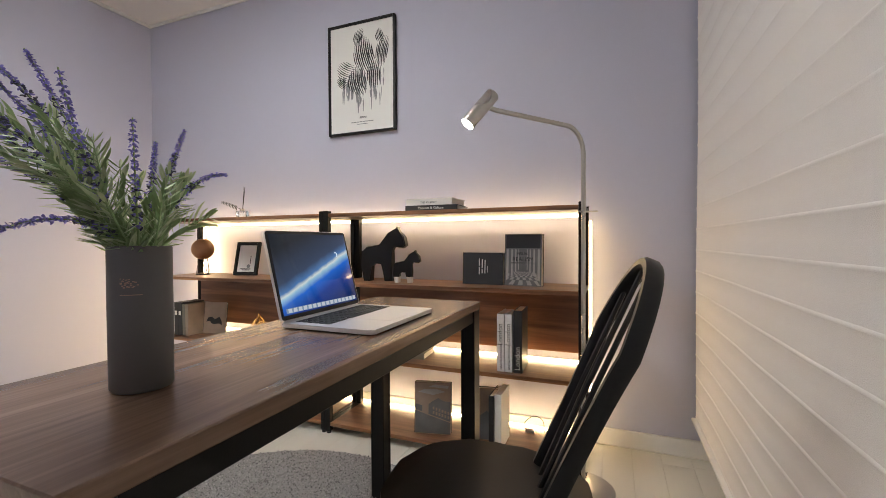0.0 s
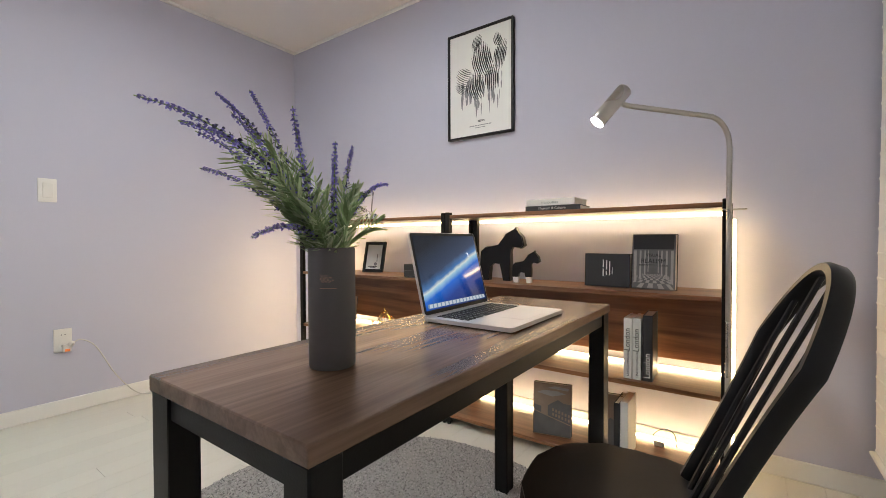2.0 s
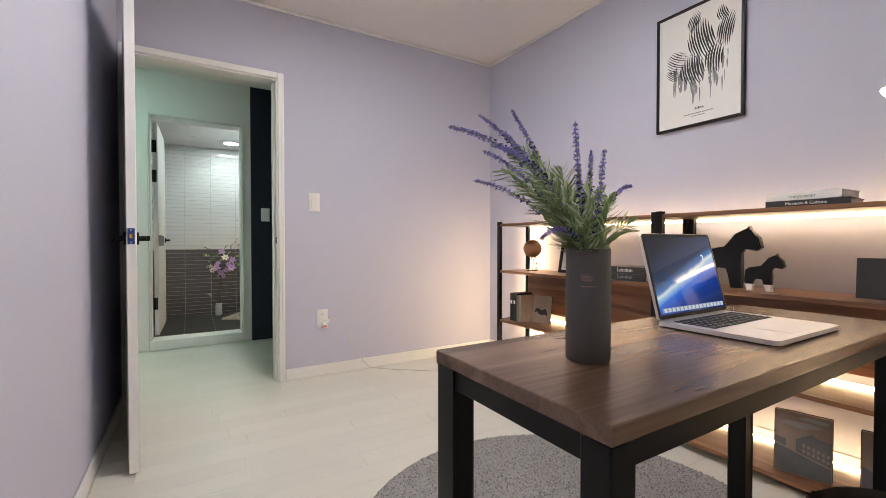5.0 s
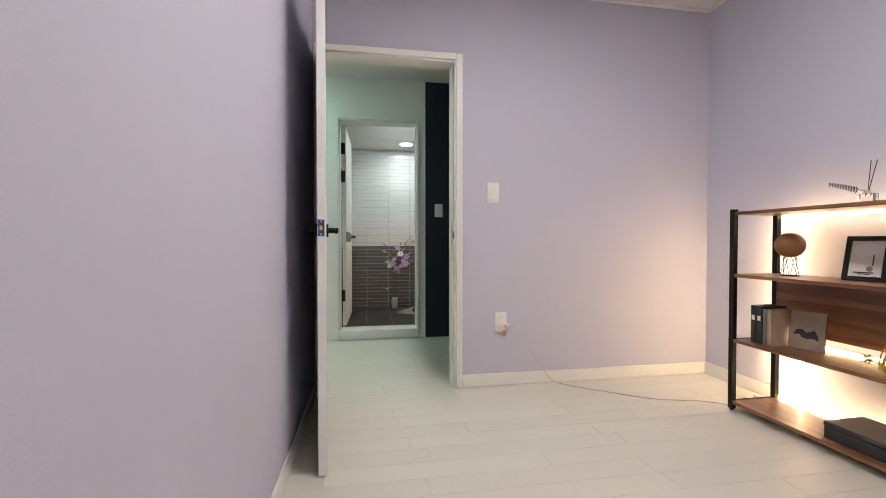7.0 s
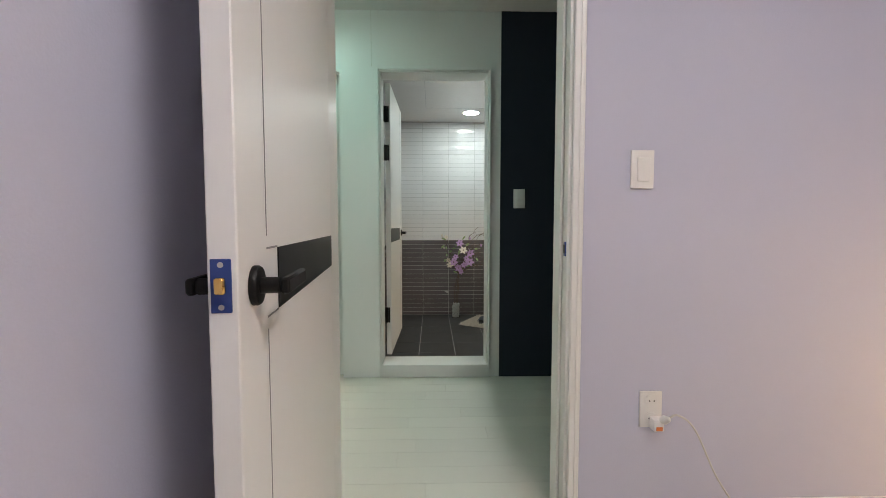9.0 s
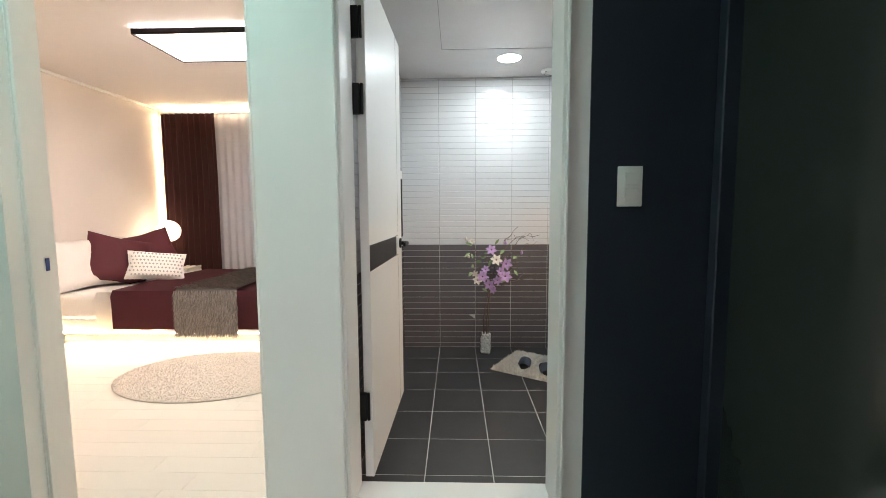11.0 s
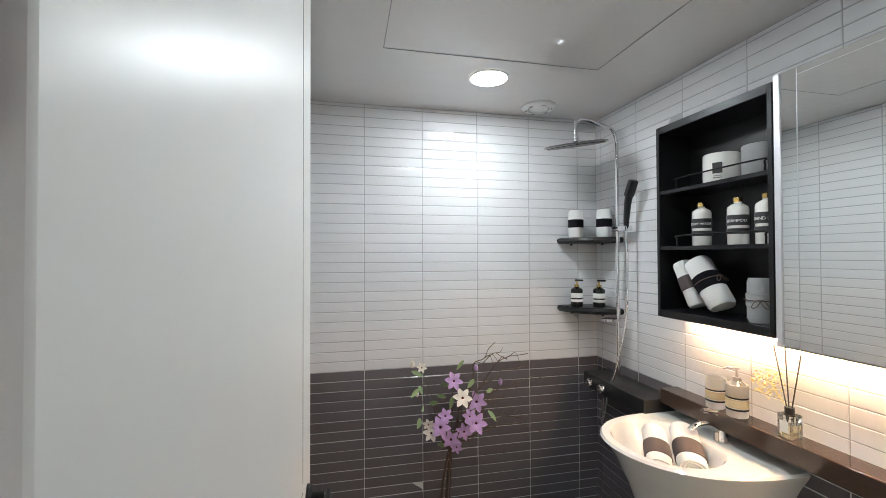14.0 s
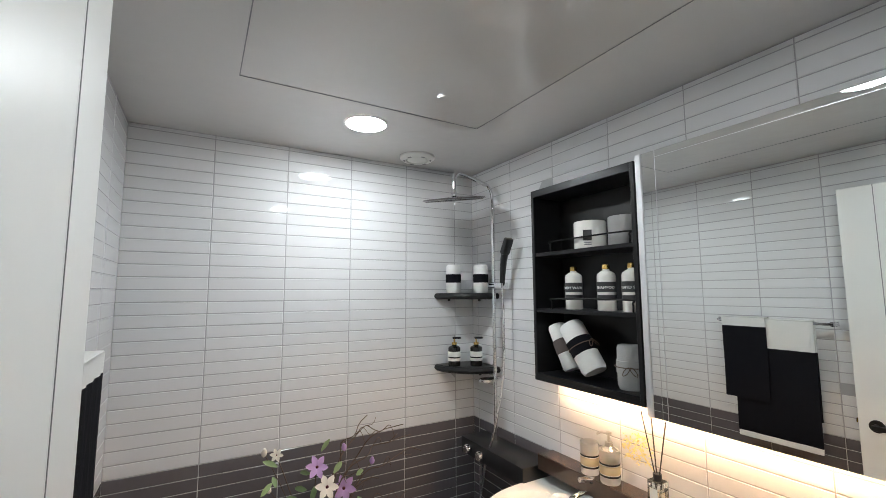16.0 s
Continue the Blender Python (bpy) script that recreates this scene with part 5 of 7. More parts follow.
part("print_bars", bars([(-0.07 + 0.019 * i, -0.055 + 0.019 * i, 0.066, 0.0705) for i in range(8)] + [(-0.03, 0.04, 0.054, 0.057)]), M["grey_ink"], pic, at=pose(0, -0.0126, 0))

# ---- floor lamp ----
lamp = thing("floor_lamp", pose(-0.432, -3.045, 0), "brushed nickel floor lamp with an adjustable spot head", "floor lamp")
part("base", lathe([(0, 0), (0.115, 0), (0.115, 0.012), (0.108, 0.018), (0, 0.02)], 40), M["steel"], lamp)
HEADX, HEADY = -0.225, 0.275     # end of the arm, from the pole
arc = [(0, 0, 0.02), (0, 0, 0.5), (0, 0, 1.0), (0, 0, 1.27)]
for a in range(1, 9):
    t_ = a / 8 * math.pi / 2
    arc.append((HEADX * 0.22 * (1 - math.cos(t_)), HEADY * 0.22 * (1 - math.cos(t_)), 1.27 + 0.105 * math.sin(t_)))
arc.append((HEADX, HEADY, 1.405))
part("pole", tube(arc, 0.0085, 12), M["steel"], lamp)
hd0, hd1 = Vector((HEADX - 0.012, HEADY + 0.008, 1.458)), Vector((HEADX - 0.080, HEADY + 0.093, 1.331))
ax = (hd1 - hd0).normalized()
turn = ax.to_track_quat("Z", "Y").to_matrix().to_4x4()
hm_ = Matrix.Translation(hd0) @ turn
head = part("head", lathe([(0, 0), (0.0225, 0), (0.025, 0.004), (0.025, 0.143), (0.0235, 0.146), (0.0225, 0.139), (0.021, 0.08), (0, 0.075)], 32), M["steel"], lamp, at=hm_)
part("bulb", lathe([(0, 0.131), (0.022, 0.131), (0.022, 0.137), (0, 0.141)], 24), M["bulb"], head, "bright white lamp face")
part("swivel", tube([(HEADX, HEADY, 1.405), tuple(hd0 + ax * 0.055)], 0.0085, 10), M["steel"], lamp)
part("cross_pin", tube([(0, 0.02, 1.06), (0.03, -0.05, 1.06)], 0.003, 6), M["steel"], lamp)

# ---- chair ----
ch = thing("windsor_chair", pose(-1.285, -2.91, 0, 0, 0, 8.5), "black wooden bow-back spindle chair at the desk", "chair")
seat = [(0.2 * math.cos(a) * (1.0 if math.sin(a) > 0 else 0.92) * (1 + 0.10 * math.sin(2 * a) ** 2), 0.205 * math.sin(a) * (1 + 0.10 * math.sin(2 * a) ** 2)) for a in (i / 40 * 2 * math.pi for i in range(40))]
part("seat", slab(seat, 0.425, 0.455, 0.008), M["black_wood"], ch)
for sx in (-1, 1):
    for sy in (-1, 1):
        part("leg", tube([(sx * 0.12, sy * 0.12, 0.43), (sx * 0.15, sy * 0.15, 0.22), (sx * 0.18, sy * 0.175 - 0.01, 0.012)], 0.017, 10, end=0.012), M["black_wood"], ch)
part("stretcher", tube([(-0.15, -0.15, 0.22), (-0.15, 0.15, 0.22)], 0.010, 8), M["black_wood"], ch)
part("stretcher", tube([(0.15, -0.15, 0.22), (0.15, 0.15, 0.22)], 0.010, 8), M["black_wood"], ch)
part("stretcher", tube([(-0.15, 0, 0.22), (0.15, 0, 0.22)], 0.010, 8), M["black_wood"], ch)


def back_y(z):
    return -0.105 - (z - 0.455) * 0.44


def bow_at(t_):
    """t_ from 0 to 1 along the bow, from one foot over the top to the other."""
    a = math.pi * t_
    w_ = 0.178 * (math.cos(a) if abs(math.cos(a)) < 0.8 else math.copysign(0.8 + (abs(math.cos(a)) - 0.8) * -0.9, math.cos(a)))
    z = 0.455 + 0.450 * math.sin(a) ** 0.72
    return Vector((w_, back_y(z), z))


bow = bmesh.new()
rows = []
line = [bow_at(i / 44) for i in range(45)]
for i, p_ in enumerate(line):
    d = (line[min(i + 1, 44)] - line[max(i - 1, 0)]).normalized()
    nrm = Vector((0, 0.92, 0.39))
    side = d.cross(nrm).normalized()
    nrm = side.cross(d).normalized()
    ww, tt_ = 0.0105, 0.0155
    rows.append([bow.verts.new(p_ + side * ww * cx + nrm * tt_ * cy) for cx, cy in ((-1, -0.6), (-0.6, -1), (0.6, -1), (1, -0.6), (1, 0.6), (0.6, 1), (-0.6, 1), (-1, 0.6))])
for a, b in zip(rows, rows[1:]):
    for k in range(8):
        bow.faces.new((a[k], a[(k + 1) % 8], b[(k + 1) % 8], b[k]))
bow.faces.new(rows[0])
bow.faces.new(rows[-1][::-1])
part("bow", bow, M["black_wood"], ch, "bent black back bow")
for i, u in enumerate((-0.095, -0.032, 0.032, 0.095)):
    zt = 0.455 + 0.450 * math.sin(math.acos(u / 0.178)) ** 0.72 - 0.008
    part("spindle", tube([(u * 0.75, back_y(0.455), 0.45), (u * 0.95, back_y(0.65), 0.65), (u, back_y(zt), zt)], 0.0062, 8, end=0.005), M["black_wood"], ch)

# ---- blind over the window ----
blind = thing("roman_blind", pose(0, YB + 0.10, 0), "pale pleated fabric blind drawn down over the window", "blind")
bm = bmesh.new()
Zb, Zt, n = 0.19, 2.42, 25
prof = []
step = (Zt - Zb) / n
for i in range(n):
    z = Zb + i * step
    prof += [(0.0022, z), (0.0028, z + step * 0.03), (0.0023, z + step * 0.06), (0.0003, z + step * 0.085), (0.0, z + step * 0.5), (0.0003, z + step * 0.96)]
prof.append((0.012, Zt))
xs_ = [-2.62 + 2.59 * i / 30 for i in range(31)]
grid = [[bm.verts.new((x, y + 0.0014 * math.sin(x * 7 + z * 3) + 0.0008 * math.sin(x * 17 - z * 5), z)) for x in xs_] for y, z in prof]
back = [[bm.verts.new((x, y - 0.003 + 0.0014 * math.sin(x * 7 + z * 3) + 0.0008 * math.sin(x * 17 - z * 5), z)) for x in xs_] for y, z in prof]
for g in (grid, back):
    for a, b in zip(g, g[1:]):
        for i in range(30):
            bm.faces.new((a[i], a[i + 1], b[i + 1], b[i]))
for g1, g2 in ((grid[0], back[0]), (grid[-1], back[-1])):
    for i in range(30):
        bm.faces.new((g1[i], g1[i + 1], g2[i + 1], g2[i]))
part("fabric", bm, M["blind"], blind)
part("head_rail", boxed(-2.62, -0.03, -0.03, 0.02, Zt + 0.001, Zt + 0.05, 0.004), M["white_plastic"], blind)
part("hem_bar", boxed(-2.62, -0.03, -0.004, 0.018, Zb - 0.014, Zb - 0.001, 0.004), M["white_plastic"], blind)


# ---- switches and sockets ----
def wall_plate(name, m, w, h, label, rockers):
    """A plate in the xz plane that faces -y."""
    t = thing(name, m, label, "switch" if rockers else "socket")
    part("plate", boxed(-w / 2, w / 2, -0.008, 0, -h / 2, h / 2, 0.002, 2), M["white_plastic"], t)
    for x0, x1, z0, z1 in rockers:
        part("rocker", boxed(x0, x1, -0.0125, -0.0082, z0, z1, 0.0015), M["white_plastic"], t)
    return t


wall_plate("light_switch", pose(-1.563, -0.0006, 1.240), 0.078, 0.128, "white single light switch on lavender wall", ((-0.020, 0.024, -0.04, 0.04),))
s2 = wall_plate("light_switch", pose(-1.684, WALL_Y - 0.0066, 1.228), 0.078, 0.128, "white double light switch on the navy panel", ((-0.018, 0.026, 0.006, 0.044), (-0.018, 0.026, -0.044, -0.006)))
so = wall_plate("wall_socket", pose(-1.511, -0.0006, 0.410), 0.078, 0.128, "white double wall socket with a plug", ())
for z in (0.032, -0.030):
    part("outlet", lathe([(0, -0.003), (0.0185, -0.003), (0.021, 0.0), (0.021, 0.002), (0, 0.002)], 20), M["white_plastic"], so, at=pose(0, -0.009, z, 90))
    # pin holes are uncut: black discs colour in their shaded depth
    for x in (-0.008, 0.008):
        part("hole", lathe([(0, 0), (0.0026, 0), (0.0026, 0.001), (0, 0.001)], 8), M["ink"], so, at=pose(x, -0.0125, z, 90))
plug = thing("power_plug", pose(-1.500, -0.0135, 0.378), "white power plug with an orange switch and a white cord", "plug")
part("body", boxed(-0.020, 0.018, -0.034, 0.0, -0.03, 0.012, 0.005, 2), M["white_plastic"], plug)
M["orange"] = plain("orange_rocker", (0.75, 0.20, 0.04), 0.35)
part("rocker", boxed(-0.012, 0.010, -0.037, -0.0342, -0.026, -0.012, 0.001), M["orange"], plug, "orange rocker")
part("head", moved(lathe([(0, 0), (0.013, 0), (0.015, 0.01), (0.009, 0.03), (0.005, 0.034), (0, 0.034)], 16), pose(0.012, -0.03, 0.01, 60, 20)), M["white_plastic"], plug)
cord = spline([(0.022, -0.045, 0.022), (0.06, -0.04, 0.03), (0.13, -0.025, -0.03), (0.22, -0.02, -0.21), (0.32, -0.03, -0.345), (0.40, -0.06, -0.3735), (0.56, -0.20, -0.3738), (0.80, -0.38, -0.3738), (1.05, -0.46, -0.3738), (1.19, -0.56, -0.3738), (1.27, -0.66, -0.373)], 8)
M["cord"] = plain("white_cord", (0.60, 0.59, 0.57), 0.45, grain=200, vary=0.05)
part("cord", tube(cord, 0.0034, 7), M["cord"], plug, "thin white cord")
ad = thing("light_adapter", pose(-0.13, -2.79, Z0), "small white strip light adapter with a looped black cord", "adapter")
part("body", boxed(-0.012, 0.012, -0.02, 0.02, 0, 0.014, 0.002), M["white_plastic"], ad)
part("cord", tube(spline([(-0.01, 0.015, 0.008), (-0.02, 0.02, 0.05), (-0.02, -0.02, 0.085), (-0.015, -0.06, 0.07), (-0.01, -0.07, 0.012)], 6), 0.0018, 6), M["black_plastic"], ad, "black looped cord")
ts = thing("power_strip", pose(-0.17, -0.56, 0.001), "small white power strip on the floor behind the shelf", "power strip")
part("body", boxed(-0.03, 0.03, -0.06, 0.06, 0, 0.028, 0.004), M["white_plastic"], ts)
part("plug", boxed(-0.018, 0.018, -0.03, 0.005, 0.0282, 0.055, 0.004), M["white_plastic"], ts)


# ---- doors ----
def door_leaf(name, m, width, height, side, label, hz=0.88, lock=True):
    """A leaf with its hinge at the origin, along x; its shown face looks to -y (side 1) or +y (side -1)."""
    d = thing(name, m, label, "door")
    t, s = 0.035, side

    def y(a):
        return a * s

    def pl(x0, x1, a, b, z0, z1, bev=0.0):
        return boxed(x0, x1, min(y(a), y(b)), max(y(a), y(b)), z0, z1, bev)

    part("leaf", pl(0, width, 0, t, 0, height, 0.002), M["white"], d)
    zb, zt = hz - 0.055, hz + 0.045
    part("inlay", pl(0.002, width - 0.19, -0.0022, -0.0004, zb, zt), M["black_wood"], d, "dark wood inlay")
    # thin grey strips, slightly raised, paint the shade of grooves in the leaf
    for x0, x1, z0, z1 in ((width - 0.128, width - 0.125, zt + 0.02, height - 0.001), (width - 0.128, width - 0.125, 0.001, zb - 0.02), (width - 0.19, width - 0.1255, zt + 0.0, zt + 0.003), (width - 0.19, width - 0.1255, zb - 0.003, zb)):
        part("groove", pl(x0, x1, -0.0008, -0.0003, z0, z1), M["grey_ink"], d)
    for face in ((-1, 0.0), (1, t)):
        o, base = face
        sgn = o * s
        r0 = Matrix.Translation((width - 0.062, y(base), hz)) @ Matrix.Rotation(radians(-90 * sgn), 4, "X")
        h = part("handle", lathe([(0, 0), (0.027, 0), (0.027, 0.006), (0.025, 0.009), (0.011, 0.0095), (0.011, 0.034), (0, 0.034)], 28), M["black_metal"], d, "black lever handle", at=r0)
        out = -0.036 if (face[0] == -1) else t + 0.036
        part("lever", boxed(width - 0.175, width - 0.052, min(y(out), y(out + (0.012 if out > 0 else -0.012))), max(y(out), y(out + (0.012 if out > 0 else -0.012))), hz - 0.011, hz + 0.011, 0.003), M["black_metal"], d)
    if lock:
        part("lock_plate", boxed(width + 0.0002, width + 0.0022, min(y(0.007), y(0.031)), max(y(0.007), y(0.031)), hz - 0.024, hz + 0.041, 0.0008), M["blue_film"], d, "blue filmed lock plate")
        part("latch_bolt", boxed(width + 0.0024, width + 0.010, min(y(0.013), y(0.025)), max(y(0.013), y(0.025)), hz - 0.001, hz + 0.019, 0.002), M["gold"], d, "brass latch bolt")
        for dz in (-0.017, 0.034):
            part("screw", lathe([(0, 0), (0.0035, 0), (0.0035, 0.0006), (0, 0.0006)], 10), M["steel"], d, at=Matrix.Translation((width + 0.0024, y(0.019), hz + dz)) @ Matrix.Rotation(radians(90), 4, "Y"))
    return d


door_leaf("door_study", pose(-2.612, -0.008, 0.008, 0, 0, -83.3), 0.915, 2.03, -1, "white study door with a dark inlay, standing open", 0.965)
bd = door_leaf("door_bathroom", pose(-2.571, 1.630, 0.10, 0, 0, 88.65), 0.80, 1.955, 1, "white bathroom door with a dark inlay, standing open")
for z in (0.24, 1.41, 1.68):
    part("hinge", boxed(-0.021, -0.0005, 0.020, 0.058, z, z + 0.11, 0.003), M["black_metal"], bd, "black hinge")
    part("hinge_knuckle", tube([(-0.010, 0.014, z), (-0.010, 0.014, z + 0.11)], 0.0055, 10), M["black_metal"], bd, "black hinge knuckle")
sp = thing("strike_plate", pose(SX1 + 0.0165, 1.668, 0.955), "small blue filmed strike plate on the bathroom jamb", "strike plate")
part("plate", boxed(-0.003, 0, -0.008, 0.008, -0.024, 0.024, 0.001), M["blue_film"], sp)
sp = thing("strike_plate", pose(EX0 + 0.0145, 1.56, 0.965), "small blue filmed strike plate on the bedroom jamb", "strike plate")
part("plate", boxed(0, 0.003, -0.008, 0.008, -0.024, 0.024, 0.001), M["blue_film"], sp)


# ---- bathroom: wall cabinet and mirror ----
CF, CW = -1.172, BX1 - 0.003          # front and back of the cabinet
cab = thing("wall_cabinet", pose(0, 0, 0), "black open wall cabinet with three shelves", "cabinet")
Y0, Y1, ZA, ZB = 2.528, 3.037, 1.208, 2.014
part("side", boxed(CF, CW, Y1 - 0.016, Y1, ZA, ZB, 0.001), M["black_wood"], cab)
part("side", boxed(CF, CW, Y0, Y0 + 0.016, ZA, ZB, 0.001), M["black_wood"], cab)
part("top", boxed(CF, CW, Y0 + 0.0162, Y1 - 0.0162, ZB - 0.03, ZB, 0.001), M["black_wood"], cab)
part("bottom", boxed(CF, CW, Y0 + 0.0162, Y1 - 0.0162, ZA, ZA + 0.03, 0.001), M["black_wood"], cab)
part("back", boxed(CW - 0.008, CW, Y0 + 0.0162, Y1 - 0.0162, ZA + 0.0302, ZB - 0.0302), M["black_wood"], cab)
SHZ = (1.505, 1.740)
for z in SHZ:
    part("shelf", boxed(CF + 0.004, CW - 0.0082, Y0 + 0.0162, Y1 - 0.0162, z - 0.015, z, 0.001), M["black_wood"], cab)
    r = 0.018
    part("guard_rail", tube(spline([(CF + 0.012, Y1 - 0.10, z), (CF + 0.012, Y1 - 0.102, z + 0.03), (CF + 0.012, Y1 - 0.12, z + 0.042), (CF + 0.012, Y0 + 0.06, z + 0.042), (CF + 0.012, Y0 + 0.035, z + 0.03), (CF + 0.012, Y0 + 0.034, z)], 5), 0.0032, 8), M["black_metal"], cab, "black wire guard rail")
mc = thing("mirror_cabinet", pose(0, 0, 0), "wide mirror fronted wall cabinet with an aluminium edge", "mirror cabinet")
part("carcass", boxed(CF + 0.012, CW, 1.72, Y0 - 0.001, ZA - 0.01, ZB + 0.006, 0.001), M["black_wood"], mc)
MX = CF - 0.006
part("mirror_door", boxed(MX, MX + 0.006, 1.70, 2.494, ZA - 0.022, ZB + 0.012, 0.0015), M["mirror"], mc, "silvered mirror door")
part("edge_profile", boxed(MX - 0.004, MX + 0.016, 2.4945, 2.516, ZA - 0.022, ZB + 0.012, 0.002), M["alu"], mc, "aluminium edge profile")
for y0_, y1_, z0_, z1_ in ((2.446, 2.4475, ZA - 0.02, ZB + 0.01), (1.70, 2.446, ZB - 0.012, ZB - 0.0105)):
    part("bevel_line", boxed(MX - 0.0008, MX - 0.0003, y0_, y1_, z0_, z1_), M["alu"], mc)
ls = thing("under_cabinet_light", pose(0, 0, 0), "warm strip light glowing under the cabinets", "strip light")
part("strip", boxed(-1.045, -1.035, 1.74, 3.0, ZA - 0.016, ZA - 0.0105), M["bath_strip"], ls, "glowing warm strip")
part("channel", boxed(-1.05, -1.03, 1.73, 3.01, ZA - 0.0104, ZA - 0.0006), M["alu"], ls)


def bottle(m, r, h, body, label, text="", cap="gold", pump=False, band=True, ink=None):
    b = thing("bottle", m, label, "bottle")
    part("body", lathe([(0, 0), (r * 0.94, 0), (r, 0.004), (r, h * 0.74), (r * 0.93, h * 0.80), (r * 0.6, h * 0.85), (r * 0.36, h * 0.875), (r * 0.36, h * 0.90), (0, h * 0.90)], 28), body, b)
    part("cap", lathe([(0, h * 0.9005), (r * 0.42, h * 0.9005), (r * 0.42, h * 0.97), (r * 0.38, h), (0, h)], 20), M[cap], b)
    if pump:
        part("pump_stem", lathe([(0, h), (r * 0.13, h), (r * 0.13, h + 0.018), (0, h + 0.018)], 10), M[cap], b)
        part("pump_head", boxed(-r * 0.3, r * 1.1, -r * 0.28, r * 0.28, h + 0.0182, h + 0.029, 0.003), M[cap] if cap != "gold" else M["black_plastic"], b)
    if band:
        for z0_, z1_, mt in ((0.40, 0.62, ink or M["grey_cover"]), (0.22, 0.34, ink or M["grey_cover"])):
            part("label_band", lathe([(r + 0.0004, h * z0_), (r + 0.0009, h * z0_), (r + 0.0009, h * z1_), (r + 0.0004, h * z1_), (r + 0.0004, h * z0_)], 28), mt, b)
    if text:
        tx = words(text, r * 0.42, align="CENTER")
        for v in tx.verts:
            a = v.co.x / r
            rad = r + 0.0013 + v.co.z
            v.co = Vector((rad * math.sin(a), -rad * math.cos(a), h * 0.47 + v.co.y))
        part("lettering", tx, M["paper"], b)
    return b


TURN = -58    # fronts turned to the doorway
for y, tx in ((2.869, "BODY WASH"), (2.710, "SHAMPOO"), (2.602, "HAND SOAP")):
    bottle(pose(-1.105, y, SHZ[0] + 0.0006, 0, 0, TURN), 0.034, 0.170, M["porcelain"], "white bottle with black label bands and brass cap", tx)


def jar(m, r, h, material, label):
    j = thing("jar", m, label, "jar")
    part("body", lathe([(0, 0), (r * 0.96, 0), (r, 0.004), (r, h - 0.004), (r * 0.96, h), (r * 0.9, h - 0.003), (r * 0.88, h * 0.3), (0, h * 0.28)], 32), material, j)
    return j


j = jar(pose(-1.09, 2.790, SHZ[1] + 0.0006, 0, 0, TURN), 0.062, 0.108, M["porcelain"], "round white ceramic pot with a dark tag")
part("tag", boxed(-0.016, 0.016, -0.0645, -0.0625, 0.03, 0.07, 0.001), M["grey_cover"], j, "dark paper tag")
part("print_bars", bars(((-0.014, 0.014, 0.012, 0.016), (-0.014, 0.014, 0.020, 0.0225))), M["grey_ink"], j, at=pose(0.0, -0.0627, 0))
jar(pose(-1.08, 2.640, SHZ[1] + 0.0006), 0.058, 0.108, M["towel_grey"], "round grey felt pot")


def towel_roll(m, r, h, material, band_mat, label, string=False, lean_band=(0.36, 0.66)):
    """A rolled towel along z with a paper band."""
    t = thing("rolled_towel", m, label, "towel")
    rng_ = random.Random(int(h * 1e4) + int(r * 1e4))
    bm_ = bmesh.new()
    line_ = []
    for i in range(90):
        a = i / 90 * 2 * math.pi * 2.6
        line_.append((r * (0.18 + 0.80 * i / 90), a))
    prof_ = [(0, -0.0), (r * 0.88, 0.0), (r * 0.99, 0.012), (r * 1.0, h * 0.5), (r * 0.99, h - 0.012), (r * 0.88, h), (r * 0.70, h - 0.006), (r * 0.60, h), (r * 0.42, h - 0.007), (r * 0.3, h - 0.001), (0, h - 0.005)]
    lathe(prof_, 30, bm=bm_)
    for v in bm_.verts:
        k = 1 + 0.05 * math.sin(3 * math.atan2(v.co.y, v.co.x) + 1.3) + 0.03 * noise.noise(v.co * 40)
        v.co.x *= k
        v.co.y *= k * 0.86
    part("roll", bm_, material, t)
    b0, b1 = lean_band
    q = lathe([(r * 1.0, h * b0), (r * 1.06, h * b0 + 0.002), (r * 1.06, h * b1 - 0.002), (r * 1.0, h * b1)], 30)
    for v in q.verts:
        k = 1 + 0.05 * math.sin(3 * math.atan2(v.co.y, v.co.x) + 1.3)
        v.co.x *= k
        v.co.y *= k * 0.86
    part("band", q, band_mat, t, "dark band")
    if string:
        zs_ = h * (b0 + b1) / 2
        part("string", tube([(r * 1.12 * math.cos(a * 0.3142), r * 1.0 * math.sin(a * 0.3142), zs_) for a in range(20)], 0.0018, 5, closed=True), M["twig"], t)
        for s_ in (-1, 1):
            part("bow_loop", tube([(s_ * (0.012 - 0.012 * math.cos(a / 5 * math.pi)), -r * 1.04 - 0.002, zs_ + 0.010 * math.sin(a / 5 * math.pi) - 0.011 * (1 - math.cos(a / 5 * math.pi))) for a in range(11)], 0.0014, 5), M["twig"], t)
    return t


zb = ZA + 0.0306
towel_roll(pose(-1.105, 2.885, zb + 0.028, 0, 0, 0) @ pose(0, 0, 0, -27, 0, 0), 0.040, 0.19, M["towel_white"], M["towel_brown"], "rolled white towel with a grey band, leaning")
towel_roll(pose(-1.115, 2.765, zb + 0.038, 0, 0, 0) @ pose(0, 0, 0, -35, 0, 0), 0.052, 0.205, M["towel_white"], M["towel_dark"], "rolled white towel with a black band and string, leaning", True)
towel_roll(pose(-1.10, 2.625, zb + 0.0005, 0, 0, TURN), 0.048, 0.150, M["towel_grey"], M["towel_grey"], "upright grey rolled towel tied with string", True)

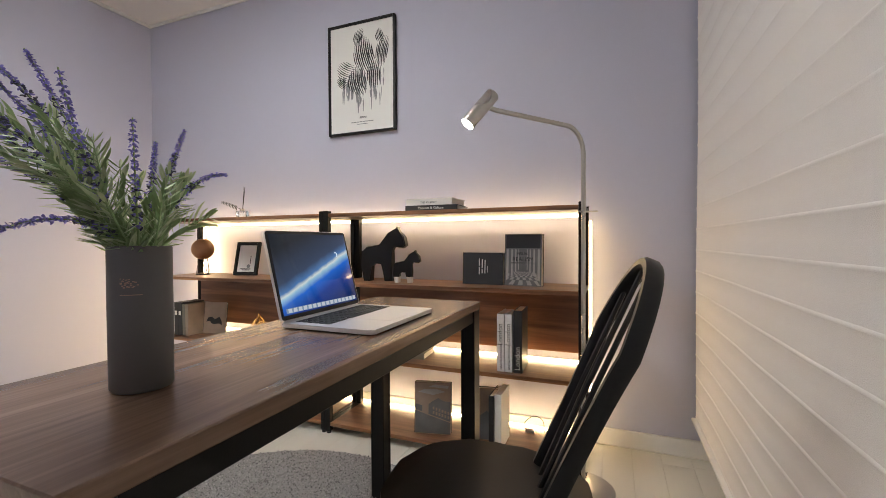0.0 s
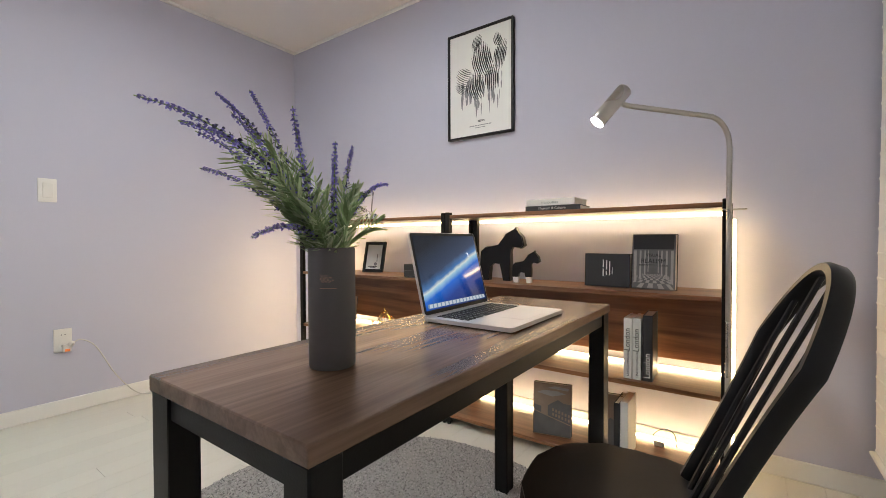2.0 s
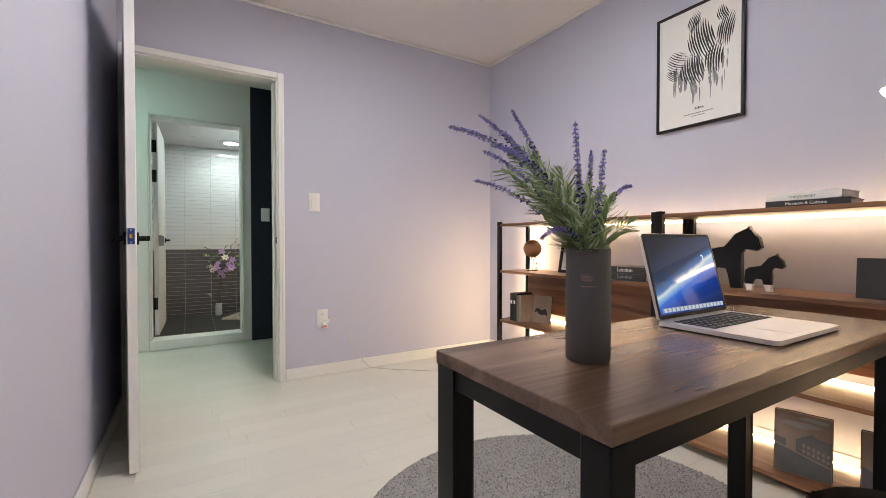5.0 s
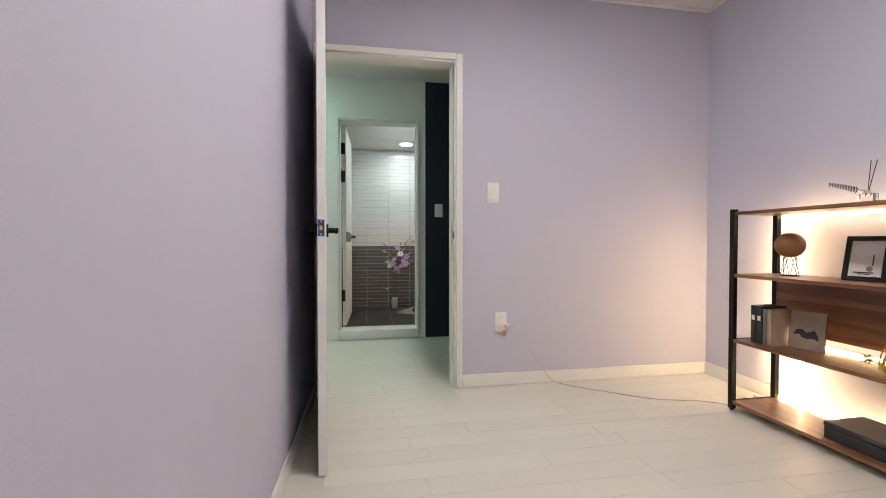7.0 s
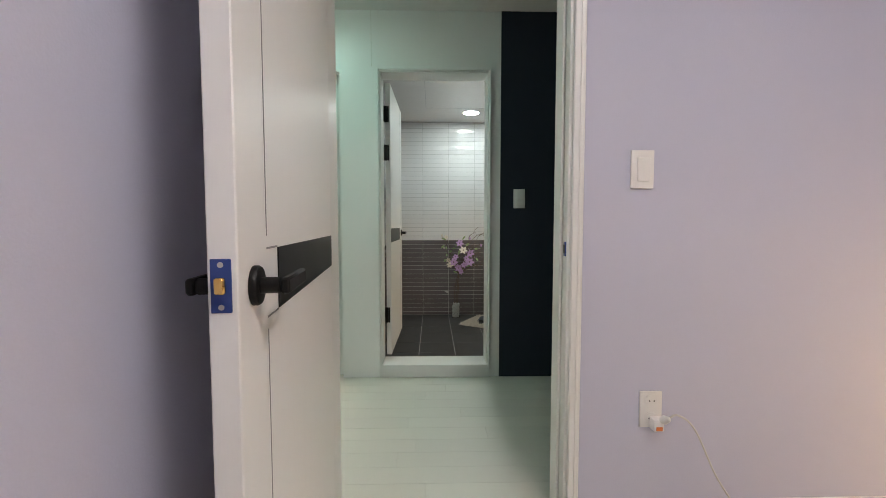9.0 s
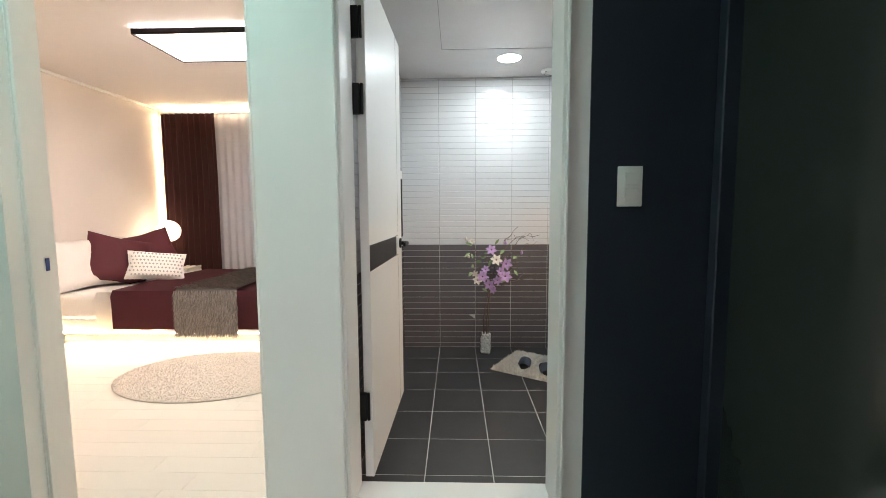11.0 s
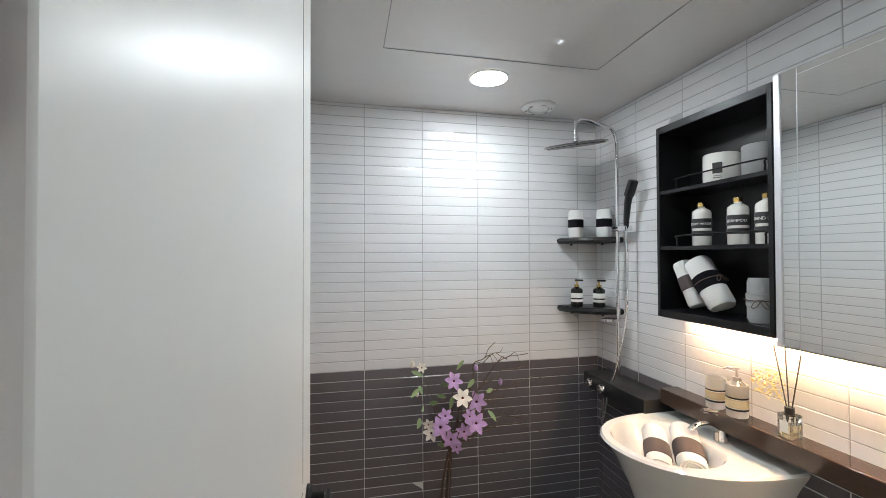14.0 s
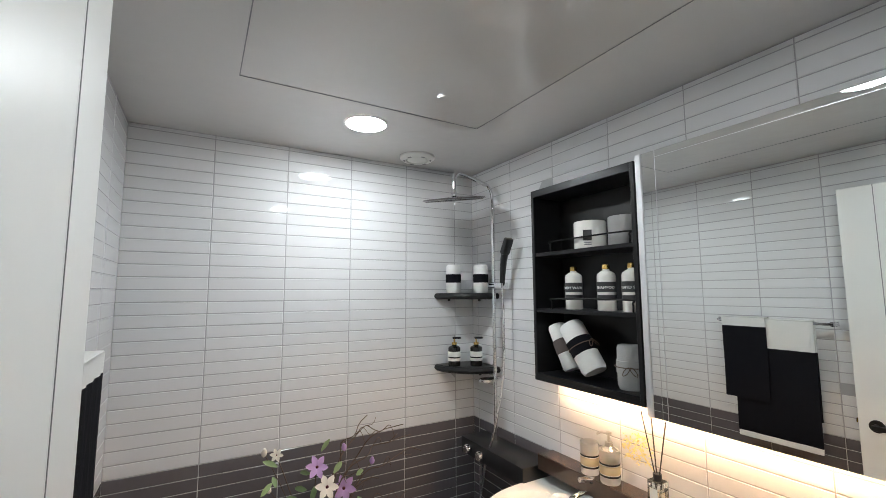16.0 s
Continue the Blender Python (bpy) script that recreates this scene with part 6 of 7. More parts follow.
# corner shelves
for k, z in enumerate((1.570, 1.176)):
    cs = thing("corner_shelf", pose(BX1 - 0.003, BY1 - 0.003, z), "black quarter-round corner shelf in the shower", "corner shelf", "corner shelves")
    R = 0.250
    arc = [(0, 0)] + [(-R * math.cos(a / 16 * math.pi / 2) , -R * math.sin(a / 16 * math.pi / 2)) for a in range(17)]
    part("plate", slab(arc, -0.034, 0.0, 0.004), M["black_plastic"], cs)
    rim = [(-(R - 0.004) * math.cos(a / 16 * math.pi / 2), -(R - 0.004) * math.sin(a / 16 * math.pi / 2), -0.017) for a in range(17)]
    part("rim", tube(rim, 0.016, 8), M["black_plastic"], cs)
    for x, y in ((-0.09, -0.20), (-0.20, -0.06)):
        part("knob", lathe([(0, -0.046), (0.007, -0.044), (0.007, -0.0345), (0, -0.0345)], 12, (x, y)), M["black_plastic"], cs)
for x, y in ((-1.190, 3.665), (-1.060, 3.585)):
    towel_roll(pose(x, y, 1.5707, 0, 0, 20), 0.044, 0.155, M["towel_white"], M["towel_dark"], "upright rolled white towel with a charcoal band")
for x, y in ((-1.195, 3.655), (-1.088, 3.600)):
    bottle(pose(x, y, 1.1767, 0, 0, TURN + 30), 0.033, 0.125, M["dark_bottle"], "dark glass pump bottle with pale label lines", "", "gold", True, True, M["paper"])

# shower column
PX, PY = -1.055, 3.475
sh = thing("shower_column", pose(0, 0, 0), "chrome rain shower column with a black shelf and hand shower", "shower")
part("riser", tube([(PX, PY, 0.815), (PX, PY, 1.5), (PX, PY, 2.06)] + [(PX - 0.055 * (1 - math.cos(a / 8 * math.pi / 2)), PY, 2.06 + 0.095 * math.sin(a / 8 * math.pi / 2)) for a in range(1, 9)] +
                   [(PX - 0.16, PY, 2.185)] + [(PX - 0.21 - 0.035 * math.sin(a / 6 * math.pi / 2), PY, 2.158 + 0.035 * math.cos(a / 6 * math.pi / 2)) for a in range(0, 7)] + [(PX - 0.245, PY, 2.10)], 0.0105, 12), M["chrome"], sh)
part("swivel", lathe([(0, 2.068), (0.012, 2.068), (0.016, 2.085), (0.011, 2.10), (0, 2.105)], 16, (PX - 0.245, PY)), M["chrome"], sh)
HEADM = pose(PX - 0.245, PY, 2.055, 8, -9)
part("rain_head", lathe([(0, -0.008), (0.158, -0.008), (0.165, -0.004), (0.158, 0.003), (0.06, 0.008), (0, 0.013)], 40), M["chrome_darkened"], sh, at=HEADM)
# black disc colours in the dark underside that mirrored chrome hides
part("nozzle_face", lathe([(0, -0.0105), (0.148, -0.0105), (0.150, -0.0082), (0, -0.0082)], 40), M["black_plastic"], sh, "nozzle face blackened for the head's dark underside", at=HEADM)
part("wall_bracket", boxed(PX - 0.014, BX1 - 0.002, PY - 0.012, PY + 0.012, 1.60, 1.628, 0.003), M["chrome"], sh)
part("slider", boxed(PX - 0.030, PX + 0.016, PY - 0.105, PY + 0.016, 1.595, 1.622, 0.005, 2), M["chrome"], sh)
hsx, hsy = PX - 0.015, PY - 0.100
part("hand_shower", tube(spline([(hsx, hsy + 0.008, 1.60), (hsx, hsy, 1.68), (hsx + 0.0, hsy - 0.012, 1.75), (hsx - 0.008, hsy - 0.05, 1.82)], 6), 0.0125, 10, end=0.022), M["black_plastic"], sh, "black hand shower")
part("spray_face", moved(boxed(-0.024, 0.024, -0.016, 0.016, -0.045, 0.045, 0.010, 2), Matrix.Translation((hsx - 0.010, hsy - 0.048, 1.805)) @ Matrix.Rotation(radians(28), 4, "X")), M["black_plastic"], sh)
part("hose", tube(spline([(hsx, hsy + 0.008, 1.60), (hsx + 0.004, hsy + 0.006, 1.40), (hsx - 0.010, hsy + 0.0, 1.15), (hsx - 0.055, hsy + 0.01, 0.92), (hsx - 0.085, hsy + 0.05, 0.74), (hsx - 0.095, hsy + 0.09, 0.55), (hsx - 0.07, hsy + 0.13, 0.50), (hsx - 0.06, hsy + 0.13, 0.70)], 8), 0.0068, 9), M["chrome"], sh, "flexible chrome hose")
part("soap_dish", slab([(PX - 0.05 + 0.055 * math.cos(a / 20 * 6.283), PY - 0.01 + 0.04 * math.sin(a / 20 * 6.283)) for a in range(20)], 1.12, 1.132, 0.003), M["chrome"], sh)
part("shelf_box", boxed(-1.172, BX1 - 0.003, 3.13, 3.63, 0.735, 0.815, 0.006, 2), M["black_plastic"], sh, "black shower shelf")
for y in (3.55, 3.44):
    part("knob", moved(lathe([(0, 0), (0.022, 0), (0.022, 0.022), (0.018, 0.027), (0, 0.028)], 20), pose(-1.1725, y, 0.772, 0, -90)), M["chrome"], sh, "chrome dial")

# ledge behind the basin
structure("trim", boxed(-1.092, BX1 - 0.002, BY0 + 0.002, 3.125, 0.80, 0.868, 0.003), M["ledge"], "dark wood topped ledge along the tiled wall", "ledge")

# basin
ba = thing("wash_basin", pose(BX1 - 0.004, 2.848, 0), "white porcelain half-pedestal wash basin", "basin")


def dee(depth, half, n=30, nose=0.04):
    """A rounded outline that starts and ends at the wall."""
    return [(-depth * (math.sin(math.pi * i / n) ** 0.62), half * math.cos(math.pi * i / n) + nose * math.sin(math.pi * i / n)) for i in range(n + 1)]


bm = bmesh.new()
rings = []
for dep, hf, z in ((0.29, 0.155, 0.385), (0.335, 0.175, 0.392), (0.36, 0.185, 0.47), (0.40, 0.215, 0.58), (0.455, 0.265, 0.69), (0.49, 0.29, 0.735), (0.50, 0.295, 0.747), (0.492, 0.288, 0.755)):
    rings.append([bm.verts.new((x, y, z)) for x, y in dee(dep, hf)])
cx, cy = -0.275, 0.035
for ra, rb, z in ((0.185, 0.222, 0.752), (0.176, 0.212, 0.742), (0.160, 0.190, 0.690), (0.115, 0.135, 0.640), (0.03, 0.035, 0.622)):
    ring = []
    for x, y in dee(0.492, 0.288):
        a = math.atan2((y - cy) / 0.288, (x - cx) / 0.25)
        ring.append(bm.verts.new((cx + ra * math.cos(a), cy + rb * math.sin(a), z)))
    rings.append(ring)
for a, b in zip(rings, rings[1:]):
    for i in range(len(a)):
        j = (i + 1) % len(a)
        bm.faces.new((a[i], a[j], b[j], b[i]))
bm.faces.new(rings[-1])
bm.faces.new(rings[0][::-1])
part("bowl", bm, M["porcelain"], ba)
part("drain", lathe([(0, 0), (0.022, 0), (0.022, 0.003), (0, 0.003)], 20), M["chrome"], ba, at=pose(-0.275, 0.035, 0.6225))
part("trap", tube([(-0.10, 0.0, 0.386), (-0.10, 0, 0.20), (-0.03, 0, 0.20), (-0.004, 0, 0.20)], 0.016, 10), M["chrome"], ba)
fa = thing("basin_tap", pose(-1.068, 2.83, 0.7552), "chrome single-lever tap on the basin", "tap")
part("body", lathe([(0, 0), (0.027, 0), (0.025, 0.012), (0.021, 0.05), (0.022, 0.075), (0, 0.078)], 24), M["chrome"], fa)
part("spout", tube(spline([(0, 0, 0.03), (-0.05, 0.004, 0.062), (-0.10, 0.008, 0.060), (-0.135, 0.01, 0.045)], 6), 0.0135, 10, end=0.011), M["chrome"], fa)
part("lever", tube(spline([(0.006, 0, 0.068), (0.0, 0, 0.092), (-0.03, 0.002, 0.108), (-0.08, 0.004, 0.118)], 6), 0.019, 10, end=0.009), M["chrome"], fa)
ROLL = Vector((-0.50, -0.78, -0.30)).to_track_quat("Z", "Y").to_matrix().to_4x4()
towel_roll(Matrix.Translation((-1.262, 2.965, 0.757)) @ ROLL, 0.045, 0.20, M["towel_white"], M["towel_brown"], "rolled white towel with brown band lying in the basin", False, (0.45, 0.82))
towel_roll(Matrix.Translation((-1.168, 2.915, 0.770)) @ ROLL, 0.050, 0.21, M["towel_white"], M["towel_brown"], "thick rolled white towel with brown band lying in the basin", False, (0.45, 0.82))

# things on the ledge
LZ = 0.8686
M["frosted"] = clear("frosted_glass", (0.96, 0.95, 0.92), 0.35)
M["cream_band"] = plain("cream_band", (0.66, 0.52, 0.32), 0.6)


def banded(m, r, h, label, name, cat):
    t = thing(name, m, label, cat)
    part("glass", lathe([(0, 0), (r * 0.95, 0), (r, 0.004), (r, h), (r * 0.93, h), (r * 0.91, 0.012), (0, 0.010)], 28), M["frosted"], t)
    for z0_, z1_, mt in ((0.30, 0.56, "cream_band"), (0.22, 0.28, "ink"), (0.58, 0.63, "ink")):
        part("band", lathe([(r + 0.0004, h * z0_), (r + 0.0009, h * z0_), (r + 0.0009, h * z1_), (r + 0.0004, h * z1_), (r + 0.0004, h * z0_)], 28), M[mt], t)
    return t


banded(pose(-1.055, 2.865, LZ), 0.034, 0.118, "frosted glass tumbler with brown bands on the ledge", "tumbler", "tumbler")
d = banded(pose(-1.055, 2.770, LZ), 0.036, 0.118, "frosted glass soap dispenser with brown bands", "soap_dispenser", "dispenser")
part("collar", lathe([(0, 0.1185), (0.030, 0.1185), (0.016, 0.130), (0.014, 0.145), (0, 0.145)], 20), M["steel"], d)
part("pump", lathe([(0, 0.1455), (0.005, 0.1455), (0.005, 0.172), (0.011, 0.174), (0.011, 0.180), (0, 0.182)], 14), M["steel"], d)
part("nozzle", tube([(0, 0, 0.176), (-0.02, 0.02, 0.177), (-0.03, 0.03, 0.170)], 0.004, 8), M["steel"], d)
rd = thing("reed_diffuser", pose(-1.052, 2.580, LZ), "square glass reed diffuser with black sticks and dry blooms", "diffuser")
part("bottle", slab(rounded(0.024, 0.024, 0.004), 0, 0.075, 0.004), M["glass"], rd)
part("liquid", slab(rounded(0.020, 0.020, 0.003), 0.005, 0.045), M["amber"], rd)
part("collar", lathe([(0, 0.0755), (0.014, 0.0755), (0.014, 0.098), (0, 0.098)], 18), M["black_plastic"], rd)
part("label", boxed(-0.0246, -0.0242, -0.014, 0.014, 0.018, 0.055), M["paper"], rd)
for e_ in ((0.0, 0.05, 0.29), (-0.015, -0.05, 0.28), (0.01, 0.02, 0.29)):
    part("stick", tube([(0, 0, 0.05), e_], 0.0022, 6), M["ink"], rd)
fb = bmesh.new()
rng = random.Random(21)
for i in range(110):
    c = Vector((rng.uniform(-0.02, 0.03), rng.uniform(0.02, 0.13), rng.uniform(0.11, 0.20)))
    c.y = 0.075 + (c.y - 0.075) * (1 - abs(c.z - 0.155) * 5)
    floret(fb, c, 0.0075, rng)
tagged(part("dried_bloom", fb, M["yellow_dry"], rd, "pale yellow dried blooms"), kind="stuff")
for i in range(6):
    part("bloom_stem", tube([(0, 0, 0.09), (0.004, 0.04 + 0.008 * i, 0.12 + 0.010 * i)], 0.0009, 4), M["yellow_dry"], rd)

# extractor vent
v = thing("extractor_vent", pose(-1.455, 3.592, BZ1), "round white extractor vent in the ceiling", "vent")
part("rim", lathe([(0.055, -0.0008), (0.092, -0.0008), (0.092, -0.008), (0.080, -0.018), (0.060, -0.020), (0.055, -0.0008)], 36), M["white_plastic"], v)
part("disc", lathe([(0, -0.010), (0.05, -0.010), (0.052, -0.018), (0.03, -0.024), (0, -0.025)], 32), M["white_plastic"], v)
# grey bars on the rim paint the shade of slots, none cut through
for i in range(6):
    a = i * math.pi / 3
    part("slot", boxed(-0.010, 0.010, -0.004, 0.004, -0.0215, -0.0195), M["grey_ink"], v, at=Matrix.Rotation(a, 4, "Z") @ Matrix.Translation((0, 0.069, 0)))

# towel rail
tr = thing("towel_rail", pose(BX0 + 0.002, 0, 0), "chrome towel rail on the tiled wall", "towel rail")
part("bar", boxed(0.062, 0.072, 2.51, 3.05, 1.403, 1.417, 0.002), M["chrome"], tr)
for y in (2.51, 3.03):
    part("post", boxed(0.0, 0.0615, y, y + 0.02, 1.398, 1.422, 0.003), M["chrome"], tr)


def hung(y0_, y1_, z1_, z0_, split, label, x_out=0.0):
    t = thing("hanging_towel", pose(BX0 + 0.0665, 0, 0), label, "towel")
    for nm, za, zb_, mt in (("pale_part", split, z1_, "towel_white"), ("dark_part", z0_, split - 0.0005, "towel_dark")):
        bm_ = bmesh.new()
        for sx in (-1, 1):
            lo = za if sx == 1 else max(za, z1_ - (z1_ - z0_) * 0.8)
            if lo >= zb_ - 0.01:
                continue
            rows_ = []
            for z in (lo, (lo + zb_) / 2, zb_):
                rows_.append([(bm_.verts.new((sx * (0.010 + x_out) - 0.003 + 0.003 * math.sin(k * 1.9 + z * 9), y0_ + (y1_ - y0_) * k / 10, z)), bm_.verts.new((sx * (0.010 + x_out) + 0.004 + 0.003 * math.sin(k * 1.9 + z * 9), y0_ + (y1_ - y0_) * k / 10, z))) for k in range(11)])
            for a, b in zip(rows_, rows_[1:]):
                for k in range(10):
                    for j_ in (0, 1):
                        bm_.faces.new((a[k][j_], a[k + 1][j_], b[k + 1][j_], b[k][j_]))
                bm_.faces.new((a[0][0], a[0][1], b[0][1], b[0][0]))
                bm_.faces.new((a[10][0], a[10][1], b[10][1], b[10][0]))
            for k in range(10):
                bm_.faces.new((rows_[0][k][0], rows_[0][k + 1][0], rows_[0][k + 1][1], rows_[0][k][1]))
        if nm == "pale_part":
            box(bm_, -0.013 - x_out, 0.014 + x_out, y0_, y1_, z1_, z1_ + 0.006, 0.002)
        part(nm, bm_, M[mt], t)
    if z0_ < 0.9:
        part("fringe", boxed(0.006, 0.016, y0_, y1_, z0_ - 0.03, z0_ - 0.0006, 0.002), M["towel_white"], t)
    return t


hung(2.795, 3.015, 1.427, 0.980, 1.378, "charcoal hand towel with a white end on the rail", 0.012)
hung(2.590, 2.965, 1.419, 0.80, 1.265, "long charcoal bath towel with a broad white end on the rail")

# bath mat and slippers
mat = thing("bath_mat", pose(-1.594, 3.237, BZ0 + 0.0008, 0, 0, -32), "shaggy beige bath mat on the dark tiles", "mat")
part("backing", slab(rounded(0.285, 0.225, 0.03), 0, 0.008), M["rug_cream"], mat)
rng = random.Random(4)
verts, faces = [], []
for i in range(9000):
    cx, cy = rng.uniform(-0.295, 0.295), rng.uniform(-0.235, 0.235)
    b, s = rng.uniform(0, 6.28), rng.uniform(0.007, 0.015)
    tx, ty = cx + rng.uniform(-0.016, 0.016), cy + rng.uniform(-0.016, 0.016)
    k = len(verts)
    verts += [(cx + s * math.cos(b + j_ * 2.094), cy + s * math.sin(b + j_ * 2.094), 0.006) for j_ in range(3)] + [(tx, ty, rng.uniform(0.016, 0.036))]
    faces += [(k, k + 1, k + 3), (k + 1, k + 2, k + 3), (k + 2, k, k + 3)]
me = bpy.data.meshes.new("pile")
me.from_pydata(verts, [], faces)
me.materials.append(M["rug_cream"])
ob = new("pile", me)
ob.parent = mat
tagged(ob, "shaggy beige pile", kind="stuff")
for x, y, a in ((-1.705, 3.262, -18), (-1.575, 3.135, -2)):
    s = thing("slipper", pose(x, y, BZ0 + 0.026, 0, 0, a), "blue grey open slipper on the bath mat", "slipper", "pair of slippers")
    sole = [(0.043 * math.cos(t_) * (1.0 + 0.12 * math.sin(t_)), 0.12 * math.sin(t_)) for t_ in (i / 24 * 6.283 for i in range(24))]
    part("sole", slab(sole, 0, 0.016, 0.004), M["sole"], s)
    st = bmesh.new()
    rows_ = []
    for yy in (-0.105, -0.08, -0.04, 0.0):
        rows_.append([st.verts.new((0.047 * math.cos(math.pi * k / 10), yy, 0.010 + (0.03 + 0.022 * (yy + 0.105) / 0.105) * math.sin(math.pi * k / 10))) for k in range(11)])
    for p_, q_ in zip(rows_, rows_[1:]):
        for k in range(10):
            st.faces.new((p_[k], p_[k + 1], q_[k + 1], q_[k]))
    bmesh.ops.solidify(st, geom=st.faces[:], thickness=0.004)
    part("strap", st, M["rubber"], s, "blue grey strap")

# pebble vase with blossom and twigs
VX2, VY2 = -1.99, 3.59
pv = thing("pebble_vase", pose(VX2, VY2, BZ0 + 0.0008), "clear glass vase full of white pebbles", "vase")
part("glass", lathe([(0, 0), (0.047, 0), (0.05, 0.004), (0.05, 0.165), (0.048, 0.165), (0.047, 0.008), (0, 0.006)], 30), M["glass"], pv)
rng = random.Random(17)
for lvl in range(8):
    for k in range(7):
        a = k * 0.9 + lvl * 0.45
        r_ = 0.034 if k else 0.0
        st = bmesh.new()
        bmesh.ops.create_icosphere(st, subdivisions=2, radius=0.0135)
        for vv in st.verts:
            vv.co *= 1 + 0.2 * noise.noise(vv.co * 60 + Vector((lvl, k, 0)))
        part("pebble", st, M["stone"], pv, at=pose(r_ * math.cos(a), r_ * math.sin(a), 0.022 + lvl * 0.0205, rng.uniform(0, 90), rng.uniform(0, 90), 0) @ Matrix.Diagonal((1.1, 0.85, 0.8, 1)))
fl = thing("blossom_branch", pose(VX2, VY2, BZ0 + 0.10), "artificial mauve blossom with curly twigs in the vase", "flowers")


def at_px(dx, dz, dy=0.0):
    return Vector((dx, dy, dz - 0.10))


bundle = at_px(0.03, 0.52)
for i in range(5):
    a = i * 1.256
    part("stem", tube(bezier((0.02 * math.cos(a), 0.02 * math.sin(a), 0.06), (0.0 + 0.03 * math.cos(a), 0.02 * math.sin(a), 0.25), tuple(bundle + Vector((0.01 * math.cos(a), 0.01 * math.sin(a), 0)))), 0.0045, 6, end=0.003), M["twig"], fl)


def blossom(c, r, material, facing):
    bm_ = bmesh.new()
    up = Vector(facing).normalized()
    side = up.orthogonal().normalized()
    for k in range(6):
        o = Matrix.Rotation(k * 1.047, 3, up) @ side
        rows_ = []
        for t_, w_ in ((0.08, 0.10), (0.35, 0.25), (0.60, 0.27), (0.85, 0.15), (1.0, 0.02)):
            tang = up.cross(o)
            base = o * r * t_ + up * r * (0.35 * t_ * (1 - t_) + 0.12 * t_)
            rows_.append((bm_.verts.new(base - tang * r * w_), bm_.verts.new(base + up * -0.05 * r), bm_.verts.new(base + tang * r * w_)))
        for p_, q_ in zip(rows_, rows_[1:]):
            bm_.faces.new((p_[0], p_[1], q_[1], q_[0]))
            bm_.faces.new((p_[1], p_[2], q_[2], q_[1]))
    f_ = part("blossom", bm_, material, fl, "six-petalled flower", at=Matrix.Translation(c))
    ct = bmesh.new()
    bmesh.ops.create_icosphere(ct, subdivisions=1, radius=r * 0.14)
    part("flower_centre", moved(ct, Matrix.Translation(up * r * 0.14)), M["burgundy"], f_)
    return f_


rng = random.Random(33)
for px, py, mt, rr in ((950, 490, "petal", 0.062), (961, 513, "petal_white", 0.066), (986, 524, "petal", 0.07), (983, 553, "petal", 0.075), (930, 553, "petal", 0.07), (946, 572, "petal", 0.062), (965, 562, "petal", 0.055), (918, 562, "petal_white", 0.055), (905, 470, "petal_white", 0.035), (936, 535, "petal", 0.05), (972, 540, "petal", 0.05), (955, 585, "petal", 0.045), (912, 545, "petal_white", 0.04)):
    c = at_px((px - 938) * 0.00358, (740 - py) * 0.00358, rng.uniform(-0.07, 0.0))
    blossom(c, rr * 0.8, M[mt], (rng.uniform(-0.5, 0.4), -1, rng.uniform(-0.2, 0.6)))
    part("twiglet", tube(bezier(tuple(bundle), tuple((bundle + c) / 2 + Vector((0.01, 0.03, 0.02))), tuple(c + Vector((0, 0.004, 0))), 6), 0.0022, 5), M["twig"], fl)
for px, py, mt in ((891, 464, "petal_white"), (984, 474, "petal"), (1021, 497, "petal"), (897, 505, "petal_white")):
    c = at_px((px - 938) * 0.00358, (740 - py) * 0.00358, -0.02)
    bd_ = lathe([(0, -0.022), (0.010, -0.010), (0.012, 0.002), (0.006, 0.018), (0, 0.024)], 10)
    part("bud", bd_, M[mt], fl, "closed bud", at=Matrix.Translation(c) @ pose(0, 0, 0, 20, rng.uniform(-30, 30)))
    part("twiglet", tube(bezier(tuple(bundle), tuple(bundle * 0.5 + c * 0.5 + Vector((0, 0, 0.05))), tuple(c)), 0.0018, 5), M["twig"], fl)
lv = bmesh.new()
for px, py in ((905, 480), (900, 497), (915, 520), (910, 530), (925, 508), (935, 500), (970, 500), (1000, 510), (905, 545), (945, 530), (975, 570), (930, 585), (1005, 540), (960, 480), (908, 512)):
    for _ in range(1):
        c = at_px((px - 938) * 0.00358, (740 - py) * 0.00358, rng.uniform(-0.05, 0.05))
        leaf_blade(lv, c, Vector((rng.uniform(-1, 1), rng.uniform(-1, 0.5), rng.uniform(-0.4, 1))), rng.uniform(0.05, 0.085), rng.uniform(0.010, 0.016), Vector((0, -1, 0.3)))
tagged(part("foliage", lv, M["leaf"], fl, "grey green leaves"), kind="stuff")
for px, py, sw in ((1010, 436, 0.10), (1060, 455, 0.14), (1085, 480, 0.16), (1095, 500, 0.12), (1088, 575, 0.10), (1040, 470, 0.2), (1030, 520, 0.06), (1070, 545, 0.05)):
    e_ = at_px((px - 938) * 0.00358, (740 - py) * 0.00358, rng.uniform(-0.06, 0.06))
    pts = [bundle]
    for k in range(1, 8):
        t_ = k / 8
        p_ = bundle.lerp(e_, t_) + Vector((rng.uniform(-0.02, 0.02), rng.uniform(-0.03, 0.03), sw * math.sin(math.pi * t_) + rng.uniform(-0.02, 0.02)))
        pts.append(p_)
    pts.append(e_)
    tw = part("curly_twig", tube(spline(pts, 4), 0.0036, 5, end=0.0018), M["twig"], fl)
    for k in (3, 5, 6):
        p_ = pts[k]
        part("twiglet", tube(spline([p_, p_ + Vector((0.03, rng.uniform(-0.02, 0.02), rng.uniform(-0.01, 0.04))), p_ + Vector((0.055, rng.uniform(-0.03, 0.03), rng.uniform(-0.06, 0.03)))], 4), 0.0020, 4, end=0.0011), M["twig"], tw)

